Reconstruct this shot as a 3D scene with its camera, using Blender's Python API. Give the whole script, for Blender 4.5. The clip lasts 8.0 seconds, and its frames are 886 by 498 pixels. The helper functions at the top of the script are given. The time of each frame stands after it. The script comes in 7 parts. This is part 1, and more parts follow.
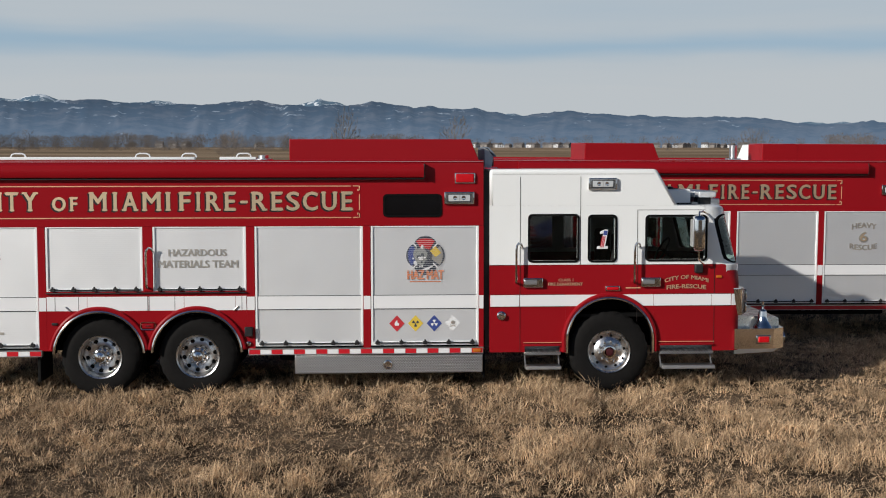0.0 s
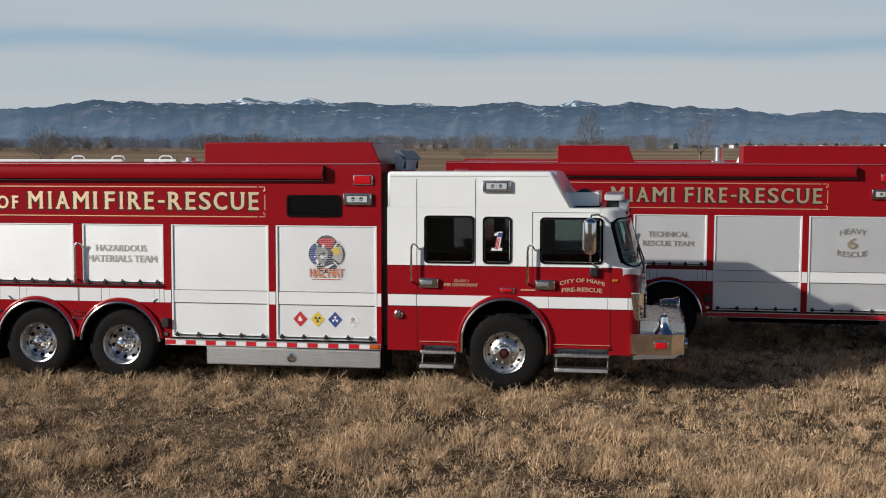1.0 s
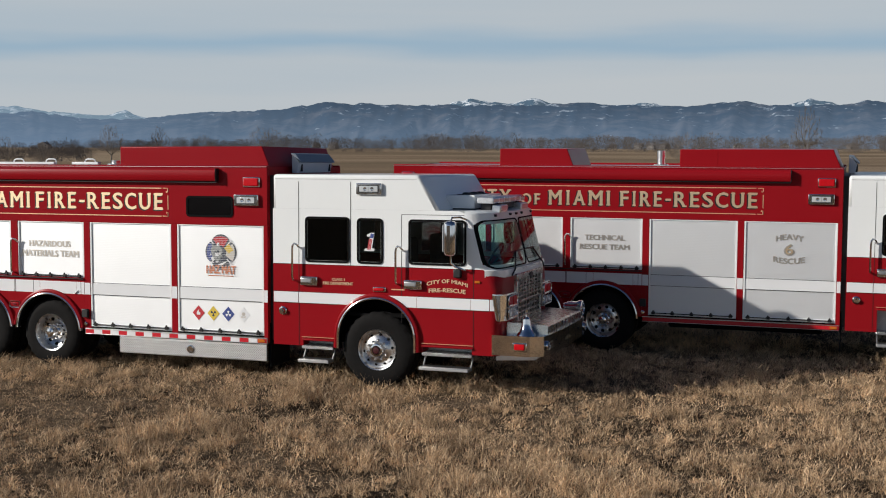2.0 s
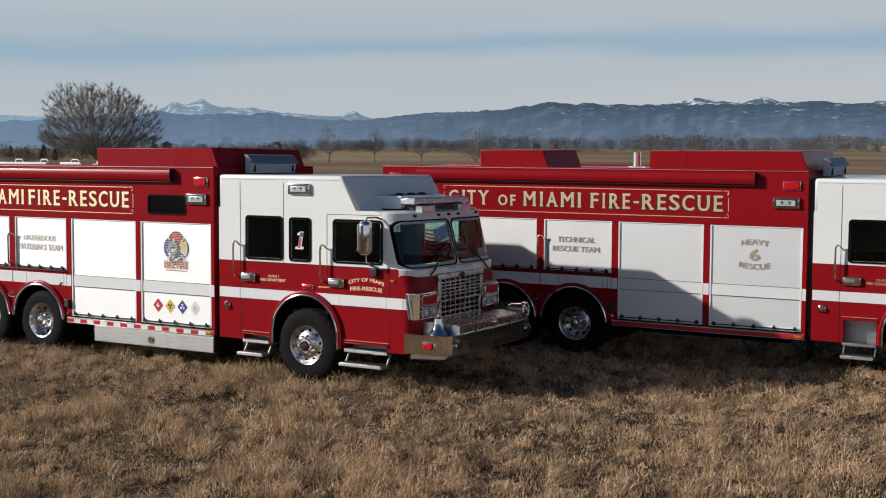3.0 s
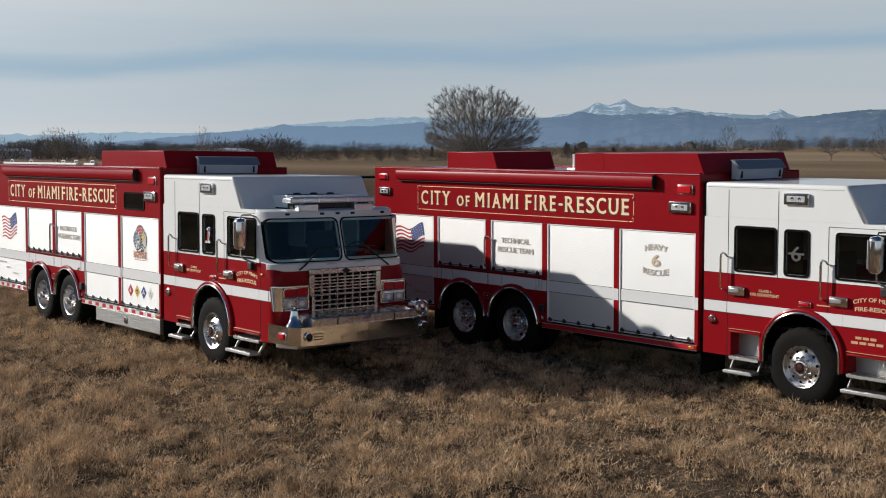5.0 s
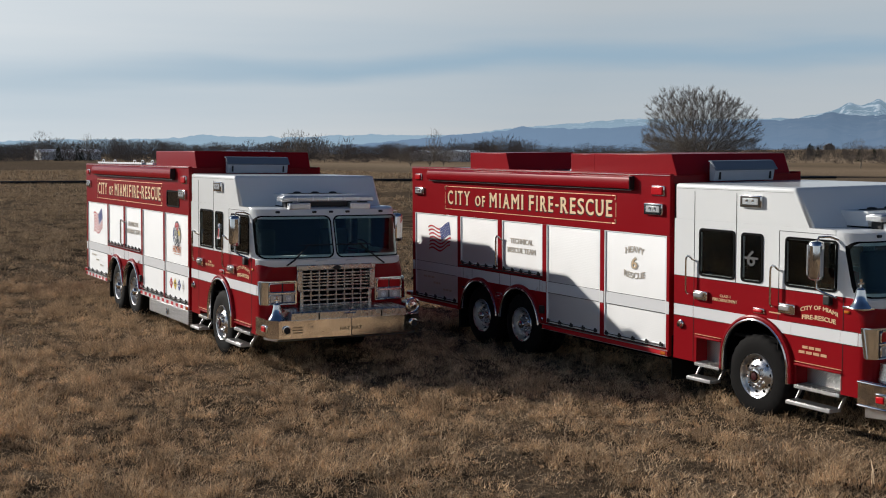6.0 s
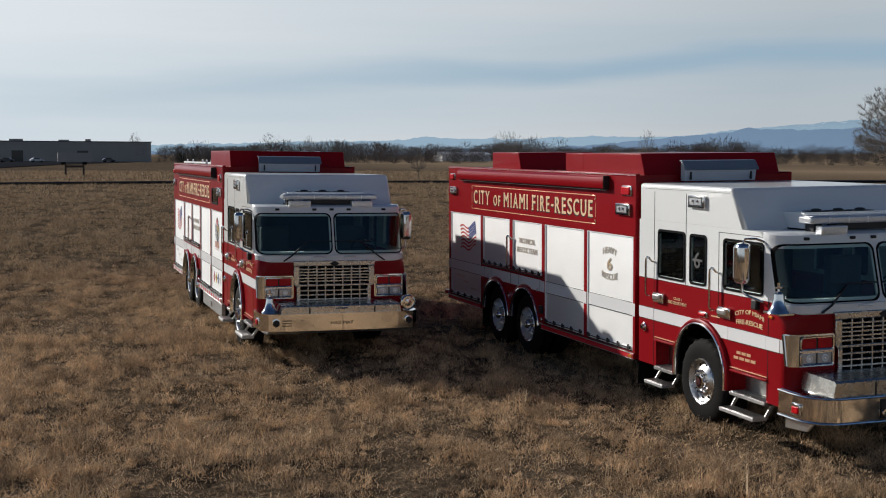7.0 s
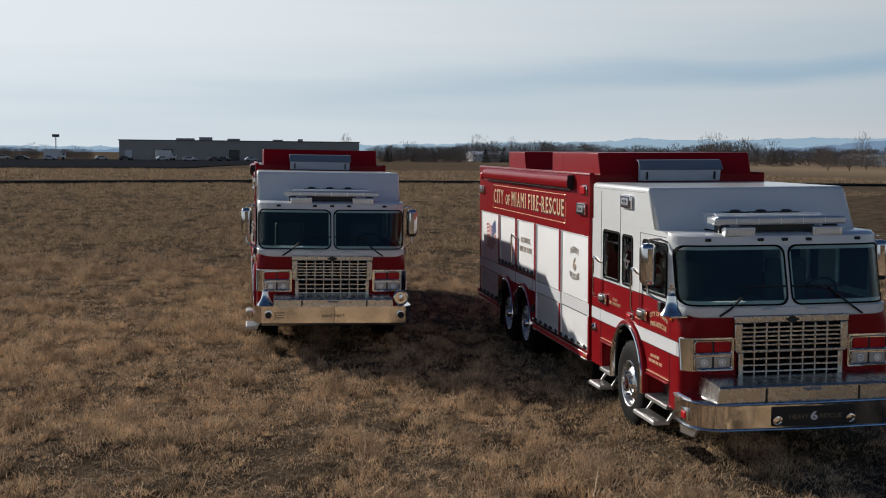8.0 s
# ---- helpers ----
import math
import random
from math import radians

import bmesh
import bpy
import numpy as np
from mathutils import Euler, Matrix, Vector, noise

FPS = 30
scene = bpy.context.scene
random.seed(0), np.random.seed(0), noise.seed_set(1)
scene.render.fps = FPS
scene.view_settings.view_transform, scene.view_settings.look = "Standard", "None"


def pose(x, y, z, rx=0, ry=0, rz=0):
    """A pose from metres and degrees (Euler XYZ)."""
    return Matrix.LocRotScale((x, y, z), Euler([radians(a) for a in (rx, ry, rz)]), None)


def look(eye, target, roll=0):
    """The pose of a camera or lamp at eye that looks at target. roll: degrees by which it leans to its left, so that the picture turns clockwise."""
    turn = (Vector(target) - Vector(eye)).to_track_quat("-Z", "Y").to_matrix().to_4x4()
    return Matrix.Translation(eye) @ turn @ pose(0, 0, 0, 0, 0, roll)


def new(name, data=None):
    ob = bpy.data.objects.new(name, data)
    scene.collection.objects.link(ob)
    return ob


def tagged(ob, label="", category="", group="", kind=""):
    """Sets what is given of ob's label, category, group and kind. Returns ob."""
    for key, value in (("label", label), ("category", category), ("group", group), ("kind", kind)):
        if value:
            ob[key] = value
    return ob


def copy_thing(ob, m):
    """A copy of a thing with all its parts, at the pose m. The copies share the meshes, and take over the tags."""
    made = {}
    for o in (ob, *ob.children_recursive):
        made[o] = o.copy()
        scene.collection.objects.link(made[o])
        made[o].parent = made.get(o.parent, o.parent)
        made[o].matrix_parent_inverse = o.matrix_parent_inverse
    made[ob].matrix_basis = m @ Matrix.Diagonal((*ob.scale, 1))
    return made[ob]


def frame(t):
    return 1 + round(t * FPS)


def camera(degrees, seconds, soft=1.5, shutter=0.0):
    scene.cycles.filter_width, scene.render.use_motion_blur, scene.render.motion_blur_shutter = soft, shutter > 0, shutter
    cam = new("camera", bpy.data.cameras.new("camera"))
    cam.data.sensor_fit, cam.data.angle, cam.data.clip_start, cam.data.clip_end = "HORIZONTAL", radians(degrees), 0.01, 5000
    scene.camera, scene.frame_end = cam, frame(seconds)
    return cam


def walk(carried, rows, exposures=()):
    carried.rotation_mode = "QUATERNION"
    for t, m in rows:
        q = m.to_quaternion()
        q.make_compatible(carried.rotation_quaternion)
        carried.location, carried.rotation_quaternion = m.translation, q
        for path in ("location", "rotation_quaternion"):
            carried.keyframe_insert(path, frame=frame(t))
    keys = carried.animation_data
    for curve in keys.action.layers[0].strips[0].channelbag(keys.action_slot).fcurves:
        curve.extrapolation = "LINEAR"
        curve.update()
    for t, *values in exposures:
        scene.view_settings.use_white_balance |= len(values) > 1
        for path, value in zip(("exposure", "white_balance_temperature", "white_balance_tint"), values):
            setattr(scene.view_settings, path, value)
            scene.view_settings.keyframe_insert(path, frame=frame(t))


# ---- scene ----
cam = camera(39.83, 8.0, 1.05)
PATH = [
    (0, pose(-3.064, -16.386, 3.242, 85.530, -0.060, -2.751)),
    (0.5, pose(-0.684, -16.612, 3.257, 85.554, -0.054, 3.225)),
    (1, pose(1.844, -16.556, 3.272, 85.557, -0.066, 9.261)),
    (1.5, pose(4.332, -16.316, 3.296, 85.564, -0.083, 14.655)),
    (2.0, pose(6.691, -15.879, 3.323, 85.570, -0.108, 19.720)),
    (2.5, pose(8.697, -15.188, 3.339, 85.554, -0.169, 25.069)),
    (3, pose(10.657, -14.361, 3.355, 85.544, -0.192, 30.122)),
    (3.5, pose(12.524, -13.398, 3.366, 85.536, -0.171, 35.092)),
    (4, pose(14.352, -12.301, 3.381, 85.510, -0.183, 40.017)),
    (4.5, pose(15.899, -11.095, 3.399, 85.489, -0.161, 44.793)),
    (5.0, pose(17.250, -9.768, 3.414, 85.482, -0.137, 49.683)),
    (5.5, pose(18.604, -8.261, 3.410, 85.511, -0.192, 55.512)),
    (6, pose(19.702, -6.703, 3.402, 85.539, -0.208, 60.845)),
    (6.5, pose(20.591, -5.100, 3.387, 85.570, -0.200, 65.753)),
    (7, pose(21.387, -3.485, 3.379, 85.582, -0.263, 71.163)),
    (7.5, pose(21.990, -1.857, 3.370, 85.571, -0.386, 76.227)),
    (8, pose(22.533, -0.080, 3.370, 85.554, -0.531, 81.056)),
]
walk(cam, PATH)

# ---------------------------------------------------------------- light
SUN_WAY = Vector((3.15, 2.12, -1.62)).normalized()      # the way the sunlight travels
SUN_HEIGHT = math.asin(-SUN_WAY.z)

world = bpy.data.worlds.new("sky")
scene.world = world
world.use_nodes = True
wn, wl = world.node_tree.nodes, world.node_tree.links
wn.clear()
w_out = wn.new("ShaderNodeOutputWorld")
w_bg = wn.new("ShaderNodeBackground")
w_bg.inputs["Strength"].default_value = 0.1
w_sky = wn.new("ShaderNodeTexSky")
w_sky.sky_type = "NISHITA"
w_sky.sun_disc = False
w_sky.sun_elevation = SUN_HEIGHT
w_sky.sun_rotation = math.atan2(-SUN_WAY.x, -SUN_WAY.y)
w_sky.air_density, w_sky.dust_density, w_sky.ozone_density = 1.0, 1.2, 1.5
# thin sheets of high cloud, stretched along the horizon
w_co = wn.new("ShaderNodeTexCoord")
w_map = wn.new("ShaderNodeMapping")
w_map.inputs["Scale"].default_value = (1.0, 1.0, 15.0)
w_map.inputs["Rotation"].default_value = (0.012, 0.012, 0.0)
w_n = wn.new("ShaderNodeTexNoise")
w_n.inputs["Scale"].default_value = 0.85
w_n.inputs["Detail"].default_value = 5
w_n.inputs["Roughness"].default_value = 0.5
w_ramp = wn.new("ShaderNodeValToRGB")
w_ramp.color_ramp.elements[0].position, w_ramp.color_ramp.elements[0].color = 0.34, (0.68, 0.68, 0.68, 1)
w_ramp.color_ramp.elements[1].position, w_ramp.color_ramp.elements[1].color = 0.58, (1.0, 1.0, 1.0, 1)
w_mix = wn.new("ShaderNodeMixRGB")
w_blue = wn.new("ShaderNodeMixRGB")
w_blue.inputs["Fac"].default_value = 0.75
w_blue.inputs["Color2"].default_value = (3.0, 4.9, 6.6, 1)
wl.new(w_co.outputs["Generated"], w_map.inputs["Vector"])
wl.new(w_map.outputs["Vector"], w_n.inputs["Vector"])
wl.new(w_n.outputs["Fac"], w_ramp.inputs["Fac"])
# upper sky, out of sight, dimmed to weaken the fill light
w_dimmed = wn.new("ShaderNodeVectorMath")
w_dimmed.operation = "MULTIPLY"
w_dimmed.inputs[1].default_value = (0.23, 0.30, 0.41)
wl.new(w_sky.outputs["Color"], w_dimmed.inputs[0])
wl.new(w_dimmed.outputs["Vector"], w_blue.inputs["Color1"])
wl.new(w_blue.outputs["Color"], w_mix.inputs["Color1"])
# the cloud thins out overhead; the unseen blue there is dimmed to deepen shade
w_sep = wn.new("ShaderNodeSeparateXYZ")
wl.new(w_co.outputs["Generated"], w_sep.inputs["Vector"])
w_up = wn.new("ShaderNodeMapRange")
w_up.inputs["From Min"].default_value, w_up.inputs["From Max"].default_value = 0.13, 0.25
w_up.inputs["To Min"].default_value, w_up.inputs["To Max"].default_value = 1.0, 0.0
wl.new(w_sep.outputs["Z"], w_up.inputs["Value"])
w_fac = wn.new("ShaderNodeMath")
w_fac.operation = "MULTIPLY"
# one long clear gap between the cloud sheets, sinking towards the west
w_tilt = wn.new("ShaderNodeVectorMath")
w_tilt.operation = "DOT_PRODUCT"
w_tilt.inputs[1].default_value = (0.0063, -0.0418, 1.0)
wl.new(w_co.outputs["Generated"], w_tilt.inputs[0])
w_wave = wn.new("ShaderNodeTexNoise")
w_wave.inputs["Scale"].default_value, w_wave.inputs["Detail"].default_value = 2.6, 4
w_long = wn.new("ShaderNodeMapping")
w_long.inputs["Scale"].default_value = (1.0, 1.0, 7.0)
wl.new(w_co.outputs["Generated"], w_long.inputs["Vector"])
wl.new(w_long.outputs["Vector"], w_wave.inputs["Vector"])
w_bend = wn.new("ShaderNodeMath")
w_bend.operation, w_bend.inputs[1].default_value = "MULTIPLY_ADD", 0.055
wl.new(w_wave.outputs["Fac"], w_bend.inputs[0])
wl.new(w_tilt.outputs["Value"], w_bend.inputs[2])
w_off = wn.new("ShaderNodeMath")
w_off.operation, w_off.inputs[1].default_value = "SUBTRACT", 0.0745
wl.new(w_bend.outputs[0], w_off.inputs[0])
w_abs = wn.new("ShaderNodeMath")
w_abs.operation = "ABSOLUTE"
wl.new(w_off.outputs[0], w_abs.inputs[0])
w_gap = wn.new("ShaderNodeMapRange")
w_gap.interpolation_type = "SMOOTHSTEP"
w_gap.inputs["From Min"].default_value, w_gap.inputs["From Max"].default_value = 0.0, 0.017
w_gap.inputs["To Min"].default_value, w_gap.inputs["To Max"].default_value = 0.60, 0.0
wl.new(w_abs.outputs[0], w_gap.inputs["Value"])
w_sheet = wn.new("ShaderNodeMath")
w_sheet.operation = "MULTIPLY"
wl.new(w_ramp.outputs["Color"], w_sheet.inputs[0])
# it closes towards the sun
w_sunward = wn.new("ShaderNodeVectorMath")
w_sunward.operation = "DOT_PRODUCT"
w_sunward.inputs[1].default_value = tuple(-SUN_WAY)
wl.new(w_co.outputs["Generated"], w_sunward.inputs[0])
w_close = wn.new("ShaderNodeMapRange")
w_close.inputs["From Min"].default_value, w_close.inputs["From Max"].default_value = 0.52, 0.80
w_close.inputs["To Min"].default_value, w_close.inputs["To Max"].default_value = 1.0, 0.10
wl.new(w_sunward.outputs["Value"], w_close.inputs["Value"])
w_less = wn.new("ShaderNodeMath")
w_less.operation = "MULTIPLY"
wl.new(w_gap.outputs["Result"], w_less.inputs[0])
wl.new(w_close.outputs["Result"], w_less.inputs[1])
w_left = wn.new("ShaderNodeMath")
w_left.operation, w_left.inputs[0].default_value = "SUBTRACT", 1.0
wl.new(w_less.outputs[0], w_left.inputs[1])
wl.new(w_left.outputs[0], w_sheet.inputs[1])
wl.new(w_sheet.outputs[0], w_fac.inputs[0])
wl.new(w_up.outputs["Result"], w_fac.inputs[1])
wl.new(w_fac.outputs[0], w_mix.inputs["Fac"])
w_low = wn.new("ShaderNodeMath")
w_low.operation, w_low.inputs[1].default_value = "MULTIPLY", 0.75
wl.new(w_up.outputs["Result"], w_low.inputs[0])
wl.new(w_low.outputs[0], w_blue.inputs["Fac"])
# brighter haze round the sun
w_halo = wn.new("ShaderNodeMapRange")
w_halo.inputs["From Min"].default_value, w_halo.inputs["From Max"].default_value = 0.36, 1.0
w_halo.inputs["To Min"].default_value, w_halo.inputs["To Max"].default_value = 1.0, 1.66
wl.new(w_sunward.outputs["Value"], w_halo.inputs["Value"])
w_bright = wn.new("ShaderNodeVectorMath")
w_bright.operation = "SCALE"
w_bright.inputs[0].default_value = (4.95, 5.32, 5.60)
wl.new(w_halo.outputs["Result"], w_bright.inputs["Scale"])
wl.new(w_bright.outputs["Vector"], w_mix.inputs["Color2"])
wl.new(w_mix.outputs["Color"], w_bg.inputs["Color"])
wl.new(w_bg.outputs["Background"], w_out.inputs["Surface"])

sun_data = bpy.data.lights.new("sun", "SUN")
sun_data.energy, sun_data.angle, sun_data.color = 4.3, radians(0.8), (1.0, 0.945, 0.87)
sun = new("sun", sun_data)
sun.matrix_world = look((-60, -45, 35), Vector((-60, -45, 35)) + SUN_WAY)


# ---------------------------------------------------------------- materials
def material(name):
    m = bpy.data.materials.new(name)
    m.use_nodes = True
    nt = m.node_tree
    return m, nt.nodes, nt.links, nt.nodes["Principled BSDF"]


def surface(name, colour, rough=0.5, metal=0.0, coat=0.0, vary=0.08, scale=6.0, fine=0.0, fine_scale=120.0, spread=0.06, spec=0.5):
    """A paint, plastic or metal with drifting tone, uneven gloss and a fine relief."""
    m, n, l, b = material(name)
    co = n.new("ShaderNodeTexCoord")
    big = n.new("ShaderNodeTexNoise")
    big.inputs["Scale"].default_value, big.inputs["Detail"].default_value = scale, 6
    l.new(co.outputs["Object"], big.inputs["Vector"])
    mix = n.new("ShaderNodeMixRGB")
    mix.inputs["Color1"].default_value = (*[c * (1 - vary) for c in colour], 1)
    mix.inputs["Color2"].default_value = (*[min(1, c * (1 + vary)) for c in colour], 1)
    l.new(big.outputs["Fac"], mix.inputs["Fac"])
    l.new(mix.outputs["Color"], b.inputs["Base Color"])
    mr = n.new("ShaderNodeMapRange")
    mr.inputs["To Min"].default_value, mr.inputs["To Max"].default_value = max(0.02, rough - spread), rough + spread
    l.new(big.outputs["Fac"], mr.inputs["Value"])
    l.new(mr.outputs["Result"], b.inputs["Roughness"])
    b.inputs["Metallic"].default_value = metal
    b.inputs["Specular IOR Level"].default_value = spec
    b.inputs["Coat Weight"].default_value = coat
    b.inputs["Coat Roughness"].default_value = 0.04
    if fine:
        small = n.new("ShaderNodeTexNoise")
        small.inputs["Scale"].default_value, small.inputs["Detail"].default_value = fine_scale, 3
        l.new(co.outputs["Object"], small.inputs["Vector"])
        bump = n.new("ShaderNodeBump")
        bump.inputs["Strength"].default_value, bump.inputs["Distance"].default_value = fine, 0.004
        l.new(small.outputs["Fac"], bump.inputs["Height"])
        l.new(bump.outputs["Normal"], b.inputs["Normal"])
    return m


RED = surface("red_paint", (0.280, 0.0070, 0.0120), 0.30, spec=0.10, coat=0.08, vary=0.06, scale=1.5, fine=0.02, fine_scale=9)
WHITE = surface("white_paint", (0.87, 0.89, 0.885), 0.32, coat=0.6, vary=0.03, scale=1.2, fine=0.02, fine_scale=9)
SHUTTER = surface("white_shutter", (0.83, 0.84, 0.845), 0.57, metal=0.82, vary=0.02, scale=2.5, fine=0.05, fine_scale=30)
TRIM = surface("satin_aluminium", (0.72, 0.72, 0.72), 0.32, metal=1.0, vary=0.06, scale=12, fine=0.03)
CHROME = surface("polished_steel", (0.74, 0.73, 0.72), 0.10, metal=1.0, vary=0.06, scale=5, spread=0.05, fine=0.22, fine_scale=4)
RIM = surface("polished_aluminium_rim", (0.70, 0.695, 0.69), 0.28, metal=1.0, vary=0.08, scale=9, spread=0.06, fine=0.10, fine_scale=14)
RUBBER = surface("tyre_rubber", (0.0105, 0.010, 0.0098), 0.74, spec=0.09, vary=0.35, scale=14, fine=0.4, fine_scale=60)
BLACK = surface("black_plastic", (0.012, 0.012, 0.013), 0.5, vary=0.3, scale=20, fine=0.1)
GASKET = surface("rubber_gasket", (0.005, 0.005, 0.0055), 0.8, spec=0.08, vary=0.2, scale=20)
# near-black underbody; also stands for shade in wells, grille slots and rim holes
GAP = surface("dark_parts_and_shade", (0.008, 0.008, 0.008), 0.9, spec=0.04, vary=0.3, scale=6, fine=0.3, fine_scale=30)
GOLD = surface("gold_leaf", (0.94, 0.72, 0.47), 0.43, metal=0.97, vary=0.10, scale=9)
GOLDLINE = surface("gold_pinstripe", (0.80, 0.50, 0.30), 0.40, metal=0.4, vary=0.10, scale=9)
ETCHED = surface("etched_film", (0.085, 0.085, 0.085), 0.5, vary=0.2, scale=30)
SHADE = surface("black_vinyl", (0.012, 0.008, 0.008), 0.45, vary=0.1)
ENGRAVED = surface("dull_engraving", (0.26, 0.21, 0.13), 0.45, metal=0.6, vary=0.2, scale=30)
GREYINK = surface("grey_lettering", (0.68, 0.635, 0.57), 0.42, metal=0.96, vary=0.10, scale=30)
STRIPE = surface("white_reflective", (0.80, 0.81, 0.82), 0.38, vary=0.03, scale=3, fine=0.08, fine_scale=200)
REDREF = surface("red_reflective", (0.55, 0.01, 0.02), 0.35, vary=0.08)
REDLENS = surface("red_lens", (0.55, 0.006, 0.012), 0.30, spec=0.2, coat=0.15, vary=0.2, scale=40, fine=0.1, fine_scale=90)
BEAM = surface("headlamp_housing", (0.50, 0.51, 0.52), 0.2, metal=0.5, coat=0.4, vary=0.3, scale=50, fine=0.2, fine_scale=110)
BRIGHT = surface("bright_grille_metal", (0.56, 0.535, 0.49), 0.27, metal=1.0, vary=0.10, scale=9, spread=0.08, fine=0.05)
AMBER = surface("amber_lens", (0.55, 0.15, 0.015), 0.15, coat=1.0, vary=0.1, scale=40)
LENS = surface("clear_lens", (0.78, 0.80, 0.82), 0.15, metal=0.4, coat=1.0, vary=0.25, scale=60, fine=0.3, fine_scale=120)
BLUEINK = surface("blue_print", (0.045, 0.075, 0.27), 0.45, vary=0.12, scale=30)
REDINK = surface("red_print", (0.52, 0.03, 0.04), 0.45, vary=0.12, scale=30)
YELLOW = surface("yellow_print", (0.72, 0.52, 0.07), 0.45, vary=0.12, scale=30)
ORANGE = surface("orange_print", (0.62, 0.22, 0.10), 0.45, vary=0.15, scale=30)
NAVY = surface("dark_print", (0.045, 0.055, 0.075), 0.45, vary=0.2, scale=30)
GREYMID = surface("mid_grey_print", (0.30, 0.31, 0.30), 0.45, vary=0.25, scale=30)
SEATING = surface("grey_upholstery", (0.085, 0.087, 0.092), 0.8, vary=0.2, scale=20, fine=0.3)
HUBRED = surface("dark_red_hub", (0.055, 0.008, 0.010), 0.4, vary=0.3, scale=30)
STEPALU = surface("worn_step_aluminium", (0.47, 0.47, 0.47), 0.5, metal=0.9, vary=0.15, scale=14, fine=0.2)
BLACKGLASS = surface("black_glass", (0.004, 0.004, 0.005), 0.06, vary=0.1)
UNITGREY = surface("light_grey_housing", (0.55, 0.57, 0.60), 0.45, vary=0.06, scale=4, fine=0.05)
# hood grey; its dark blue cast is reflected sky put into the colour
ROOFGREY = surface("sky_tinted_grey", (0.16, 0.20, 0.25), 0.42, vary=0.06, scale=4, fine=0.05)


def diamond_plate():
    m, n, l, b = material("diamond_plate")
    co = n.new("ShaderNodeTexCoord")
    mp = n.new("ShaderNodeMapping")
    mp.inputs["Rotation"].default_value = (0.0, 0.785, 0.0)
    flat = n.new("ShaderNodeMapping")
    flat.inputs["Scale"].default_value = (1.0, 0.0, 1.0)
    l.new(co.outputs["Object"], flat.inputs["Vector"])
    l.new(flat.outputs["Vector"], mp.inputs["Vector"])
    ck = n.new("ShaderNodeTexVoronoi")
    ck.inputs["Scale"].default_value, ck.inputs["Randomness"].default_value = 40, 0.0
    l.new(mp.outputs["Vector"], ck.inputs["Vector"])
    bump = n.new("ShaderNodeBump")
    bump.inputs["Strength"].default_value, bump.inputs["Distance"].default_value = 1.0, 0.006
    bump.invert = True
    l.new(ck.outputs["Distance"], bump.inputs["Height"])
    l.new(bump.outputs["Normal"], b.inputs["Normal"])
    ns = n.new("ShaderNodeTexNoise")
    ns.inputs["Scale"].default_value = 5
    l.new(co.outputs["Object"], ns.inputs["Vector"])
    mix = n.new("ShaderNodeMixRGB")
    mix.inputs["Color1"].default_value, mix.inputs["Color2"].default_value = (0.42, 0.41, 0.40, 1), (0.60, 0.59, 0.58, 1)
    l.new(ns.outputs["Fac"], mix.inputs["Fac"])
    # shade in the valleys between the studs, painted as a darker tone
    valley_shade = n.new("ShaderNodeMapRange")
    valley_shade.inputs["From Min"].default_value, valley_shade.inputs["From Max"].default_value = 0.36, 0.55
    valley_shade.inputs["To Min"].default_value, valley_shade.inputs["To Max"].default_value = 0.0, 0.6
    l.new(ck.outputs["Distance"], valley_shade.inputs["Value"])
    dull = n.new("ShaderNodeMixRGB")
    dull.inputs["Color2"].default_value = (0.10, 0.095, 0.09, 1)
    l.new(valley_shade.outputs["Result"], dull.inputs["Fac"])
    l.new(mix.outputs["Color"], dull.inputs["Color1"])
    l.new(dull.outputs["Color"], b.inputs["Base Color"])
    b.inputs["Metallic"].default_value, b.inputs["Roughness"].default_value = 1.0, 0.36
    return m


def glazing(name, tint, see, skin=1.45):
    """Thin tinted glass: clear through by 'see', with a mirror-like skin that grows at a slant."""
    m, n, l, b = material(name)
    n.remove(b)
    tr = n.new("ShaderNodeBsdfTransparent")
    tr.inputs["Color"].default_value = (*[c * see for c in tint], 1)
    gl = n.new("ShaderNodeBsdfGlossy")
    gl.inputs["Roughness"].default_value = 0.03
    gl.inputs["Color"].default_value = (0.9, 0.95, 0.95, 1)
    fr = n.new("ShaderNodeFresnel")
    fr.inputs["IOR"].default_value = skin
    ns = n.new("ShaderNodeTexNoise")
    ns.inputs["Scale"].default_value = 2.0
    bump = n.new("ShaderNodeBump")
    bump.inputs["Strength"].default_value, bump.inputs["Distance"].default_value = 0.05, 0.01
    l.new(ns.outputs["Fac"], bump.inputs["Height"])
    l.new(bump.outputs["Normal"], gl.inputs["Normal"])
    mix = n.new("ShaderNodeMixShader")
    l.new(fr.outputs["Fac"], mix.inputs["Fac"])
    l.new(tr.outputs["BSDF"], mix.inputs[1])
    l.new(gl.outputs["BSDF"], mix.inputs[2])
    l.new(mix.outputs["Shader"], n["Material Output"].inputs["Surface"])
    return m


PLATE = diamond_plate()
PRIVACY = glazing("privacy_glass", (0.60, 0.62, 0.62), 0.87)
WINDSHIELD = glazing("windshield_glass", (0.76, 0.90, 0.87), 0.92, 1.46)


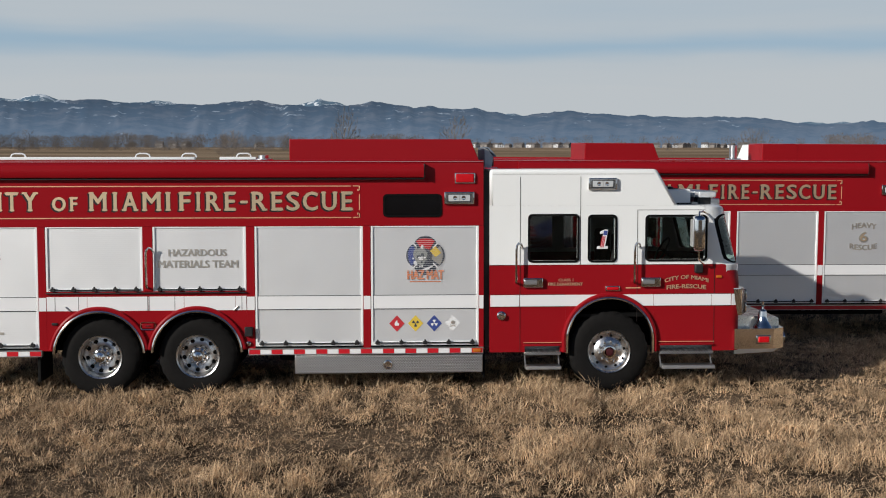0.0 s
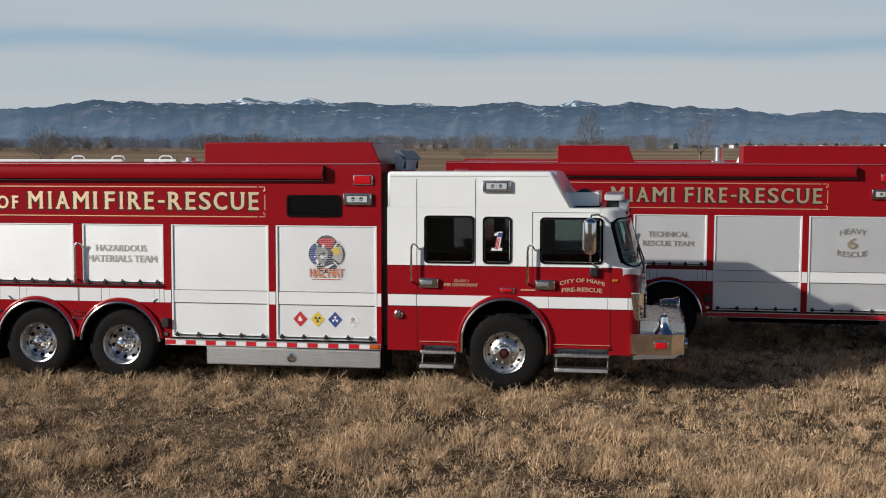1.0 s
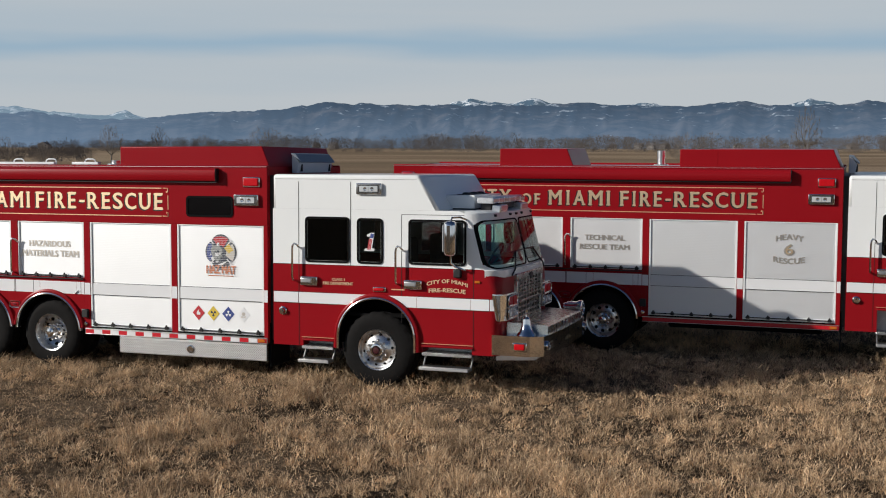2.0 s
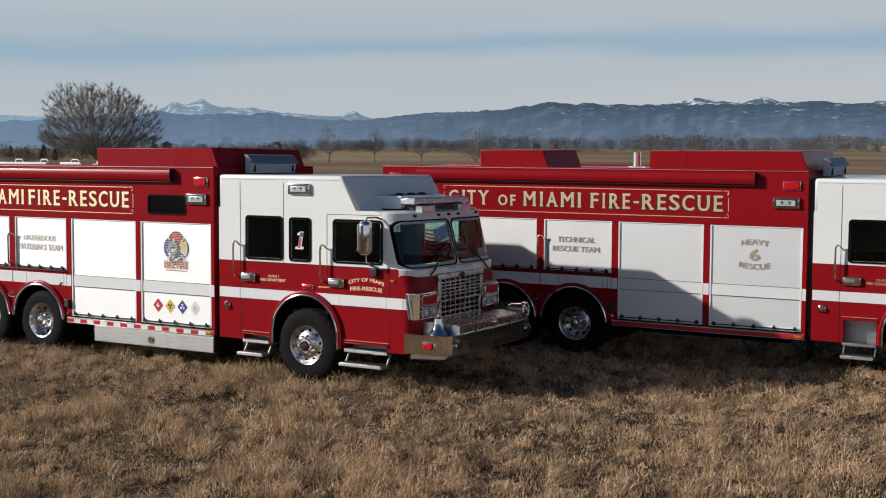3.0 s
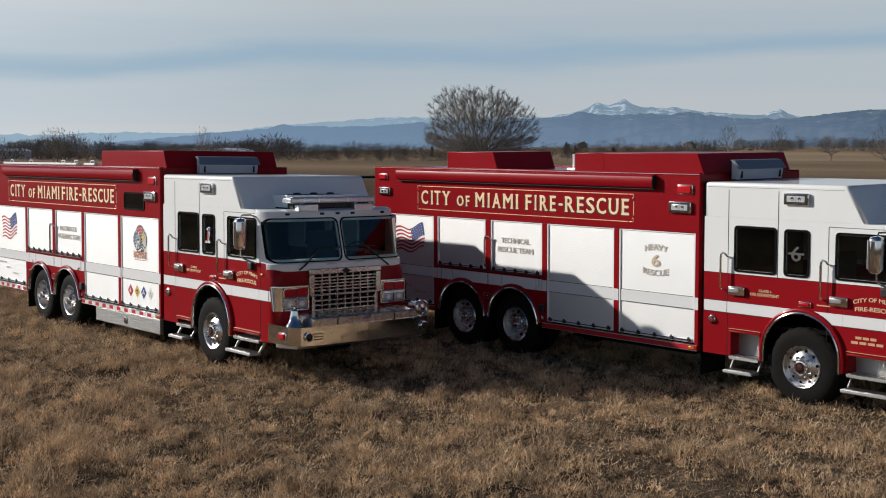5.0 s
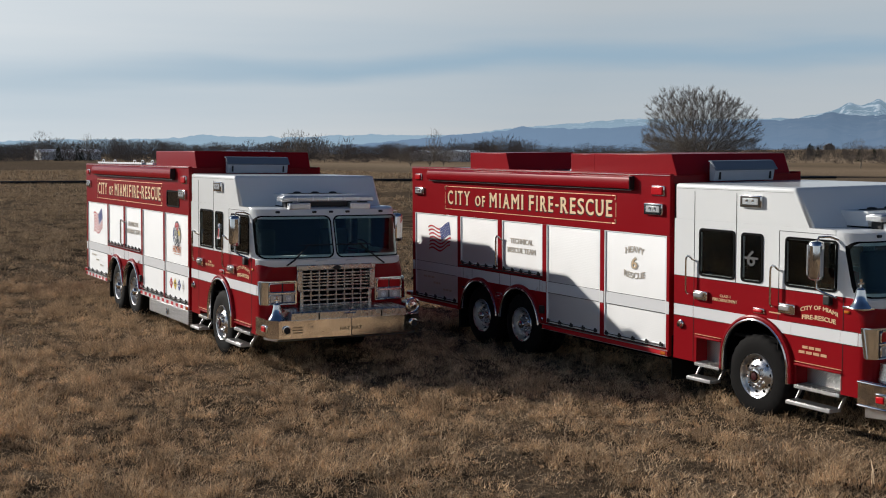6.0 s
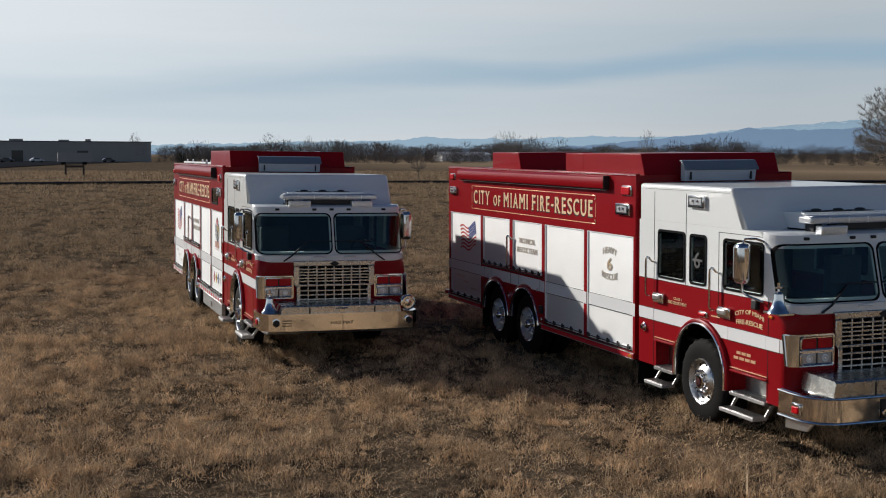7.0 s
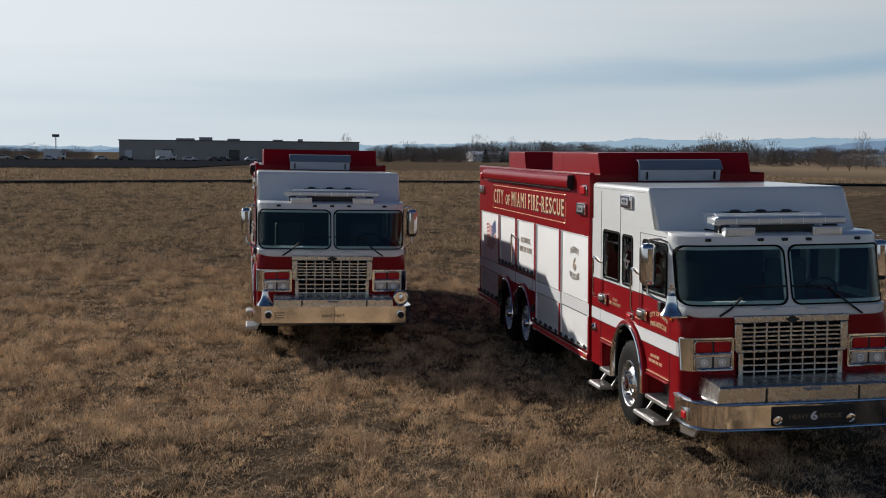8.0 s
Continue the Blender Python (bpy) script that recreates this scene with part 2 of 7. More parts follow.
def ground_material():
    m, n, l, b = material("dry_field")
    co = n.new("ShaderNodeTexCoord")
    cols = []
    for scale, detail, lo, hi in ((0.05, 5, 0.38, 0.62), (0.9, 8, 0.36, 0.64), (14.0, 8, 0.32, 0.68)):
        ns = n.new("ShaderNodeTexNoise")
        ns.inputs["Scale"].default_value, ns.inputs["Detail"].default_value, ns.inputs["Roughness"].default_value = scale, detail, 0.65
        l.new(co.outputs["Object"], ns.inputs["Vector"])
        mr = n.new("ShaderNodeMapRange")
        mr.inputs["From Min"].default_value, mr.inputs["From Max"].default_value = lo, hi
        l.new(ns.outputs["Fac"], mr.inputs["Value"])
        cols.append((ns, mr))
    a = n.new("ShaderNodeMixRGB")
    a.inputs["Color1"].default_value, a.inputs["Color2"].default_value = (0.085, 0.066, 0.050, 1), (0.23, 0.175, 0.125, 1)
    l.new(cols[1][1].outputs["Result"], a.inputs["Fac"])
    c = n.new("ShaderNodeMixRGB")
    c.inputs["Color2"].default_value = (0.215, 0.165, 0.115, 1)
    f1 = n.new("ShaderNodeMath")
    f1.operation, f1.inputs[1].default_value = "MULTIPLY", 0.5
    l.new(cols[0][1].outputs["Result"], f1.inputs[0])
    l.new(f1.outputs[0], c.inputs["Fac"])
    l.new(a.outputs["Color"], c.inputs["Color1"])
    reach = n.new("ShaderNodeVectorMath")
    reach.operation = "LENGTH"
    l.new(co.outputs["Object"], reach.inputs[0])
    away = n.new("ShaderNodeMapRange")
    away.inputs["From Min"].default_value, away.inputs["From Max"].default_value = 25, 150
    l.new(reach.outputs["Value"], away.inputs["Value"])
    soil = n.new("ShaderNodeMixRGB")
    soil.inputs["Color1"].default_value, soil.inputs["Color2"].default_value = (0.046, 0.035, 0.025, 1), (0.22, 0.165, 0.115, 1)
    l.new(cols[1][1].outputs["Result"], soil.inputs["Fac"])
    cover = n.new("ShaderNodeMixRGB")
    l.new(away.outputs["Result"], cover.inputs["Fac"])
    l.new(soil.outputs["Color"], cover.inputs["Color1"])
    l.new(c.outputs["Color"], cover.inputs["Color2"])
    # mown straw-coloured fields in the north, in broad strips
    strip = n.new("ShaderNodeTexNoise")
    strip.inputs["Scale"].default_value, strip.inputs["Detail"].default_value = 0.008, 2
    wide = n.new("ShaderNodeMapping")
    wide.inputs["Scale"].default_value = (0.45, 0.7, 1.0)
    l.new(co.outputs["Object"], wide.inputs["Vector"])
    l.new(wide.outputs["Vector"], strip.inputs["Vector"])
    sr = n.new("ShaderNodeValToRGB")
    e = sr.color_ramp.elements
    e[0].position, e[0].color = 0.36, (0.25, 0.195, 0.135, 1)
    e[1].position, e[1].color = 0.62, (0.46, 0.355, 0.245, 1)
    k = e.new(0.47)
    k.color = (0.33, 0.245, 0.165, 1)
    l.new(strip.outputs["Fac"], sr.inputs["Fac"])
    sep = n.new("ShaderNodeSeparateXYZ")
    l.new(co.outputs["Object"], sep.inputs["Vector"])
    # only the north is paler; the backlit west keeps its darker look in the colour
    north = n.new("ShaderNodeMapRange")
    north.inputs["From Min"].default_value, north.inputs["From Max"].default_value = 70, 170
    l.new(sep.outputs["Y"], north.inputs["Value"])
    fields = n.new("ShaderNodeMixRGB")
    l.new(north.outputs["Result"], fields.inputs["Fac"])
    l.new(cover.outputs["Color"], fields.inputs["Color1"])
    l.new(sr.outputs["Color"], fields.inputs["Color2"])
    cover = fields
    d = n.new("ShaderNodeMixRGB")
    d.blend_type = "MULTIPLY"
    d.inputs["Fac"].default_value = 0.8
    g = n.new("ShaderNodeValToRGB")
    g.color_ramp.elements[0].color, g.color_ramp.elements[1].color = (0.32, 0.31, 0.30, 1), (1.15, 1.14, 1.12, 1)
    l.new(cols[2][1].outputs["Result"], g.inputs["Fac"])
    l.new(cover.outputs["Color"], d.inputs["Color1"])
    l.new(g.outputs["Color"], d.inputs["Color2"])
    l.new(d.outputs["Color"], b.inputs["Base Color"])
    bump = n.new("ShaderNodeBump")
    bump.inputs["Strength"].default_value, bump.inputs["Distance"].default_value = 0.9, 0.08
    l.new(cols[2][0].outputs["Fac"], bump.inputs["Height"])
    l.new(bump.outputs["Normal"], b.inputs["Normal"])
    b.inputs["Roughness"].default_value, b.inputs["Specular IOR Level"].default_value = 1.0, 0.0
    return m


def blade_material():
    m, n, l, b = material("dry_grass")
    geo = n.new("ShaderNodeNewGeometry")
    ramp = n.new("ShaderNodeValToRGB")
    e = ramp.color_ramp.elements
    e[0].position, e[0].color = 0.0, (0.30, 0.218, 0.148, 1)
    e[1].position, e[1].color = 1.0, (0.78, 0.65, 0.49, 1)
    for p, col in ((0.30, (0.495, 0.378, 0.258, 1)), (0.70, (0.64, 0.50, 0.345, 1)), (0.90, (0.61, 0.505, 0.365, 1))):
        k = e.new(p)
        k.color = col
    l.new(geo.outputs["Random Per Island"], ramp.inputs["Fac"])
    co = n.new("ShaderNodeTexCoord")
    ns = n.new("ShaderNodeTexNoise")
    ns.inputs["Scale"].default_value, ns.inputs["Detail"].default_value, ns.inputs["Roughness"].default_value = 2.2, 6, 0.72
    l.new(co.outputs["Object"], ns.inputs["Vector"])
    tone = n.new("ShaderNodeValToRGB")
    tone.color_ramp.elements[0].position, tone.color_ramp.elements[0].color = 0.38, (0.43, 0.41, 0.395, 1)
    tone.color_ramp.elements[1].position, tone.color_ramp.elements[1].color = 0.61, (1.30, 1.235, 1.16, 1)
    l.new(ns.outputs["Fac"], tone.inputs["Fac"])
    mul = n.new("ShaderNodeMixRGB")
    mul.blend_type = "MULTIPLY"
    mul.inputs["Fac"].default_value = 1.0
    l.new(ramp.outputs["Color"], mul.inputs["Color1"])
    # tone greys and darkens westward: the backlit look is put into the colour
    sep = n.new("ShaderNodeSeparateXYZ")
    l.new(co.outputs["Object"], sep.inputs["Vector"])
    west_tone = n.new("ShaderNodeMapRange")
    west_tone.inputs["From Min"].default_value, west_tone.inputs["From Max"].default_value = 3, -24
    l.new(sep.outputs["X"], west_tone.inputs["Value"])
    grey = n.new("ShaderNodeMixRGB")
    grey.inputs["Color1"].default_value, grey.inputs["Color2"].default_value = (1.21, 1.165, 1.11, 1), (0.87, 0.845, 0.81, 1)
    l.new(west_tone.outputs["Result"], grey.inputs["Fac"])
    west_toned = n.new("ShaderNodeMixRGB")
    west_toned.blend_type = "MULTIPLY"
    west_toned.inputs["Fac"].default_value = 1.0
    l.new(tone.outputs["Color"], west_toned.inputs["Color1"])
    l.new(grey.outputs["Color"], west_toned.inputs["Color2"])
    l.new(west_toned.outputs["Color"], mul.inputs["Color2"])
    l.new(mul.outputs["Color"], b.inputs["Base Color"])
    b.inputs["Roughness"].default_value, b.inputs["Specular IOR Level"].default_value = 0.8, 0.15
    thin = n.new("ShaderNodeBsdfTranslucent")
    l.new(mul.outputs["Color"], thin.inputs["Color"])
    both = n.new("ShaderNodeMixShader")
    both.inputs["Fac"].default_value = 0.20
    l.new(b.outputs["BSDF"], both.inputs[1])
    l.new(thin.outputs["BSDF"], both.inputs[2])
    l.new(both.outputs["Shader"], n["Material Output"].inputs["Surface"])
    return m


def bark_material(name, colour, thin=0.0):
    m, n, l, b = material(name)
    co = n.new("ShaderNodeTexCoord")
    ns = n.new("ShaderNodeTexNoise")
    ns.inputs["Scale"].default_value, ns.inputs["Detail"].default_value = 1.2, 8
    l.new(co.outputs["Object"], ns.inputs["Vector"])
    geo = n.new("ShaderNodeNewGeometry")
    add = n.new("ShaderNodeMath")
    add.operation = "MULTIPLY_ADD"
    add.inputs[1].default_value = 0.6
    l.new(geo.outputs["Random Per Island"], add.inputs[0])
    l.new(ns.outputs["Fac"], add.inputs[2])
    mix = n.new("ShaderNodeMixRGB")
    mix.inputs["Color1"].default_value = (*[c * 0.55 for c in colour], 1)
    mix.inputs["Color2"].default_value = (*[c * 1.35 for c in colour], 1)
    sub = n.new("ShaderNodeMath")
    sub.operation, sub.inputs[1].default_value = "SUBTRACT", 0.3
    l.new(add.outputs[0], sub.inputs[0])
    l.new(sub.outputs[0], mix.inputs["Fac"])
    l.new(mix.outputs["Color"], b.inputs["Base Color"])
    b.inputs["Roughness"].default_value, b.inputs["Specular IOR Level"].default_value = 0.9, 0.1
    if thin:
        # a mass of fine twigs lets some light through
        tl = n.new("ShaderNodeBsdfTranslucent")
        l.new(mix.outputs["Color"], tl.inputs["Color"])
        both = n.new("ShaderNodeMixShader")
        both.inputs["Fac"].default_value = thin
        l.new(b.outputs["BSDF"], both.inputs[1])
        l.new(tl.outputs["BSDF"], both.inputs[2])
        l.new(both.outputs["Shader"], n["Material Output"].inputs["Surface"])
    return m


def mountain_material(name, low, high, snow, cover, air, glow):
    """Far hills: woods and rock with snow in the upper folds, under distance haze painted on as a blue emission."""
    m, n, l, b = material(name)
    co = n.new("ShaderNodeTexCoord")
    sep = n.new("ShaderNodeSeparateXYZ")
    l.new(co.outputs["Object"], sep.inputs["Vector"])

    def cloud(scale, rough, squash, at_foot, at_top, lo, hi):
        """A patchy mask that thickens or thins with the height."""
        mp = n.new("ShaderNodeMapping")
        mp.inputs["Scale"].default_value = (1, 1, squash)
        l.new(co.outputs["Object"], mp.inputs["Vector"])
        ns = n.new("ShaderNodeTexNoise")
        ns.inputs["Scale"].default_value, ns.inputs["Detail"].default_value, ns.inputs["Roughness"].default_value = scale, 9, rough
        l.new(mp.outputs["Vector"], ns.inputs["Vector"])
        zr = n.new("ShaderNodeMapRange")
        zr.inputs["From Min"].default_value, zr.inputs["From Max"].default_value = 15, 150
        zr.inputs["To Min"].default_value, zr.inputs["To Max"].default_value = at_foot, at_top
        l.new(sep.outputs["Z"], zr.inputs["Value"])
        ad = n.new("ShaderNodeMath")
        ad.operation = "ADD"
        l.new(ns.outputs["Fac"], ad.inputs[0])
        l.new(zr.outputs["Result"], ad.inputs[1])
        mr = n.new("ShaderNodeMapRange")
        mr.inputs["From Min"].default_value, mr.inputs["From Max"].default_value = lo, hi
        l.new(ad.outputs[0], mr.inputs["Value"])
        return mr

    mix = n.new("ShaderNodeMixRGB")
    mix.inputs["Color1"].default_value, mix.inputs["Color2"].default_value = (*low, 1), (*high, 1)
    l.new(cloud(0.011, 0.66, 1.6, 0.13, -0.07, 0.44, 0.60).outputs["Result"], mix.inputs["Fac"])
    mx2 = n.new("ShaderNodeMixRGB")
    mx2.inputs["Color2"].default_value = (*snow, 1)
    l.new(cloud(0.022, 0.66, 2.4, cover[0], cover[1], 0.60, 0.645).outputs["Result"], mx2.inputs["Fac"])
    l.new(mix.outputs["Color"], mx2.inputs["Color1"])
    l.new(mx2.outputs["Color"], b.inputs["Base Color"])
    b.inputs["Roughness"].default_value, b.inputs["Specular IOR Level"].default_value = 1.0, 0.0
    # distance haze painted on: blue emission, thickest at the foot and in the west
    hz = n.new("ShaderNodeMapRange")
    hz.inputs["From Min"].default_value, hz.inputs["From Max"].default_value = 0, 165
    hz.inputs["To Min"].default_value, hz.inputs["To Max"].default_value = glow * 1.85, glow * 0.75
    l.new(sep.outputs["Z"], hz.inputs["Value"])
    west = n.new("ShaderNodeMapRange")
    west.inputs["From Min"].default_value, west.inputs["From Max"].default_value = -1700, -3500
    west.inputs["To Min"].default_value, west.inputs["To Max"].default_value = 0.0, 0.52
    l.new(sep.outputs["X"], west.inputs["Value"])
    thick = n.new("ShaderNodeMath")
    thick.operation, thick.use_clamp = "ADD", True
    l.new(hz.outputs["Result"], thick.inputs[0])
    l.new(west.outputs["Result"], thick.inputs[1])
    painted_haze = n.new("ShaderNodeEmission")
    painted_haze.inputs["Color"].default_value = (*air, 1)
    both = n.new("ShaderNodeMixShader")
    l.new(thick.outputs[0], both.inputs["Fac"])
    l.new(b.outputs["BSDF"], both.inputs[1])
    l.new(painted_haze.outputs["Emission"], both.inputs[2])
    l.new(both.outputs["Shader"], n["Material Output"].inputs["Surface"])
    return m


# ---------------------------------------------------------------- mesh helpers
def mesh_object(name, verts, faces, mat, parent=None, smooth=False, label=""):
    me = bpy.data.meshes.new(name)
    me.from_pydata([tuple(v) for v in verts], [], faces)
    me.materials.append(mat)
    if smooth:
        me.polygons.foreach_set("use_smooth", [True] * len(me.polygons))
    ob = new(name, me)
    ob.parent = parent
    if label:
        tagged(ob, label)
    return ob


def part(name, bm, mat, parent, label="", smooth=False):
    """Links a bmesh as one mesh object under a thing or under a part."""
    bmesh.ops.recalc_face_normals(bm, faces=bm.faces)
    me = bpy.data.meshes.new(name)
    bm.to_mesh(me)
    bm.free()
    me.materials.append(mat)
    if smooth:
        me.polygons.foreach_set("use_smooth", [True] * len(me.polygons))
        me.set_sharp_from_angle(angle=radians(35))
    ob = new(name, me)
    ob.parent = parent
    if label:
        tagged(ob, label)
    return ob


def add_box(bm, x0, x1, y0, y1, z0, z1, bevel=0.0, seg=2):
    r = bmesh.ops.create_cube(bm, size=1.0, matrix=Matrix.Translation(((x0 + x1) / 2, (y0 + y1) / 2, (z0 + z1) / 2)) @ Matrix.Diagonal((x1 - x0, y1 - y0, z1 - z0, 1)))
    if bevel:
        es = {e for v in r["verts"] for e in v.link_edges}
        for f in bmesh.ops.bevel(bm, geom=list(es), offset=bevel, segments=seg, affect="EDGES", profile=0.5)["faces"]:
            f.smooth = True


def box(name, mat, parent, x0, x1, y0, y1, z0, z1, bevel=0.006, label="", seg=2):
    bm = bmesh.new()
    add_box(bm, x0, x1, y0, y1, z0, z1, bevel, seg)
    return part(name, bm, mat, parent, label)


def add_prism(bm, pts, y0, y1, bevel=0.0, seg=2):
    """A slab whose outline is given in x and z, from y0 to y1."""
    a = [bm.verts.new((x, y0, z)) for x, z in pts]
    b = [bm.verts.new((x, y1, z)) for x, z in pts]
    n = len(pts)
    fs = [bm.faces.new(a), bm.faces.new(b[::-1])]
    fs += [bm.faces.new((a[i], b[i], b[(i + 1) % n], a[(i + 1) % n])) for i in range(n)]
    bmesh.ops.recalc_face_normals(bm, faces=fs)
    if bevel:
        for f in bmesh.ops.bevel(bm, geom=list({e for f in fs for e in f.edges}), offset=bevel, segments=seg, affect="EDGES", profile=0.5)["faces"]:
            f.smooth = True


def prism(name, mat, parent, pts, y0, y1, bevel=0.0, label="", seg=2):
    bm = bmesh.new()
    add_prism(bm, pts, y0, y1, bevel, seg)
    return part(name, bm, mat, parent, label)


def add_tube(bm, pts, r, n=8, r_end=None):
    """A round bar along a line of points."""
    pts = [Vector(p) for p in pts]
    rings = []
    side = None
    for i, p in enumerate(pts):
        d = (pts[min(i + 1, len(pts) - 1)] - pts[max(i - 1, 0)]).normalized()
        if side is None:
            side = d.orthogonal().normalized()
        side = (side - d * side.dot(d)).normalized()
        up = d.cross(side)
        rr = r if r_end is None else r + (r_end - r) * i / (len(pts) - 1)
        rings.append([bm.verts.new(p + rr * (math.cos(2 * math.pi * k / n) * side + math.sin(2 * math.pi * k / n) * up)) for k in range(n)])
    for a, b in zip(rings, rings[1:]):
        for k in range(n):
            bm.faces.new((a[k], a[(k + 1) % n], b[(k + 1) % n], b[k]))
    bm.faces.new(rings[0][::-1])
    bm.faces.new(rings[-1])


def tube(name, mat, parent, pts, r, n=8, label="", r_end=None):
    bm = bmesh.new()
    add_tube(bm, pts, r, n, r_end)
    return part(name, bm, mat, parent, label, smooth=True)


def add_revolve(bm, profile, n=32, axis="y", centre=(0, 0, 0), knob=None):
    """A turned form: pairs of radius and place along the axis."""
    c = Vector(centre)
    rings = []
    for j, (r, h) in enumerate(profile):
        ring = []
        for k in range(n):
            a = 2 * math.pi * k / n
            rr = r - (knob[1] if knob and j in knob[0] and k % 4 < 2 else 0)
            u, v = rr * math.cos(a), rr * math.sin(a)
            p = {"y": (u, h, v), "z": (u, v, h), "x": (h, u, v)}[axis]
            ring.append(bm.verts.new(c + Vector(p)))
        rings.append(ring)
    for a, b in zip(rings, rings[1:]):
        for k in range(n):
            bm.faces.new((a[k], a[(k + 1) % n], b[(k + 1) % n], b[k]))


def turned(name, mat, parent, profile, n=32, axis="y", centre=(0, 0, 0), label="", knob=None):
    bm = bmesh.new()
    add_revolve(bm, profile, n, axis, centre, knob)
    return part(name, bm, mat, parent, label, smooth=True)


def rounded(x0, x1, z0, z1, r, n=5):
    """The outline of a rectangle with round corners, anticlockwise."""
    out = []
    for cx, cz, a0 in ((x1 - r, z0 + r, -90), (x1 - r, z1 - r, 0), (x0 + r, z1 - r, 90), (x0 + r, z0 + r, 180)):
        for k in range(n + 1):
            a = radians(a0 + 90 * k / n)
            out.append((cx + r * math.cos(a), cz + r * math.sin(a)))
    return out


def lettering(name, text, mat, parent, x0, x1, z0, z1, y, depth=0.002, heavy=0.0, arch=0.0, label="", onto="side", serif=0.0):
    """Writing in the built-in font, fitted to a rectangle of the side (or of the front) of a truck."""
    cu = bpy.data.curves.new(name, "FONT")
    cu.body, cu.resolution_u = text, 3
    cu.align_x = "CENTER"
    ob = new(name, cu)
    bpy.context.view_layer.update()
    me = bpy.data.meshes.new_from_object(ob.evaluated_get(bpy.context.evaluated_depsgraph_get()))
    bpy.data.objects.remove(ob)
    v = np.empty(len(me.vertices) * 3)
    me.vertices.foreach_get("co", v)
    v = v.reshape(-1, 3)
    lo, hi = v.min(0), v.max(0)
    u = (v[:, 0] - lo[0]) / (hi[0] - lo[0])
    w = (v[:, 1] - lo[1]) / (hi[1] - lo[1])
    a = x0 + u * (x1 - x0)
    z = z0 + w * (z1 - z0) + arch * (1 - (2 * u - 1) ** 2)
    if onto == "side":
        out = np.stack([a, np.full(len(a), y), z], 1)
    else:
        out = np.stack([np.full(len(a), y), a, z], 1)
    me.vertices.foreach_set("co", out.ravel())
    me.materials.clear()
    me.materials.append(mat)
    bm = bmesh.new()
    bm.from_mesh(me)
    bpy.data.meshes.remove(me)
    feet = []
    if serif:
        for e in bm.edges:
            p, q = e.verts[0].co, e.verts[1].co
            for end, way in ((z0, 1), (z1, -1)):
                if abs(p.z - q.z) < 1e-5 and abs(p.z - end) < 0.05 * (z1 - z0) and e.calc_length() > 0.04 * (z1 - z0):
                    feet.append((min(p.x, q.x) - serif, max(p.x, q.x) + serif, p.z, way))
    if heavy:
        # a bolder cut: the same strokes again, a little to either side and just behind
        for k, (du, dz) in enumerate(((heavy, 0), (-heavy, 0), (0, heavy * 0.6), (0, -heavy * 0.6))):
            twin = bmesh.ops.duplicate(bm, geom=[f for f in bm.faces if not f.tag])
            step_by = Vector((du, 0.00025 * (k + 1), dz)) if onto == "side" else Vector((-0.00025 * (k + 1), du, dz))
            vs = [g for g in twin["geom"] if isinstance(g, bmesh.types.BMVert)]
            bmesh.ops.translate(bm, verts=vs, vec=step_by)
            for g in twin["geom"]:
                if isinstance(g, bmesh.types.BMFace):
                    g.tag = True
    geo = bmesh.ops.extrude_face_region(bm, geom=bm.faces[:])
    shift = Vector((0, -depth, 0)) if onto == "side" else Vector((depth, 0, 0))
    bmesh.ops.translate(bm, verts=[g for g in geo["geom"] if isinstance(g, bmesh.types.BMVert)], vec=shift)
    for a0, a1, end, way in feet:
        lo, hi = sorted((end - 0.002 * way, end + 0.085 * (z1 - z0) * way))
        add_box(bm, a0, a1, y - depth * 0.9, y, lo, hi)
    # every letter is a piece of its own: cut the word where there is a gap
    axis = 0 if onto == "side" else 1
    runs = []
    for lo, hi, f in sorted(((min(v.co[axis] for v in f.verts), max(v.co[axis] for v in f.verts), f.index) for f in bm.faces), key=lambda g: g[:2]):
        if runs and lo < runs[-1][0] + 0.0005:
            runs[-1][0] = max(runs[-1][0], hi)
        else:
            runs.append([hi, lo])
    for hi, lo in runs:
        one = bm.copy()
        bmesh.ops.delete(one, geom=[v for v in one.verts if not lo - 0.0002 <= v.co[axis] <= hi + 0.0002], context="VERTS")
        part(name.replace("lettering", "letter"), one, mat, parent, label)
    bm.free()


# ---------------------------------------------------------------- ground, one sheet to the horizon
def lattice(seed, size=64):
    g = np.random.RandomState(seed).rand(size, size)

    def at(x, y):
        x, y = np.asarray(x, float), np.asarray(y, float)
        i, j = np.floor(x).astype(int), np.floor(y).astype(int)
        fx, fy = x - i, y - j
        fx, fy = fx * fx * (3 - 2 * fx), fy * fy * (3 - 2 * fy)
        i0, i1, j0, j1 = i % size, (i + 1) % size, j % size, (j + 1) % size
        return (g[i0, j0] * (1 - fx) + g[i1, j0] * fx) * (1 - fy) + (g[i0, j1] * (1 - fx) + g[i1, j1] * fx) * fy
    return at


LAT_A, LAT_B, LAT_C = lattice(3), lattice(7), lattice(11)


def land(x, y):
    """Height of the field: shallow humps and ruts, level under the trucks."""
    h = 0.10 * (LAT_A(x * 0.35, y * 0.35) - 0.5) + 0.06 * (LAT_B(x * 1.3, y * 1.3) - 0.5)
    far = np.clip((np.hypot(np.asarray(x) - 1.0, np.asarray(y) - 3.0) - 60) / 400, 0, 1)
    return h - 0.02 + far * 0.2 * (LAT_C(np.asarray(x) * 0.01, np.asarray(y) * 0.01) - 0.5) + climb(x, y)


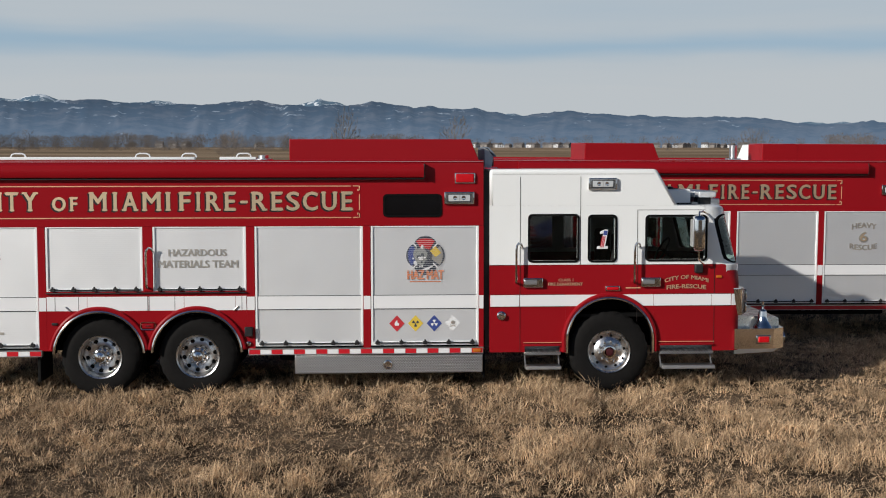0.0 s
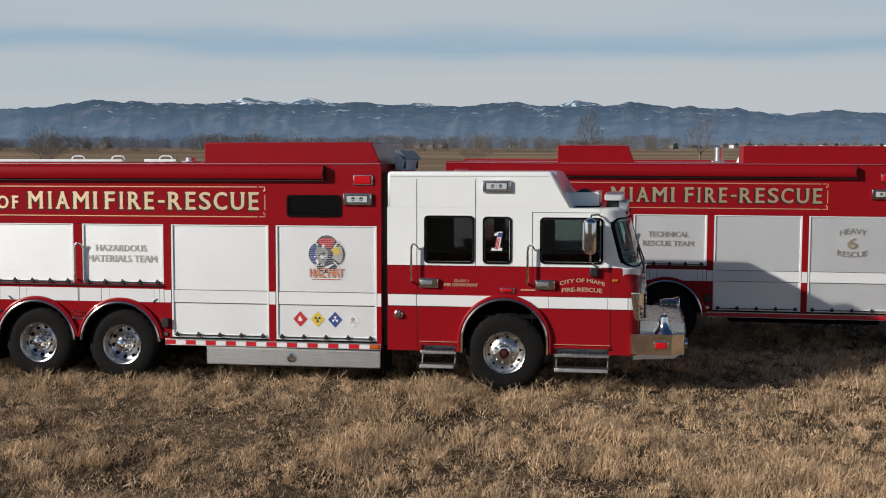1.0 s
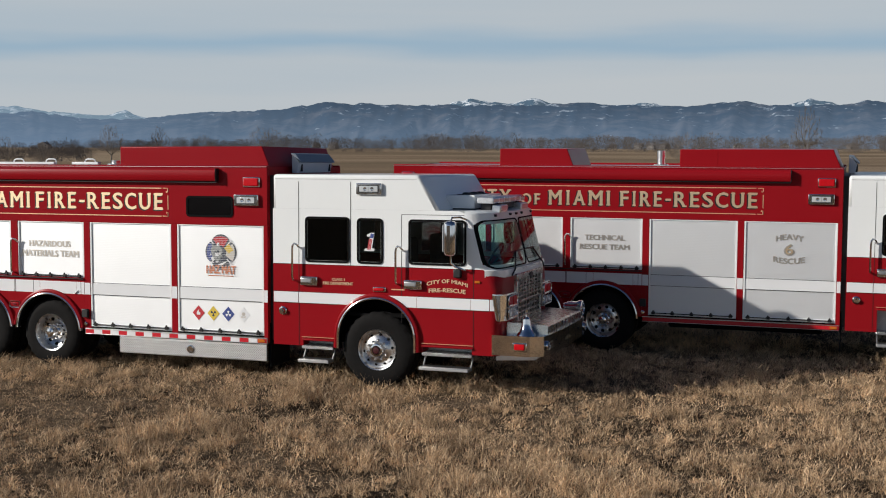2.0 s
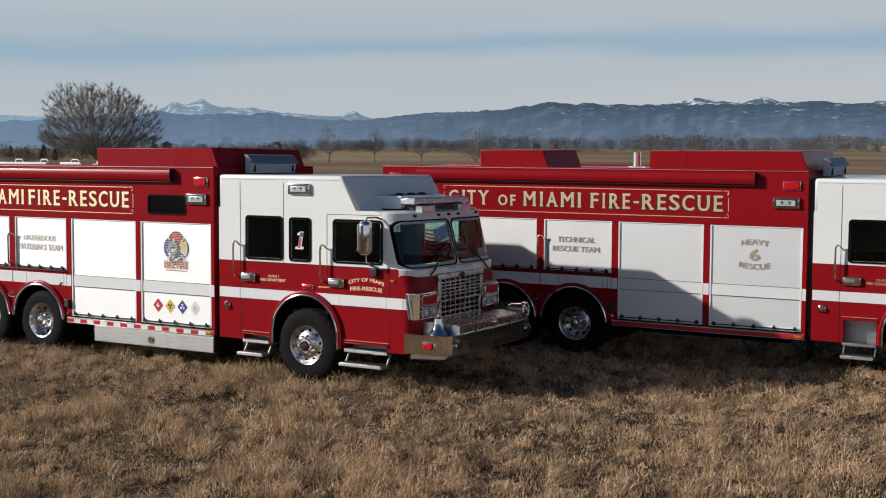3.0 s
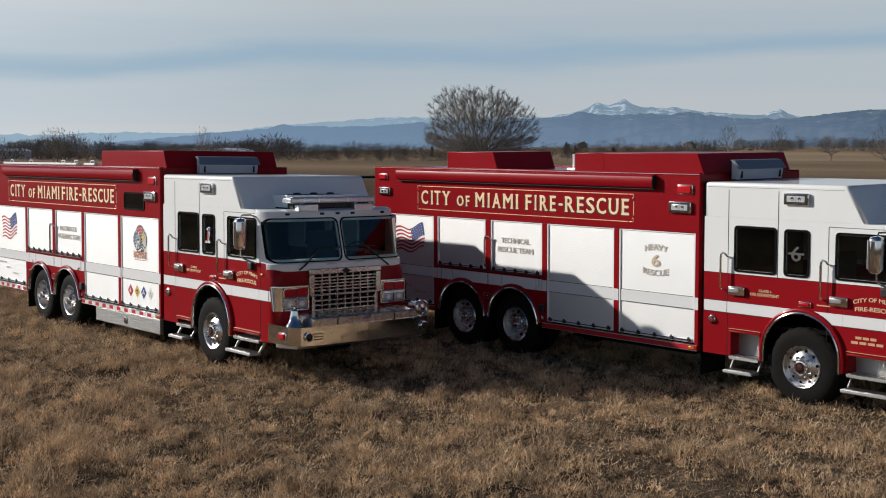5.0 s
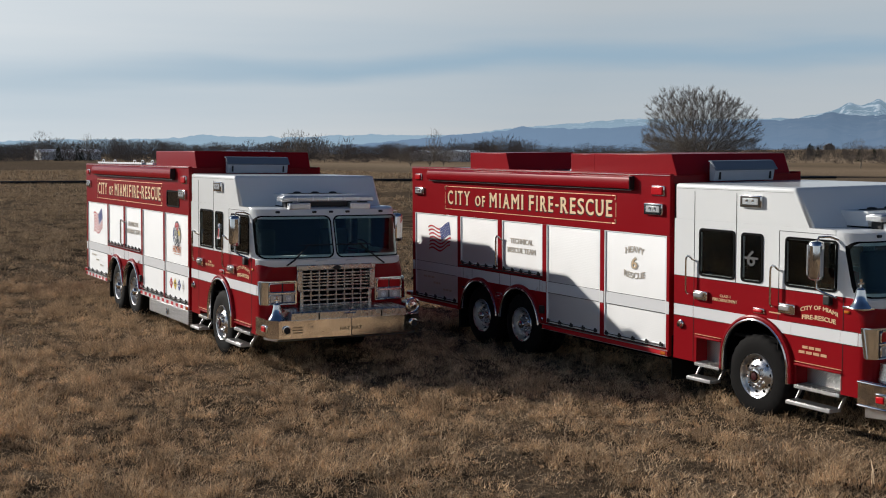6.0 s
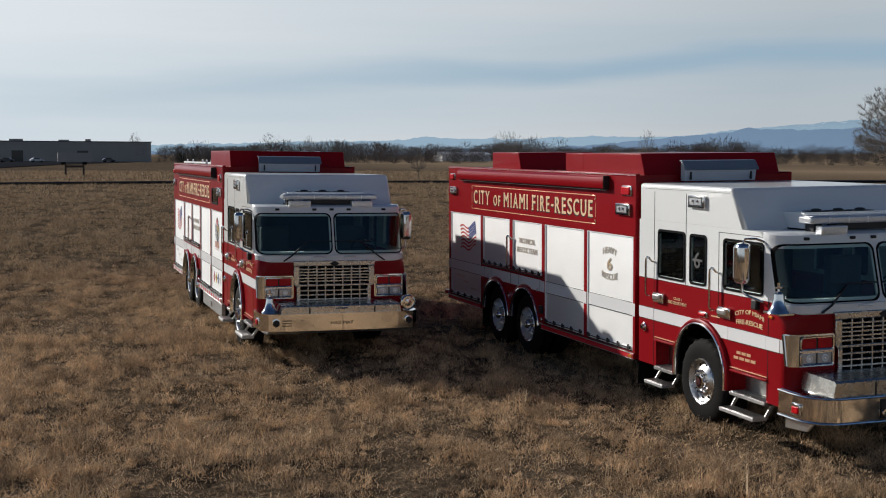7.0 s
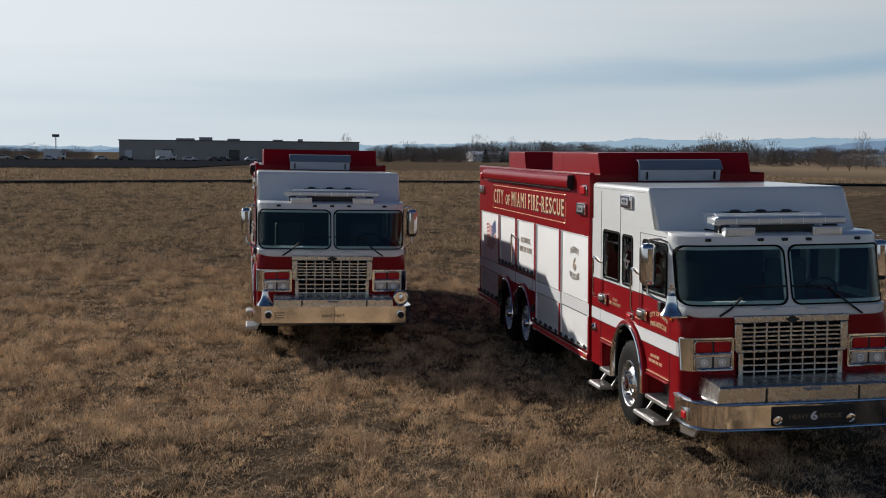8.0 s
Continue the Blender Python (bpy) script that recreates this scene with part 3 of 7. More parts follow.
def climb(x, y):
    """The plain rises a little towards the mountains in the north."""
    dx, dy = np.asarray(x, float) - 5, np.asarray(y, float) + 8
    az = np.degrees(np.arctan2(dx, dy))
    side = np.clip((az + 70) / 30, 0, 1) * np.clip((100 - az) / 30, 0, 1)
    f = np.clip((np.hypot(dx, dy) - 330) / 1350, 0, 1)
    return 11.0 * side * side * (3 - 2 * side) * f * f * (3 - 2 * f)


def footing(x, y):
    return float(climb(x, y))


def build_ground():
    rings = [0.0] + list(np.linspace(0.5, 40, 80)) + list(40 * (4950 / 40) ** np.linspace(0.03, 1, 60))
    n = 160
    ang = np.linspace(0, 2 * math.pi, n, endpoint=False)
    vs = []
    for r in rings:
        x, y = 2 + r * np.cos(ang), 1 + r * np.sin(ang)
        vs.append(np.stack([x, y, land(x, y)], 1))
    vs = np.concatenate(vs)
    faces = []
    for a in range(len(rings) - 1):
        for k in range(n):
            faces.append((a * n + k, a * n + (k + 1) % n, (a + 1) * n + (k + 1) % n, (a + 1) * n + k))
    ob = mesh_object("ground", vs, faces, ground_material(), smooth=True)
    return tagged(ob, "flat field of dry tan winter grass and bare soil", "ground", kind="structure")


build_ground()


# ---------------------------------------------------------------- mountains on the horizon
def ridge(name, reach, rise, peaks, base, rough, mat, seed, label, a0=-125, a1=45, steps=1500):
    """A range seen as a crest line: low swells summed over a base height, in degrees of azimuth and elevation."""
    at = lattice(seed, 256)
    az = np.linspace(a0, a1, steps)
    el = np.interp(az, [b[0] for b in base], [b[1] for b in base])
    for p_az, p_el, wide in peaks:
        el = el + p_el * np.exp(-np.abs((az - p_az) / wide) ** 1.25)
    for k, amp in ((1.7, 0.09), (4.1, 0.06), (9.7, 0.035)):
        el = el + rough * amp * (at(az * k + 40, np.full_like(az, k * 9)) - 0.5) * 2
    top = 3.3 + np.tan(np.radians(np.maximum(el, 0.02))) * (reach + rise)
    rows = 36
    vs = []
    bend = 1.6 * at(az * 0.12 + 5, np.full_like(az, 3.1))
    for j in range(rows + 1):
        f = j / rows
        swell = math.sin(math.pi * min(1.0, 0.04 + f * 0.96)) ** 0.7
        out = np.zeros_like(az)
        for k, amp, drift in ((0.55, 0.17, 1.1), (1.45, 0.075, 1.9), (4.2, 0.024, 3.0), (10.0, 0.008, 5.0)):
            spur = 1 - np.abs(2 * at((az + bend * (1 - f)) * k + 70, np.full_like(az, f * drift + k)) - 1)
            out = out + amp * (spur - 0.5)
        r = reach + rise * f - rise * out * swell
        z = -2 + (top + 2) * (f ** 1.15 + 0.10 * swell * (at(az * 0.8 + 31, np.full_like(az, f * 2.0)) - 0.5) * (1 - f))
        vs.append(np.stack([8 + np.sin(np.radians(az)) * r, -8 + np.cos(np.radians(az)) * r, z], 1))
    vs = np.concatenate(vs)
    faces = [(j * steps + i, j * steps + i + 1, (j + 1) * steps + i + 1, (j + 1) * steps + i) for j in range(rows) for i in range(steps - 1)]
    ob = mesh_object(name, vs, faces, mat, smooth=True)
    return tagged(ob, label, "mountains", kind="structure")


# the blue of distance is put into these colours and their emission
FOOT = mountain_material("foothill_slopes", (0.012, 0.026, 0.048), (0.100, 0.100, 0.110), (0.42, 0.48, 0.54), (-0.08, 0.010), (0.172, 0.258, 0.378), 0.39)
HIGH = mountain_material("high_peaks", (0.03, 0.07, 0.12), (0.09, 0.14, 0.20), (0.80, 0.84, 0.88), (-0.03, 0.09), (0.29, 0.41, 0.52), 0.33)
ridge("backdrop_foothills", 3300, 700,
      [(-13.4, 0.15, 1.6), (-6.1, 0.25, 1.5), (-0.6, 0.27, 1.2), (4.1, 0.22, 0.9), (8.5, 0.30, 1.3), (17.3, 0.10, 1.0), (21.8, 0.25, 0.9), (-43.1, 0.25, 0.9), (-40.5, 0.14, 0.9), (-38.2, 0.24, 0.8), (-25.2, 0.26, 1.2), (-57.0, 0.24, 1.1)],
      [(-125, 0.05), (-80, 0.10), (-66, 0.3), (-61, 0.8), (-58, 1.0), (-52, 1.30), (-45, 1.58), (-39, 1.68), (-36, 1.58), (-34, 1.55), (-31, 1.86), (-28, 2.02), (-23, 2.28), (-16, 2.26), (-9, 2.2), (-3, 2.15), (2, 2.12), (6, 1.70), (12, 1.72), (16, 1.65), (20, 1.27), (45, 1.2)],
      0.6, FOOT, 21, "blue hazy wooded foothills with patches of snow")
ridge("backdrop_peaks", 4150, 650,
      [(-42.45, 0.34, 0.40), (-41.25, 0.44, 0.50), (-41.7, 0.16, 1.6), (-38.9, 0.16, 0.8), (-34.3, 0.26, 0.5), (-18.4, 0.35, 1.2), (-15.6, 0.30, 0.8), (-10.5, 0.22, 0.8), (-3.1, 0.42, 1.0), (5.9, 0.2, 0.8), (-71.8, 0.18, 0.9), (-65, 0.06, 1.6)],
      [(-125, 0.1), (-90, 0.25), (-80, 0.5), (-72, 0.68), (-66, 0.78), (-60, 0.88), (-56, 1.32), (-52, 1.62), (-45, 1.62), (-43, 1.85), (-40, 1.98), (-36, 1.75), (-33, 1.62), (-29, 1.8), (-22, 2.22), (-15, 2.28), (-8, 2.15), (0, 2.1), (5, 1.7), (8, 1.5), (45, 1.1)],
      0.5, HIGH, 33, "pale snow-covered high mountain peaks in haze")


# ---------------------------------------------------------------- fire trucks: x ahead of the front axle, y in from the kerb side, z up
WIDE = 2.56                     # body, from kerb side to road side
MID = WIDE / 2
FRONT_AXLE, REAR_AXLES = 0.0, (-5.571, -6.868)
R_CORNER = 0.30
FRONT = ((0.52, 1.80), (1.60, 1.80), (1.70, 1.79), (1.78, 1.77), (2.42, 1.605), (2.50, 1.60), (2.525, 1.575), (2.54, 1.52))


def front_x(z):
    return float(np.interp(z, [a for a, _ in FRONT], [b for _, b in FRONT]))


def nose(y, z):
    """Where the front of the cab lies at that height, from one side round to the other."""
    hw = MID - 0.02
    dy = min(abs(y - MID), hw)
    x = front_x(z) + 0.07 * (1 - (dy / hw) ** 2)
    rc = float(np.interp(z, (1.5, 1.76), (0.12, R_CORNER)))
    over = dy - (hw - rc)
    if over > 0:
        x -= rc * (1 - math.sqrt(max(0.0, 1 - (over / rc) ** 2)))
    return x


def cab_skin(name, parent, mat, z_list, holes, close_top, label="", through_both=False):
    """The cab's outer sheet between two heights; holes are rectangles (x0, x1, z0, z1) left out of the kerb side, or fronts (y0, y1, z0, z1, True)."""
    side_x = sorted({-1.64, 1.30} | {h[k] for h in holes if len(h) == 4 for k in (0, 1)})
    hw = MID - 0.02
    turn = [MID - hw + R_CORNER * (1 - math.cos(radians(a))) for a in range(0, 91, 10)]
    y_front = sorted(set([round(v, 4) for v in turn] + [round(2 * MID - v, 4) for v in turn] + [h[k] for h in holes if len(h) == 5 for k in (0, 1)] + [0.5, 0.8, 1.0, MID, 1.55, 1.8, 2.05]))
    zs = sorted(set(z_list) | {h[k] for h in holes for k in (2, 3) if z_list[0] <= h[k] <= z_list[-1]})
    bm = bmesh.new()
    grid, inside = [], []
    for z in zs:
        row = [(x, 0.02, z) for x in side_x] + [(nose(y, z), y, z) for y in y_front] + [(x, WIDE - 0.02, z) for x in side_x[::-1]]
        grid.append([bm.verts.new(p) for p in row])
        shrunk = []
        for k, (x, y, zz) in enumerate(row):
            front = len(side_x) <= k < len(side_x) + len(y_front)
            dy = max(-1.0, min(1.0, (y - MID) / 0.9))
            shrunk.append(bm.verts.new((x - (0.03 if front else (-0.03 if k in (0, len(row) - 1) else 0.0)), y - 0.03 * dy, zz - (0.02 if close_top and z == zs[-1] else 0.0))))
        inside.append(shrunk)
    n = len(grid[0])
    kept = set()
    for j in range(len(zs) - 1):
        zc = (zs[j] + zs[j + 1]) / 2
        for i in range(n):
            a, b = grid[j][i], grid[j][(i + 1) % n]
            c = (a.co + b.co) / 2
            near, far = i < len(side_x) - 1, i >= len(side_x) + len(y_front)
            skip = False
            for h in holes:
                if len(h) == 4 and (near or (far and through_both)) and i != n - 1 and h[0] < c.x < h[1] and h[2] < zc < h[3]:
                    skip = True
                if len(h) == 5 and len(side_x) <= i < len(side_x) + len(y_front) - 1 and h[0] < c.y < h[1] and h[2] < zc < h[3]:
                    skip = True
            if not skip:
                k = (i + 1) % n
                bm.faces.new((a, b, grid[j + 1][k], grid[j + 1][i]))
                bm.faces.new((inside[j][k], inside[j][i], inside[j + 1][i], inside[j + 1][k]))
                kept.add((j, i))
    for j in range(len(zs) - 1):
        for i in range(n):
            k = (i + 1) % n
            if (j, i) in kept:
                for (dj, di), (p, q) in (((-1, 0), ((j, i), (j, k))), ((1, 0), ((j + 1, k), (j + 1, i))), ((0, -1), ((j + 1, i), (j, i))), ((0, 1), ((j, k), (j + 1, k)))):
                    o = (j + dj, (i + di) % n)
                    if o not in kept and not (close_top and o[0] == len(zs) - 1):
                        bm.faces.new((grid[q[0]][q[1]], grid[p[0]][p[1]], inside[p[0]][p[1]], inside[q[0]][q[1]]))
    if close_top:
        bm.faces.new(grid[-1])
        bm.faces.new(inside[-1][::-1])
    return part(name, bm, mat, parent, label, smooth=True)


def side_pane(name, parent, x0, x1, z0, z1, r=0.06, y=0.02, rim=0.028, glass=None, out=1):
    """A side window: black rubber surround and a dark pane, rounded at the corners."""
    bm = bmesh.new()
    outer, inner = rounded(x0, x1, z0, z1, r), rounded(x0 + rim, x1 - rim, z0 + rim, z1 - rim, max(0.01, r - rim * 0.6))
    n = len(outer)
    a = [bm.verts.new((x, y - 0.012 * out, z)) for x, z in outer]
    b = [bm.verts.new((x, y - 0.012 * out, z)) for x, z in inner]
    c = [bm.verts.new((x, y + 0.01 * out, z)) for x, z in inner]
    d = [bm.verts.new((x, y + 0.002 * out, z)) for x, z in outer]
    for i in range(n):
        k = (i + 1) % n
        bm.faces.new((a[i], a[k], b[k], b[i]))
        bm.faces.new((b[i], b[k], c[k], c[i]))
        bm.faces.new((d[i], d[k], a[k], a[i]))
    frame_ob = part(name, bm, GASKET, parent, "black rubber window surround")
    bm = bmesh.new()
    add_prism(bm, inner, y - 0.001 * out, y + 0.005 * out)
    pane = part("pane", bm, glass or PRIVACY, frame_ob, "dark tinted glass")
    pane.visible_shadow = False
    return frame_ob


def windshield_half(parent, ya, yb, z0, z1):
    """One half of the windscreen, wrapped round the corner, with a black border."""
    r, rows, cols = 0.10, 14, 18

    def span(z, inset):
        lo, hi, rr = z0 + inset, z1 - inset, r
        e = 0.0
        for edge in (z - lo, hi - z):
            if edge < rr:
                e = max(e, rr - math.sqrt(max(0.0, rr * rr - (rr - max(edge, 0)) ** 2)))
        return ya + inset + e, yb - inset - e

    def sheet(inset, lift):
        zs = [z0 + inset + (z1 - z0 - 2 * inset) * (0.5 - 0.5 * math.cos(math.pi * j / rows)) for j in range(rows + 1)]
        g = []
        for z in zs:
            s = span(z, inset)
            row = []
            for i in range(cols + 1):
                y = s[0] + (s[1] - s[0]) * i / cols
                row.append((nose(y, z) + lift, y if abs(y - MID) < MID - 0.1 else y, z))
            g.append(row)
        return g

    glass = sheet(0.012, 0.004)
    bm = bmesh.new()
    for lift in (0.0, -0.008):
        vs = [[bm.verts.new((p[0] + lift, p[1], p[2])) for p in row] for row in glass]
        for j in range(rows):
            for i in range(cols):
                bm.faces.new((vs[j][i], vs[j][i + 1], vs[j + 1][i + 1], vs[j + 1][i]))
    big = sheet(0.0, 0.010)
    small = sheet(0.018, 0.010)

    def rim_of(g):
        return [g[0][i] for i in range(cols + 1)] + [g[j][cols] for j in range(1, rows + 1)] + [g[rows][i] for i in range(cols - 1, -1, -1)] + [g[j][0] for j in range(rows - 1, 0, -1)]

    bm2 = bmesh.new()
    loops = []
    for g, lift in ((big, -0.02), (big, 0.0), (small, 0.0), (small, -0.012)):
        loops.append([bm2.verts.new((p[0] + lift, p[1], p[2])) for p in rim_of(g)])
    for a, b in zip(loops, loops[1:]):
        for i in range(len(a)):
            k = (i + 1) % len(a)
            bm2.faces.new((a[i], a[k], b[k], b[i]))
    frame_ob = part("windshield", bm2, GASKET, parent, "windshield half with black rubber surround", smooth=True)
    pane = part("pane", bm, WINDSHIELD, frame_ob, "greenish laminated windshield glass", smooth=True)
    pane.visible_shadow = False
    return frame_ob


def wheel(parent, x, zc, radius, width, y_out, rear, left):
    """A wheel with its outer face at y_out (kerb side) or mirrored on the road side."""
    hub = new("wheel", None)
    hub.parent = parent
    hub.matrix_basis = pose(x, (WIDE - y_out) if left else y_out, zc, 0, 0, 180 if left else 0)
    r, w = radius, width
    tyre = [(0.292, 0.020), (0.30, 0.004), (0.34, 0.0), (r - 0.13, -0.004), (r - 0.055, 0.010), (r - 0.018, 0.028), (r, 0.052), (r, w * 0.30), (r - 0.014, w * 0.31), (r - 0.014, w * 0.34), (r, w * 0.35),
            (r, w * 0.65), (r - 0.014, w * 0.66), (r - 0.014, w * 0.69), (r, w * 0.70), (r, w - 0.052), (r - 0.018, w - 0.028), (r - 0.13, w), (0.30, w), (0.29, w - 0.02)]
    turned("tyre", RUBBER, hub, tyre, 96, knob=({5, 6, 7}, 0.012))
    if rear:
        turned("tyre", RUBBER, hub, [(a, b + w + 0.05) for a, b in tyre], 64)
        prof = [(0.297, 0.010), (0.288, -0.004), (0.272, 0.004), (0.262, 0.03), (0.256, 0.12), (0.240, 0.165), (0.20, 0.185), (0.145, 0.175), (0.135, 0.165)]
        turned("rim", RIM, hub, prof, 48, label="deep dished polished aluminium rim")
        turned("hub", CHROME, hub, [(0.142, 0.175), (0.132, 0.10), (0.112, 0.075), (0.088, 0.065), (0.080, 0.0), (0.066, -0.025), (0.030, -0.035), (0.022, -0.05), (0.0, -0.052)], 32, label="chrome axle hub cover")
        hole_r, hole_y, nut_r, nut_y = 0.212, 0.178, 0.118, 0.072
    else:
        prof = [(0.297, 0.010), (0.288, -0.006), (0.274, 0.002), (0.266, 0.04), (0.258, 0.065), (0.246, 0.070), (0.205, 0.046), (0.165, 0.012), (0.120, 0.004), (0.10, 0.02)]
        turned("rim", RIM, hub, prof, 48, label="polished aluminium rim")
        turned("hub", CHROME, hub, [(0.104, 0.03), (0.100, -0.01), (0.092, -0.028), (0.070, -0.034), (0.066, -0.034)], 32, label="chrome hub")
        turned("hub_cap", HUBRED, hub, [(0.052, -0.033), (0.047, -0.046), (0.0, -0.050)], 24, label="dark red hub cap")
        hole_r, hole_y, nut_r, nut_y = 0.215, 0.052, 0.140, 0.008
    # no holes are cut: near-black discs paint the shade inside them
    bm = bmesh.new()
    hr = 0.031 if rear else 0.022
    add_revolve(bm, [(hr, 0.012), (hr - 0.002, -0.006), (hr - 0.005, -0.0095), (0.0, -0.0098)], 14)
    hole = part("hole_disc", bm, GAP, hub, "near-black disc for the shaded opening in the rim")
    bm = bmesh.new()
    add_revolve(bm, [(0.019, 0.012), (0.018, -0.028), (0.010, -0.040), (0.0, -0.041)], 8)
    nut = part("lug_nut", bm, CHROME, hub, smooth=True)
    for k in range(10):
        a = radians(36 * k + 9)
        for first, rr, yy in ((hole, hole_r, hole_y), (nut, nut_r, nut_y)):
            o = first
            if k:
                o = first.copy()
                scene.collection.objects.link(o)
            o.location = (rr * math.cos(a), yy, rr * math.sin(a))
    return hub


def arch_ring(parent, name, mat, x, zc, r0, r1, y0, y1, a0=0, a1=180, drop=None, label=""):
    """A wheel-arch lip: part of a ring, with straight legs where drop is given."""
    bm = bmesh.new()
    line = []
    if drop is not None:
        line.append((1, 0, drop))
    line += [(math.cos(radians(a)), math.sin(radians(a)), None) for a in np.linspace(a0, a1, 33)]
    if drop is not None:
        line.append((-1, 0, drop))
    sec = []
    for c, s, d in line:
        pts = []
        rm, rw = (r0 + r1) / 2, (r1 - r0) / 2
        for r, y in ((r0, y1), (r0, y0 + rw), (rm - rw * 0.7, y0 + rw * 0.3), (rm, y0), (rm + rw * 0.7, y0 + rw * 0.3), (r1, y0 + rw), (r1, y1)):
            pts.append(bm.verts.new((x + c * r, y, (zc + s * r) if d is None else d)))
        sec.append(pts)
    for a, b in zip(sec, sec[1:]):
        for k in range(7):
            bm.faces.new((a[k], a[(k + 1) % 7], b[(k + 1) % 7], b[k]))
    bm.faces.new(sec[0])
    bm.faces.new(sec[-1][::-1])
    return part(name, bm, mat, parent, label, smooth=True)


def panel_over_arches(parent, name, mat, x0, x1, z0, z1, y0, y1, arches, label=""):
    """A side panel cut away round the wheels."""
    pts = [(x0, z1), (x0, z0)]
    for cx, cz, r in sorted(arches):
        h = max(-0.999, min(0.999, (z0 - cz) / r))
        a0 = math.asin(h)
        angs = np.linspace(math.pi - a0, a0, 25)
        seg = [(cx + r * math.cos(a), cz + r * math.sin(a)) for a in angs]
        if len(pts) > 2 and pts[-1][0] > seg[0][0]:
            cut = (pts[-1][0] + seg[0][0]) / 2
            pts = [p for p in pts if p[0] < cut or p[1] == z1]
            seg = [p for p in seg if p[0] > cut]
        pts += seg
    pts += [(x1, z0), (x1, z1)]
    bm = bmesh.new()
    add_prism(bm, pts, y0, y1)
    bmesh.ops.triangulate(bm, faces=[f for f in bm.faces if len(f.verts) > 4])
    return part(name, bm, mat, parent, label)


def shutter(parent, x0, x1, z0, z1, bar=True):
    """A roll-up compartment door: narrow slats in side channels, with a lift bar and latches along its foot."""
    bm = bmesh.new()
    count = int((z1 - z0 - 0.05) / 0.026)
    pitch = (z1 - z0 - 0.05) / count
    a, b = x0 + 0.03, x1 - 0.03
    prof = []
    for k in range(count):
        z = z0 + 0.05 + k * pitch
        prof += [(0.0204, z), (0.02007, z + 0.003), (0.020, z + pitch * 0.5), (0.02007, z + pitch - 0.003)]
    prof.append((0.0204, z1))
    lv, rv = [bm.verts.new((a, y, z)) for y, z in prof], [bm.verts.new((b, y, z)) for y, z in prof]
    for i in range(len(prof) - 1):
        bm.faces.new((lv[i], rv[i], rv[i + 1], lv[i + 1]))
    door = part("shutter_door", bm, SHUTTER, parent, "white roll-up compartment shutter")
    box("side_channel", WHITE, door, x0 + 0.002, x0 + 0.032, 0.004, 0.03, z0, z1, 0.004)
    box("side_channel", WHITE, door, x1 - 0.032, x1 - 0.002, 0.004, 0.03, z0, z1, 0.004)
    box("head_rail", WHITE, door, x0 + 0.032, x1 - 0.032, 0.006, 0.03, z1 - 0.016, z1, 0.003)
    box("bottom_rail", WHITE, door, x0 + 0.032, x1 - 0.032, 0.004, 0.03, z0, z0 + 0.05, 0.004)
    if bar:
        tube("lift_bar", BLACK, door, [(x0 + 0.05, -0.018, z0 + 0.036), (x1 - 0.05, -0.018, z0 + 0.036)], 0.009, 6)
        n = 5
        first = None
        for k in range(n):
            xx = x0 + 0.09 + (x1 - x0 - 0.18) * k / (n - 1)
            if first is None:
                bm = bmesh.new()
                add_box(bm, -0.028, 0.028, -0.03, 0.006, -0.022, 0.024, 0.005, 1)
                add_box(bm, -0.012, 0.012, -0.034, -0.01, 0.018, 0.045, 0.004, 1)
                first = part("latch", bm, BLACK, door)
                o = first
            else:
                o = first.copy()
                scene.collection.objects.link(o)
            o.location = (xx, 0, z0 + 0.036)
    return door


def grab_rail(parent, x, z0, z1, x_off=0.06):
    """A bent stainless grab rail standing off the side."""
    pts = [(x, 0.02, z0), (x, -0.055, z0 + 0.01), (x, -0.075, z0 + 0.05)]
    pts += [(x, -0.075, z1 - 0.08), (x + 0.008, -0.075, z1 - 0.03), (x + 0.03, -0.072, z1), (x + x_off, -0.06, z1 - 0.01), (x + x_off + 0.02, -0.03, z1 - 0.05), (x + x_off + 0.02, 0.02, z1 - 0.07)]
    return tube("grab_rail", CHROME, parent, pts, 0.016, 8, "stainless steel grab rail")


def lamp_box(parent, x0, x1, z0, z1, y=0.0, name="scene_light"):
    """A chrome-framed floodlight on the side."""
    body = box(name, CHROME, parent, x0, x1, y - 0.045, y + 0.01, z0, z1, 0.014, "chrome-framed scene light", 3)
    w, h = x1 - x0, z1 - z0
    box("lens", LENS, body, x0 + w * 0.14, x1 - w * 0.14, y - 0.052, y - 0.04, z0 + h * 0.24, z1 - h * 0.24, 0.004)
    for k in (0.36, 0.64):
        turned("reflector", CHROME, body, [(h * 0.17, y - 0.0525), (h * 0.15, y - 0.056), (h * 0.06, y - 0.053), (0.0, y - 0.053)], 14, "y", (x0 + w * k, 0, (z0 + z1) / 2), "round bright reflector")
    box("mullion", GREYMID, body, x0 + w * 0.49, x0 + w * 0.51, y - 0.055, y - 0.05, z0 + h * 0.26, z1 - h * 0.26, 0.0)
    box("shroud", BLACK, body, x0 + w * 0.10, x1 - w * 0.10, y - 0.047, y - 0.03, z0 + h * 0.17, z1 - h * 0.17, 0.003)
    return body


def warning_light(parent, x0, x1, z0, z1, y=0.0):
    base = box("warning_light", CHROME, parent, x0, x1, y - 0.02, y + 0.01, z0, z1, 0.012, "red warning light in a chrome bezel", 3)
    box("lens", REDLENS, base, x0 + 0.018, x1 - 0.018, y - 0.042, y - 0.01, z0 + 0.016, z1 - 0.016, 0.016, "", 3)
    return base


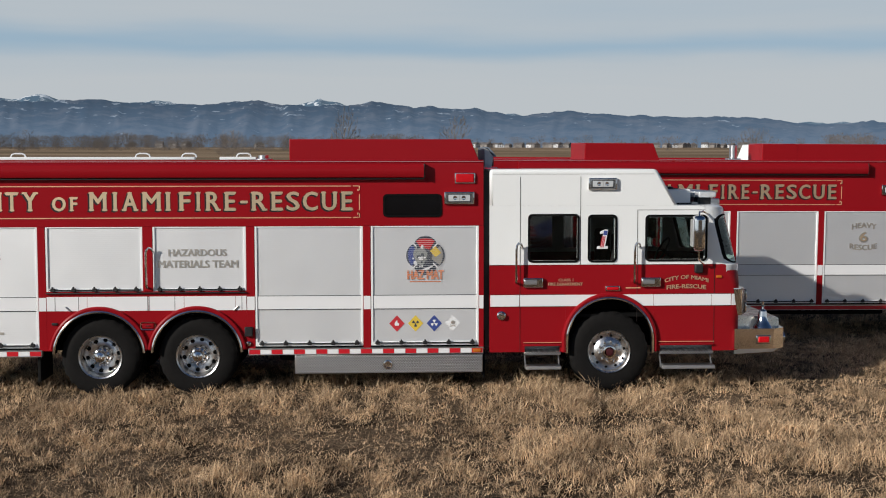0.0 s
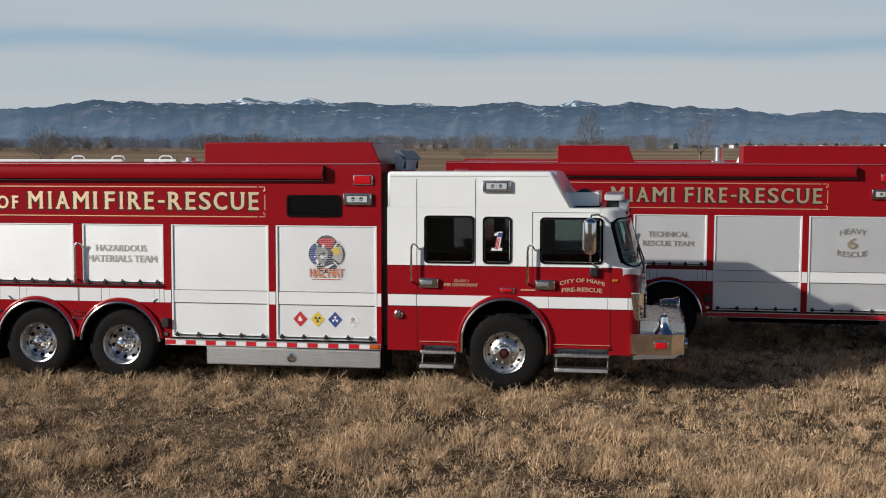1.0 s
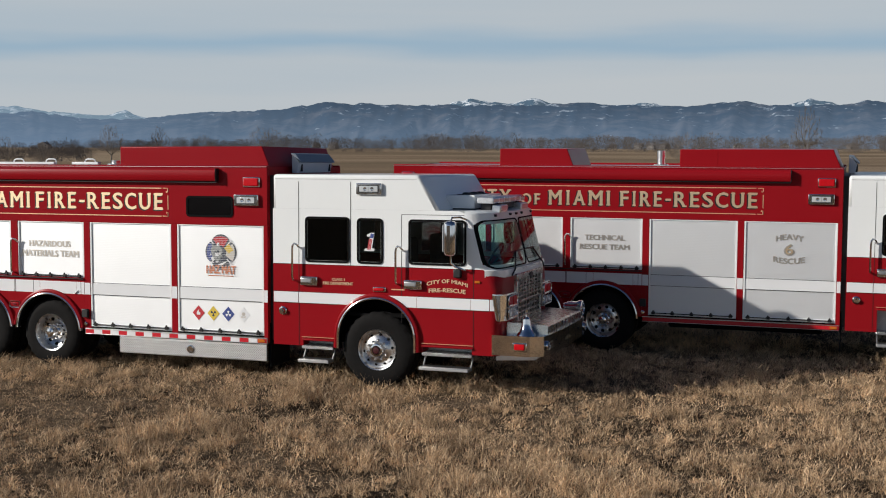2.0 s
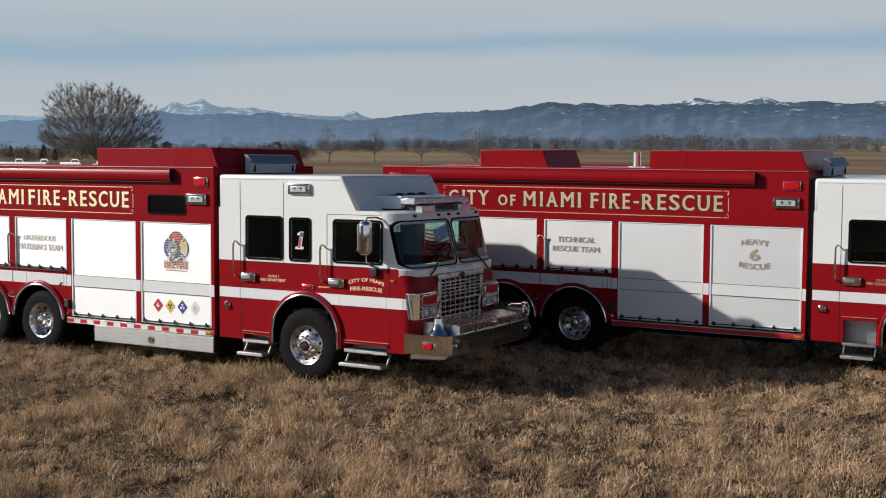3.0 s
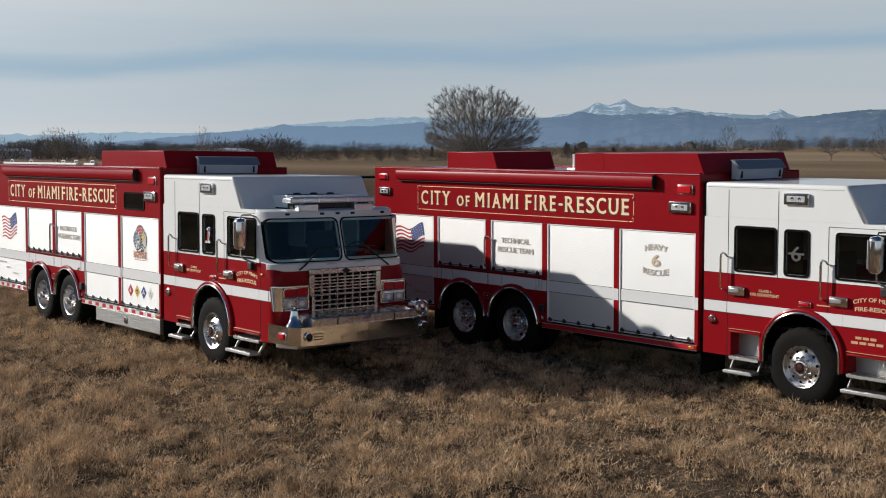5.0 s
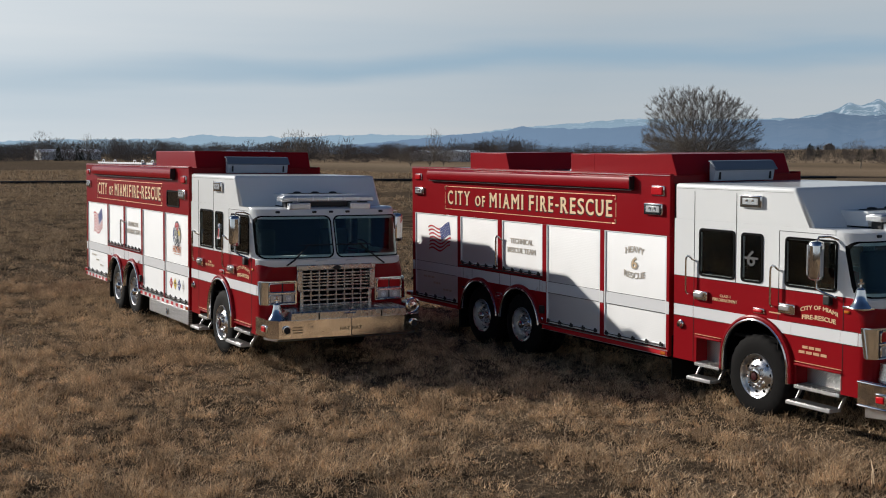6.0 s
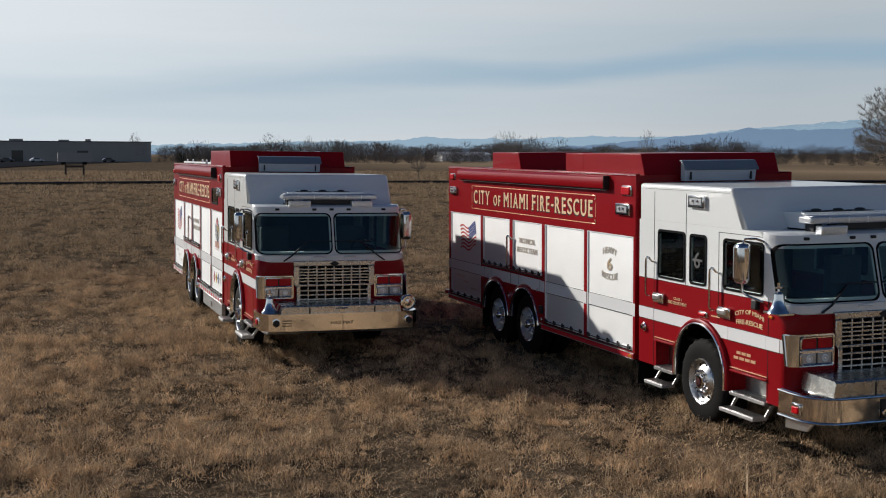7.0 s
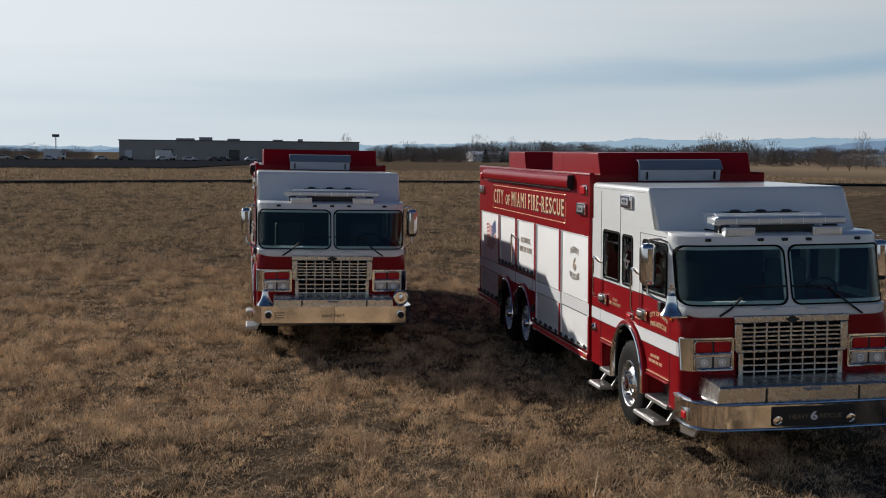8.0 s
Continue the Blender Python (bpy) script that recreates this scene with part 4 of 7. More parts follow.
def flag(parent, x0, x1, z0, z1, y):
    """A waving striped flag with a blue canton at its leading top corner."""
    def at(u, v):
        lift = 0.045 * math.sin(u * 7.5 + 0.6) + 0.10 * (u - 0.5)
        return (x0 + (x1 - x0) * (u + 0.04 * math.sin(v * 4)), y, z0 + (z1 - z0) * (0.14 + 0.72 * v) + lift)
    bm = bmesh.new()
    for s in range(0, 13, 2):
        v0, v1 = s / 13, (s + 0.9) / 13
        end = 1.0 if v1 < 0.47 else 0.56
        n = 18
        rows = [[bm.verts.new(at(end * i / n, v)) for i in range(n + 1)] for v in (v0, v1)]
        for i in range(n):
            bm.faces.new((rows[0][i], rows[0][i + 1], rows[1][i + 1], rows[1][i]))
    stripes = part("flag_print", bm, REDINK, parent, "waving flag print with red stripes")
    bm = bmesh.new()
    n = 10
    rows = [[bm.verts.new(at(0.56 + 0.44 * i / n, v)) for i in range(n + 1)] for v in (0.47, 0.74, 1.0)]
    for a, b in zip(rows, rows[1:]):
        for i in range(n):
            bm.faces.new((a[i], a[i + 1], b[i + 1], b[i]))
    canton = part("canton", bm, BLUEINK, stripes, "blue corner field of the flag")
    bm = bmesh.new()
    for r in range(5):
        for c in range(6):
            p = Vector(at(0.60 + 0.065 * c + 0.02 * (r % 2), 0.53 + 0.10 * r)) + Vector((0, -0.003, 0))
            vs = [bm.verts.new(p + Vector((0.011 * math.cos(a), 0, 0.011 * math.sin(a)))) for a in np.linspace(0, 2 * math.pi, 6)[:-1]]
            bm.faces.new(vs)
    tagged(part("stars", bm, STRIPE, canton), kind="stuff")
    return stripes


def disc(name, mat, parent, x, z, r, y, n=24, squash=1.0, label="", turn=0.0):
    bm = bmesh.new()
    pts = [(x + r * math.cos(2 * math.pi * k / n + turn), z + squash * r * math.sin(2 * math.pi * k / n + turn)) for k in range(n)]
    add_prism(bm, pts, y, y + 0.002)
    return part(name, bm, mat, parent, label)


def crest(parent, x, z, r, y):
    """A cross-shaped department crest: red, blue and yellow fields round a pale figure, printed over the shutter's slats."""
    n = 96
    pts = []
    for k in range(n):
        a = 2 * math.pi * k / n
        s = abs(math.cos(2 * a))
        rr = r * (0.80 + 0.20 * s ** 0.6)
        pts.append((x + rr * math.cos(a), z + rr * math.sin(a) * 1.02))
    bm = bmesh.new()
    add_prism(bm, pts, y, y + 0.002)
    base = part("crest", bm, NAVY, parent, "round cross-shaped emblem in dark blue, red and yellow")
    for a0, mat, half in ((90, REDINK, 33), (180, BLUEINK, 36), (0, GREYINK, 34), (270, NAVY, 30)):
        bm = bmesh.new()
        arc = [(x + r * q * math.cos(radians(a0 + d)), z + r * q * math.sin(radians(a0 + d))) for q, ds in ((0.90, range(-half, half + 1, 6)), (0.36, range(half, -half - 1, -6))) for d in ds]
        add_prism(bm, arc, y - 0.002, y - 0.0005)
        part("field", bm, mat, base)
    for a in (45, 135, 225, 315):
        bm = bmesh.new()
        c, s = math.cos(radians(a)), math.sin(radians(a))
        add_prism(bm, [(x + c * r * 0.55 - s * 0.008, z + s * r * 0.55 + c * 0.008), (x + c * r * 0.99 - s * 0.010, z + s * r * 0.99 + c * 0.010), (x + c * r * 0.99 + s * 0.010, z + s * r * 0.99 - c * 0.010), (x + c * r * 0.55 + s * 0.008, z + s * r * 0.55 - c * 0.008)], y - 0.003, y - 0.001)
        part("spoke", bm, STRIPE, base)
    prism("diamond", YELLOW, base, [(x + 0.06, z + 0.06), (x + 0.135, z - 0.02), (x + 0.215, z + 0.035), (x + 0.135, z + 0.125)], y - 0.0045, y - 0.003)
    bm = bmesh.new()
    add_prism(bm, [(x - 0.07 + 0.090 * math.cos(a) * (1 + 0.16 * math.sin(3 * a)), z - 0.01 + 0.120 * math.sin(a) * (1 + 0.10 * math.cos(5 * a))) for a in np.linspace(0, 6.283, 37)[:-1]], y - 0.004, y - 0.003)
    part("figure", bm, GREYMID, base, "pale grey figure")
    rnd = random.Random(5)
    for k in range(26):
        a, q = rnd.uniform(0, 6.28), rnd.uniform(0.0, 1.0)
        disc("figure_shape", (STRIPE, NAVY, GREYMID, NAVY, STRIPE)[k % 5], base, x - 0.075 + 0.12 * q * math.cos(a), z - 0.02 + 0.15 * q * math.sin(a), r * rnd.uniform(0.04, 0.10), y - 0.005 - 0.0003 * k, 9, rnd.uniform(0.5, 1.3))
    prism("scarf", STRIPE, base, [(x - 0.06, z - 0.19), (x + 0.02, z - 0.20), (x + 0.13, z - 0.125), (x + 0.05, z - 0.15)], y - 0.013, y - 0.0125)
    # the joints between the slats cut the print into fine lines
    bm = bmesh.new()
    for k in range(24):
        zz = z - 0.345 + 0.026 * k
        w = 0.262 if zz < z - 0.2 else math.sqrt(max(0.0, (r * 0.99) ** 2 - (zz - z) ** 2))
        if w > 0.03:
            add_box(bm, x - w, x + w, y - 0.0155, y - 0.0145, zz, zz + 0.0032)
    tagged(part("slat_joints", bm, SHUTTER, base, "pale slat joints across the print"), kind="stuff")
    return base


def bell(parent, x, y, z, s=1.0):
    """A chrome bell with its eagle-wing finial left as a plain crossbar."""
    prof = [(0.0, 0.262), (0.012, 0.26), (0.014, 0.235), (0.03, 0.228), (0.052, 0.205), (0.060, 0.15), (0.070, 0.09), (0.092, 0.045), (0.118, 0.014), (0.124, 0.0), (0.112, 0.002), (0.0, 0.03)]
    b = turned("bell", CHROME, parent, [(r * s, h * s) for r, h in prof], 32, "z", (x, y, z), "polished chrome bell")
    box("finial", CHROME, b, x - 0.012, x + 0.012, y - 0.045 * s, y + 0.045 * s, z + 0.262 * s, z + 0.285 * s, 0.006)
    turned("stem", CHROME, b, [(0.016 * s, 0.0), (0.016 * s, 0.04 * s), (0.0, 0.042 * s)], 12, "z", (x, y, z + 0.285 * s))
    return b


def step(parent, x0, x1, z, out, drop):
    """A fold-down step: tread on two slanted side plates."""
    tread = box("step", STEPALU, parent, x0, x1, -out, -out + 0.20, z, z + 0.045, 0.006, "fold-down aluminium cab step")
    box("tread_grip", PLATE, tread, x0 + 0.02, x1 - 0.02, -out + 0.015, -out + 0.185, z + 0.043, z + 0.051, 0.002)
    for x in (x0 + 0.004, x1 - 0.016):
        bm = bmesh.new()
        ys = [(-out + 0.16, z + 0.04), (-out + 0.20, z + 0.04), (0.16, z + drop), (0.10, z + drop)]
        a = [bm.verts.new((x, yy, zz)) for yy, zz in ys]
        b = [bm.verts.new((x + 0.012, yy, zz)) for yy, zz in ys]
        bm.faces.new(a)
        bm.faces.new(b[::-1])
        for i in range(4):
            bm.faces.new((a[i], b[i], b[(i + 1) % 4], a[(i + 1) % 4]))
        part("side_plate", bm, STEPALU, tread)
    return tread


# the letters of the long gold sign, each with the stretch of the side that it fills
SIGN = (("C", -7.995, -7.80), ("I", -7.735, -7.655), ("T", -7.635, -7.44), ("Y", -7.415, -7.185), ("O", -7.016, -6.832), ("F", -6.795, -6.665), ("M", -6.542, -6.283), ("I", -6.229, -6.149),
        ("A", -6.110, -5.877), ("M", -5.845, -5.573), ("I", -5.536, -5.449), ("F", -5.362, -5.176), ("I", -5.134, -5.055), ("R", -5.007, -4.788), ("E", -4.760, -4.586), ("-", -4.541, -4.437),
        ("R", -4.404, -4.172), ("E", -4.142, -3.962), ("S", -3.929, -3.749), ("C", -3.711, -3.508), ("U", -3.474, -3.240), ("E", -3.210, -3.031))


def fire_truck(hazmat, place):
    t = new("fire_truck", None)
    t.matrix_basis = place
    rear_end = -9.60 if hazmat else -9.38
    arches = [(x, 0.55, 0.60) for x in REAR_AXLES]

    # --- rescue body: core, roof, side sheets, posts
    bm = bmesh.new()
    add_box(bm, rear_end + 0.02, -1.74, 0.05, WIDE - 0.04, 1.30, 3.10)
    add_box(bm, rear_end + 0.02, -7.66, 0.05, WIDE - 0.04, 0.58, 1.30)
    add_box(bm, -4.80, -1.74, 0.05, WIDE - 0.04, 0.58, 1.30)
    body = part("body", bm, GAP, t, "box body behind the compartment doors")
    prism("upper_side", RED, body, [(rear_end, 2.275), (-1.72, 2.275), (-1.72, 3.135), (rear_end, 3.135)], 0.0, 0.05, 0.008, "glossy red upper side panel")
    prism("road_side", RED, body, [(rear_end, 0.56), (-7.6, 0.56), (-7.4, 1.2), (-5.1, 1.2), (-4.85, 0.56), (-1.72, 0.56), (-1.72, 3.135), (rear_end, 3.135)], WIDE - 0.04, WIDE, 0.006, "glossy red side panel")
    box("front_wall", RED, body, -1.74, -1.718, 0.05, WIDE - 0.04, 0.58, 3.135, 0.0)
    box("rear_wall", RED, body, rear_end, rear_end + 0.02, 0.05, WIDE - 0.04, 0.58, 3.135, 0.0)
    box("roof", PLATE if hazmat else TRIM, body, rear_end + 0.06, -1.76, 0.06, WIDE - 0.06, 3.10, 3.128, 0.004)
    box("roof_rail", RED, body, rear_end, -1.72, -0.004, 0.07, 3.118, 3.16, 0.012, "rounded red roof edge")
    box("roof_rail", RED, body, rear_end, -1.72, WIDE - 0.07, WIDE + 0.004, 3.118, 3.16, 0.012)
    box("pinstripe", TRIM, body, rear_end, -1.73, -0.006, -0.002, 3.136, 3.142, 0.0)
    posts = [(rear_end, rear_end + 0.10), (-7.655, -7.555), (-6.275, -6.145), (-4.905, -4.795), (-3.345, -3.245), (-1.785, -1.72)]
    for i, (a, b) in enumerate(posts):
        if i in (2,):
            prism("post", RED, body, [(a, 1.40), (b, 1.40), (b, 2.275), (a, 2.275)], 0.0, 0.05, 0.003)
        else:
            prism("post", RED, body, [(a, 0.56 if i != 1 and i != 3 else 0.62), (b, 0.56 if i != 1 and i != 3 else 0.62), (b, 2.275), (a, 2.275)], 0.0, 0.05, 0.003)
    panel_over_arches(body, "wheel_panel", RED, -7.555, -4.905, 0.62, 1.415, 0.0, 0.05, arches, "red panel over the rear wheels")
    box("ledge", BLACK, body, -7.555, -4.905, -0.03, 0.05, 1.385, 1.40, 0.004, "dark ledge below the upper compartments")
    for a, b, z0 in ((rear_end + 0.10, -7.655, 0.66), (-7.555, -6.275, 1.40), (-6.145, -4.905, 1.40), (-4.795, -3.345, 0.66), (-3.245, -1.785, 0.66)):
        door = shutter(body, a, b, z0, 2.275)
        if z0 < 1:
            box("reflective_band", STRIPE, door, a + 0.035, b - 0.035, 0.012, 0.022, 1.16, 1.335, 0.002, "white reflective band")
            for z in (1.152, 1.338):
                box("band_edge", BLACK, door, a + 0.035, b - 0.035, 0.010, 0.022, z, z + 0.006, 0.0)
    for i, (a, b) in enumerate(posts):
        if i in (4, 5, 3, 1, 0):
            box("reflective_band", STRIPE, body, a + 0.004, b - 0.004, -0.003, 0.002, 1.155, 1.335, 0.0)
    for i, (a, b) in enumerate(((-7.55, -7.02), (-7.015, -6.215), (-6.21, -5.74), (-5.735, -5.06), (-5.055, -4.91))):
        box("reflective_band", STRIPE, body, a, b, -0.004, 0.001, 1.155, 1.345, 0.0, "white reflective band")
    # lower rub rail
    for a, b in ((rear_end, -7.62), (-4.89, -1.725)):
        rail = box("rub_rail", TRIM if hazmat else RED, body, a, b, -0.02, 0.06, 0.545, 0.634, 0.006, "lower rub rail")
        box("rail_edge", TRIM, rail, a, b, -0.024, -0.018, 0.545, 0.553, 0.002)
        box("rail_edge", TRIM, rail, a, b, -0.024, -0.018, 0.620, 0.634, 0.002)
        if hazmat:
            n = int((b - a - 0.02) / 0.145)
            w = (b - a - 0.02) / n
            made = {}
            for k in range(n):
                red = k % 2 == 0
                if red not in made:
                    bm = bmesh.new()
                    add_box(bm, 0.002, w - 0.002, -0.024, -0.019, 0.557, 0.617)
                    o = part("reflector", bm, REDREF if red else STRIPE, rail)
                    made[red] = o
                else:
                    o = made[red].copy()
                    scene.collection.objects.link(o)
                o.location = (a + 0.01 + k * w, 0, 0)
        else:
            box("reflector", REDREF, rail, a + 0.01, b - 0.01, -0.022, -0.019, 0.56, 0.615, 0.0)
    box("marker_lamp", AMBER, body, -1.87, -1.76, -0.035, -0.02, 0.565, 0.61, 0.008, "amber marker lamp")
    # wheel arches
    for x in REAR_AXLES:
        arch_ring(body, "arch_flare", RED, x, 0.55, 0.612, 0.665, -0.045, 0.05, 8, 172)
        arch_ring(body, "arch_trim", CHROME, x, 0.55, 0.574, 0.618, -0.058, 0.06, 4, 176, label="polished wheel-arch trim")
    flap = box("filler_flap", RED, body, -6.30, -6.14, -0.012, 0.0, 0.915, 0.985, 0.012, "small red filler flap in a bright frame", 3)
    rim = [(u, -0.012, w) for u, w in rounded(-6.315, -6.125, 0.90, 1.0, 0.025, 3)]
    tube("flap_frame", CHROME, flap, rim + rim[:2], 0.007, 6)
    tube("flap_pull", CHROME, flap, [(-6.25, -0.016, 0.95), (-6.19, -0.016, 0.95)], 0.006, 6)
    box("marker_lamp", BLACK, body, -7.49, -7.41, -0.018, 0.0, 0.965, 1.0, 0.008, "small dark marker lamp")
    for x, s in ((-7.30, 1), (-5.02, -1)):
        tube("door_stay", TRIM, body, [(x, -0.014, 1.21), (x + s * 0.05, -0.016, 1.165), (x + s * 0.055, -0.012, 1.15)], 0.009, 6, "short bright door stay")
    for x in (-7.44, -7.13, -6.22, -6.20, -5.86, -4.97):
        box("band_joint", SHADE, body, x - 0.003, x + 0.003, -0.0055, 0.0, 1.155, 1.345, 0.0)
    box("hose_hook", BLACK, body, -4.935, -4.83, -0.05, 0.0, 0.80, 0.93, 0.01, "small black bracket")
    turned("drain_cap", CHROME, body, [(0.034, 0.0), (0.034, -0.02), (0.02, -0.03), (0.0, -0.03)], 16, "y", (-4.885, 0.0, 0.70))
    if hazmat:
        locker = box("side_locker", PLATE, body, -4.27, -1.735, -0.015, 0.55, 0.285, 0.535, 0.006, "tread-plate locker below the body")
        bm = bmesh.new()
        for i in range(68):
            for j in range(6):
                cx, cz = -4.235 + 0.0368 * i + (0.0184 if j % 2 else 0), 0.312 + 0.039 * j
                if (cx + 3.02) ** 2 + (cz - 0.405) ** 2 > 0.007:
                    tip = bm.verts.new((cx, -0.0185, cz))
                    c = [bm.verts.new((cx + a, -0.0155, cz + b)) for a, b in ((-0.013, 0), (0, -0.013), (0.013, 0), (0, 0.013))]
                    for k in range(4):
                        bm.faces.new((c[k], c[(k + 1) % 4], tip))
        tagged(part("tread_studs", bm, STEPALU, locker, "raised diamond studs"), kind="stuff")
        turned("round_catch", CHROME, locker, [(0.062, -0.015), (0.062, -0.03), (0.045, -0.034), (0.04, -0.022), (0.0, -0.020)], 24, "y", (-3.02, 0, 0.405))
    grab_rail(body, -6.22, 1.46, 2.0)
    board = box("tailboard", PLATE, body, rear_end - 0.34, rear_end - 0.002, 0.04, WIDE - 0.04, 0.60, 0.68, 0.008, "tread-plate rear step")
    box("tail_lamp", REDLENS, board, rear_end - 0.30, rear_end - 0.18, 0.015, 0.04, 0.61, 0.67, 0.006)
    tube("rear_hook", BLACK, body, [(rear_end, 0.10, 0.95), (rear_end - 0.10, 0.06, 0.97), (rear_end - 0.15, 0.05, 0.93)], 0.02, 8, "black hook at the rear corner")

    # --- awning case, window, lamps high on the side
    bm = bmesh.new()
    prof = [(-0.002, 2.915), (-0.085, 2.93), (-0.105, 2.965), (-0.105, 3.045), (-0.09, 3.09), (-0.045, 3.118), (-0.002, 3.118)]
    a0, a1 = -8.62, -2.53
    va = [bm.verts.new((a0, y, z)) for y, z in prof]
    vb = [bm.verts.new((a1, y, z)) for y, z in prof]
    for i in range(len(prof) - 1):
        bm.faces.new((va[i], vb[i], vb[i + 1], va[i + 1]))
    bm.faces.new(va)
    bm.faces.new(vb[::-1])
    awning = part("awning_case", bm, RED, body, "red rolled-awning case along the roof edge", smooth=True)
    box("end_cap", BLACK, awning, a1, a1 + 0.012, -0.10, -0.002, 2.92, 3.112, 0.004)
    box("slot", BLACK, awning, a0, a1, -0.06, -0.004, 2.903, 2.917, 0.0)
    warning_light(body, -2.115, -1.835, 2.84, 2.99)
    lamp_box(body, -2.255, -1.85, 2.565, 2.735)
    warning_light(body, rear_end + 0.16, rear_end + 0.40, 2.90, 3.03)
    lamp_box(body, rear_end + 0.17, rear_end + 0.50, 2.62, 2.77)
    shift = -0.435 if hazmat else 0.0
    if hazmat:
        side_pane("side_window", body, -3.075, -2.285, 2.395, 2.705, 0.055, y=0.0, glass=BLACKGLASS)
    # gold lettering in its frame
    gx0, gx1 = -8.09 + shift, -2.956 + shift
    for z in (2.813, 2.392):
        box("gold_line", GOLDLINE, body, gx0 + 0.11, gx1 - 0.11, -0.003, 0.001, z - 0.0065, z + 0.0065, 0.0)
        box("gold_core", GOLD, body, gx0 + 0.11, gx1 - 0.11, -0.0045, -0.001, z - 0.002, z + 0.0025, 0.0)
    for x, s in ((gx0, 1), (gx1, -1)):
        box("gold_line", GOLDLINE, body, x - 0.006, x + 0.006, -0.003, 0.001, 2.49, 2.705, 0.0)
        for z, d in ((2.813, -1), (2.392, 1)):
            curl = [(x + s * 0.085, -0.002, z), (x + s * 0.03, -0.002, z), (x, -0.002, z), (x, -0.002, z + d * 0.05), (x + s * 0.02, -0.002, z + d * 0.062), (x + s * 0.024, -0.002, z + d * 0.04)]
            tube("gold_scroll", GOLDLINE, body, curl, 0.008, 5)
    for text, x0, x1 in SIGN:
        if not hazmat and -5.4 < x0 < -4.43:      # a wider space between the words on this truck
            x0, x1 = (v + 0.055 * (-4.43 - v) / 0.93 for v in (x0, x1))
        low, tall = (2.586, 0.034) if text == "-" else (2.487, 0.253)
        if -7.02 < x0 < -6.66:
            tall = 0.188
        foot = 0.0 if text in "COS-" else 0.017
        for name, mat, dx, dz, y, thick, more, flare in (("lettering_shadow", SHADE, -0.018, -0.016, 0.0, 0.0015, 0.014, 0.005), ("lettering", GOLD, 0.0, 0.0, -0.003, 0.002, 0.0085, 0.0)):
            inset = foot + 0.009
            lettering(name, text, mat, body, x0 + shift + dx + inset, x1 + shift + dx - inset, low + dz + 0.004, low + dz + tall - 0.004, y, thick, more,
                      label="gold slab-serif letter with a black shadow" if mat is GOLD else "", serif=foot + flare if foot else 0.0)
    # prints on the doors
    y = 0.016
    flag(body, rear_end + 0.62, rear_end + 1.42, 1.52, 2.14, y)
    for k, (a, b) in enumerate(((0.42, 0.86), (0.80, 1.08), (1.16, 1.50))):
        for j in range(3):
            w = (b - a) / 3
            box("script_bar", GREYINK, body, rear_end + a + j * w, rear_end + a + (j + 0.75) * w, y, y + 0.002, 1.04 - 0.10 * k, 1.075 - 0.10 * k, 0.0, "unreadable grey script")
    if hazmat:
        lettering("lettering", "HAZARDOUS", GREYINK, body, -5.935, -5.17, 1.882, 1.972, y, 0.002, 0.0055, label="grey lettering", serif=0.010)
        lettering("lettering", "MATERIALS TEAM", GREYINK, body, -6.072, -5.018, 1.727, 1.822, y, 0.002, 0.0055, label="grey lettering", serif=0.010)
        crest(body, -2.507, 1.875, 0.26, y)
        lettering("lettering", "HAZ MAT", ORANGE, body, -2.748, -2.265, 1.555, 1.672, y - 0.004, 0.002, 0.007, label="orange block lettering")
        box("small_print", ORANGE, body, -2.72, -2.30, y, y + 0.002, 1.515, 1.53, 0.0)
        for x, mat, ink, sign in ((-2.895, REDINK, STRIPE, 0), (-2.643, YELLOW, NAVY, 1), (-2.390, BLUEINK, STRIPE, 2), (-2.135, STRIPE, GREYINK, 3)):
            d = disc("hazard_diamond", mat, body, x, 0.955, 0.103, y, 4, 1.08, "diamond hazard placard", 0.0)
            if sign == 0:
                prism("symbol", ink, d, [(x - 0.026, 0.925), (x + 0.026, 0.925), (x + 0.030, 0.955), (x + 0.008, 0.970), (x + 0.004, 1.005), (x - 0.022, 0.975), (x - 0.032, 0.950)], y - 0.002, y)
            elif sign == 3:
                disc("symbol", ink, d, x, 0.965, 0.030, y - 0.002, 12, 0.9)
                for k in (-1, 1):
                    prism("symbol", ink, d, [(x - 0.042, 0.925 - k * 0.012), (x - 0.042, 0.917 - k * 0.012), (x + 0.042, 0.917 + k * 0.012), (x + 0.042, 0.925 + k * 0.012)], y - 0.0024 - 0.0003 * k, y)
            else:
                for a in (90, 210, 330) if sign == 2 else (30, 150, 270):
                    fan = [(x + q * math.cos(radians(a + e)), 0.957 + q * math.sin(radians(a + e))) for q, es in ((0.012, (-28, 28)), (0.048, (28, 0, -28)))for e in es]
                    prism("symbol", ink, d, fan, y - 0.002, y)
                disc("symbol", ink, d, x, 0.957, 0.008, y - 0.002, 8)
    else:
        lettering("lettering", "TECHNICAL", GREYINK, body, -5.89, -5.21, 1.90, 1.985, y, 0.002, 0.0055, label="grey lettering", serif=0.010)
        lettering("lettering", "RESCUE TEAM", GREYINK, body, -5.975, -5.13, 1.742, 1.828, y, 0.002, 0.0055, label="grey lettering", serif=0.010)
        lettering("lettering", "HEAVY", GREYINK, body, -2.74, -2.31, 1.955, 2.045, y, 0.002, 0.0065, 0.032, label="grey arched lettering")
        lettering("lettering", "6", GREYINK, body, -2.60, -2.455, 1.735, 1.912, y, 0.002, 0.016, label="grey figure")
        lettering("lettering", "6", GOLD, body, -2.59, -2.465, 1.75, 1.90, y - 0.003, 0.002, 0.0, label="gold figure")
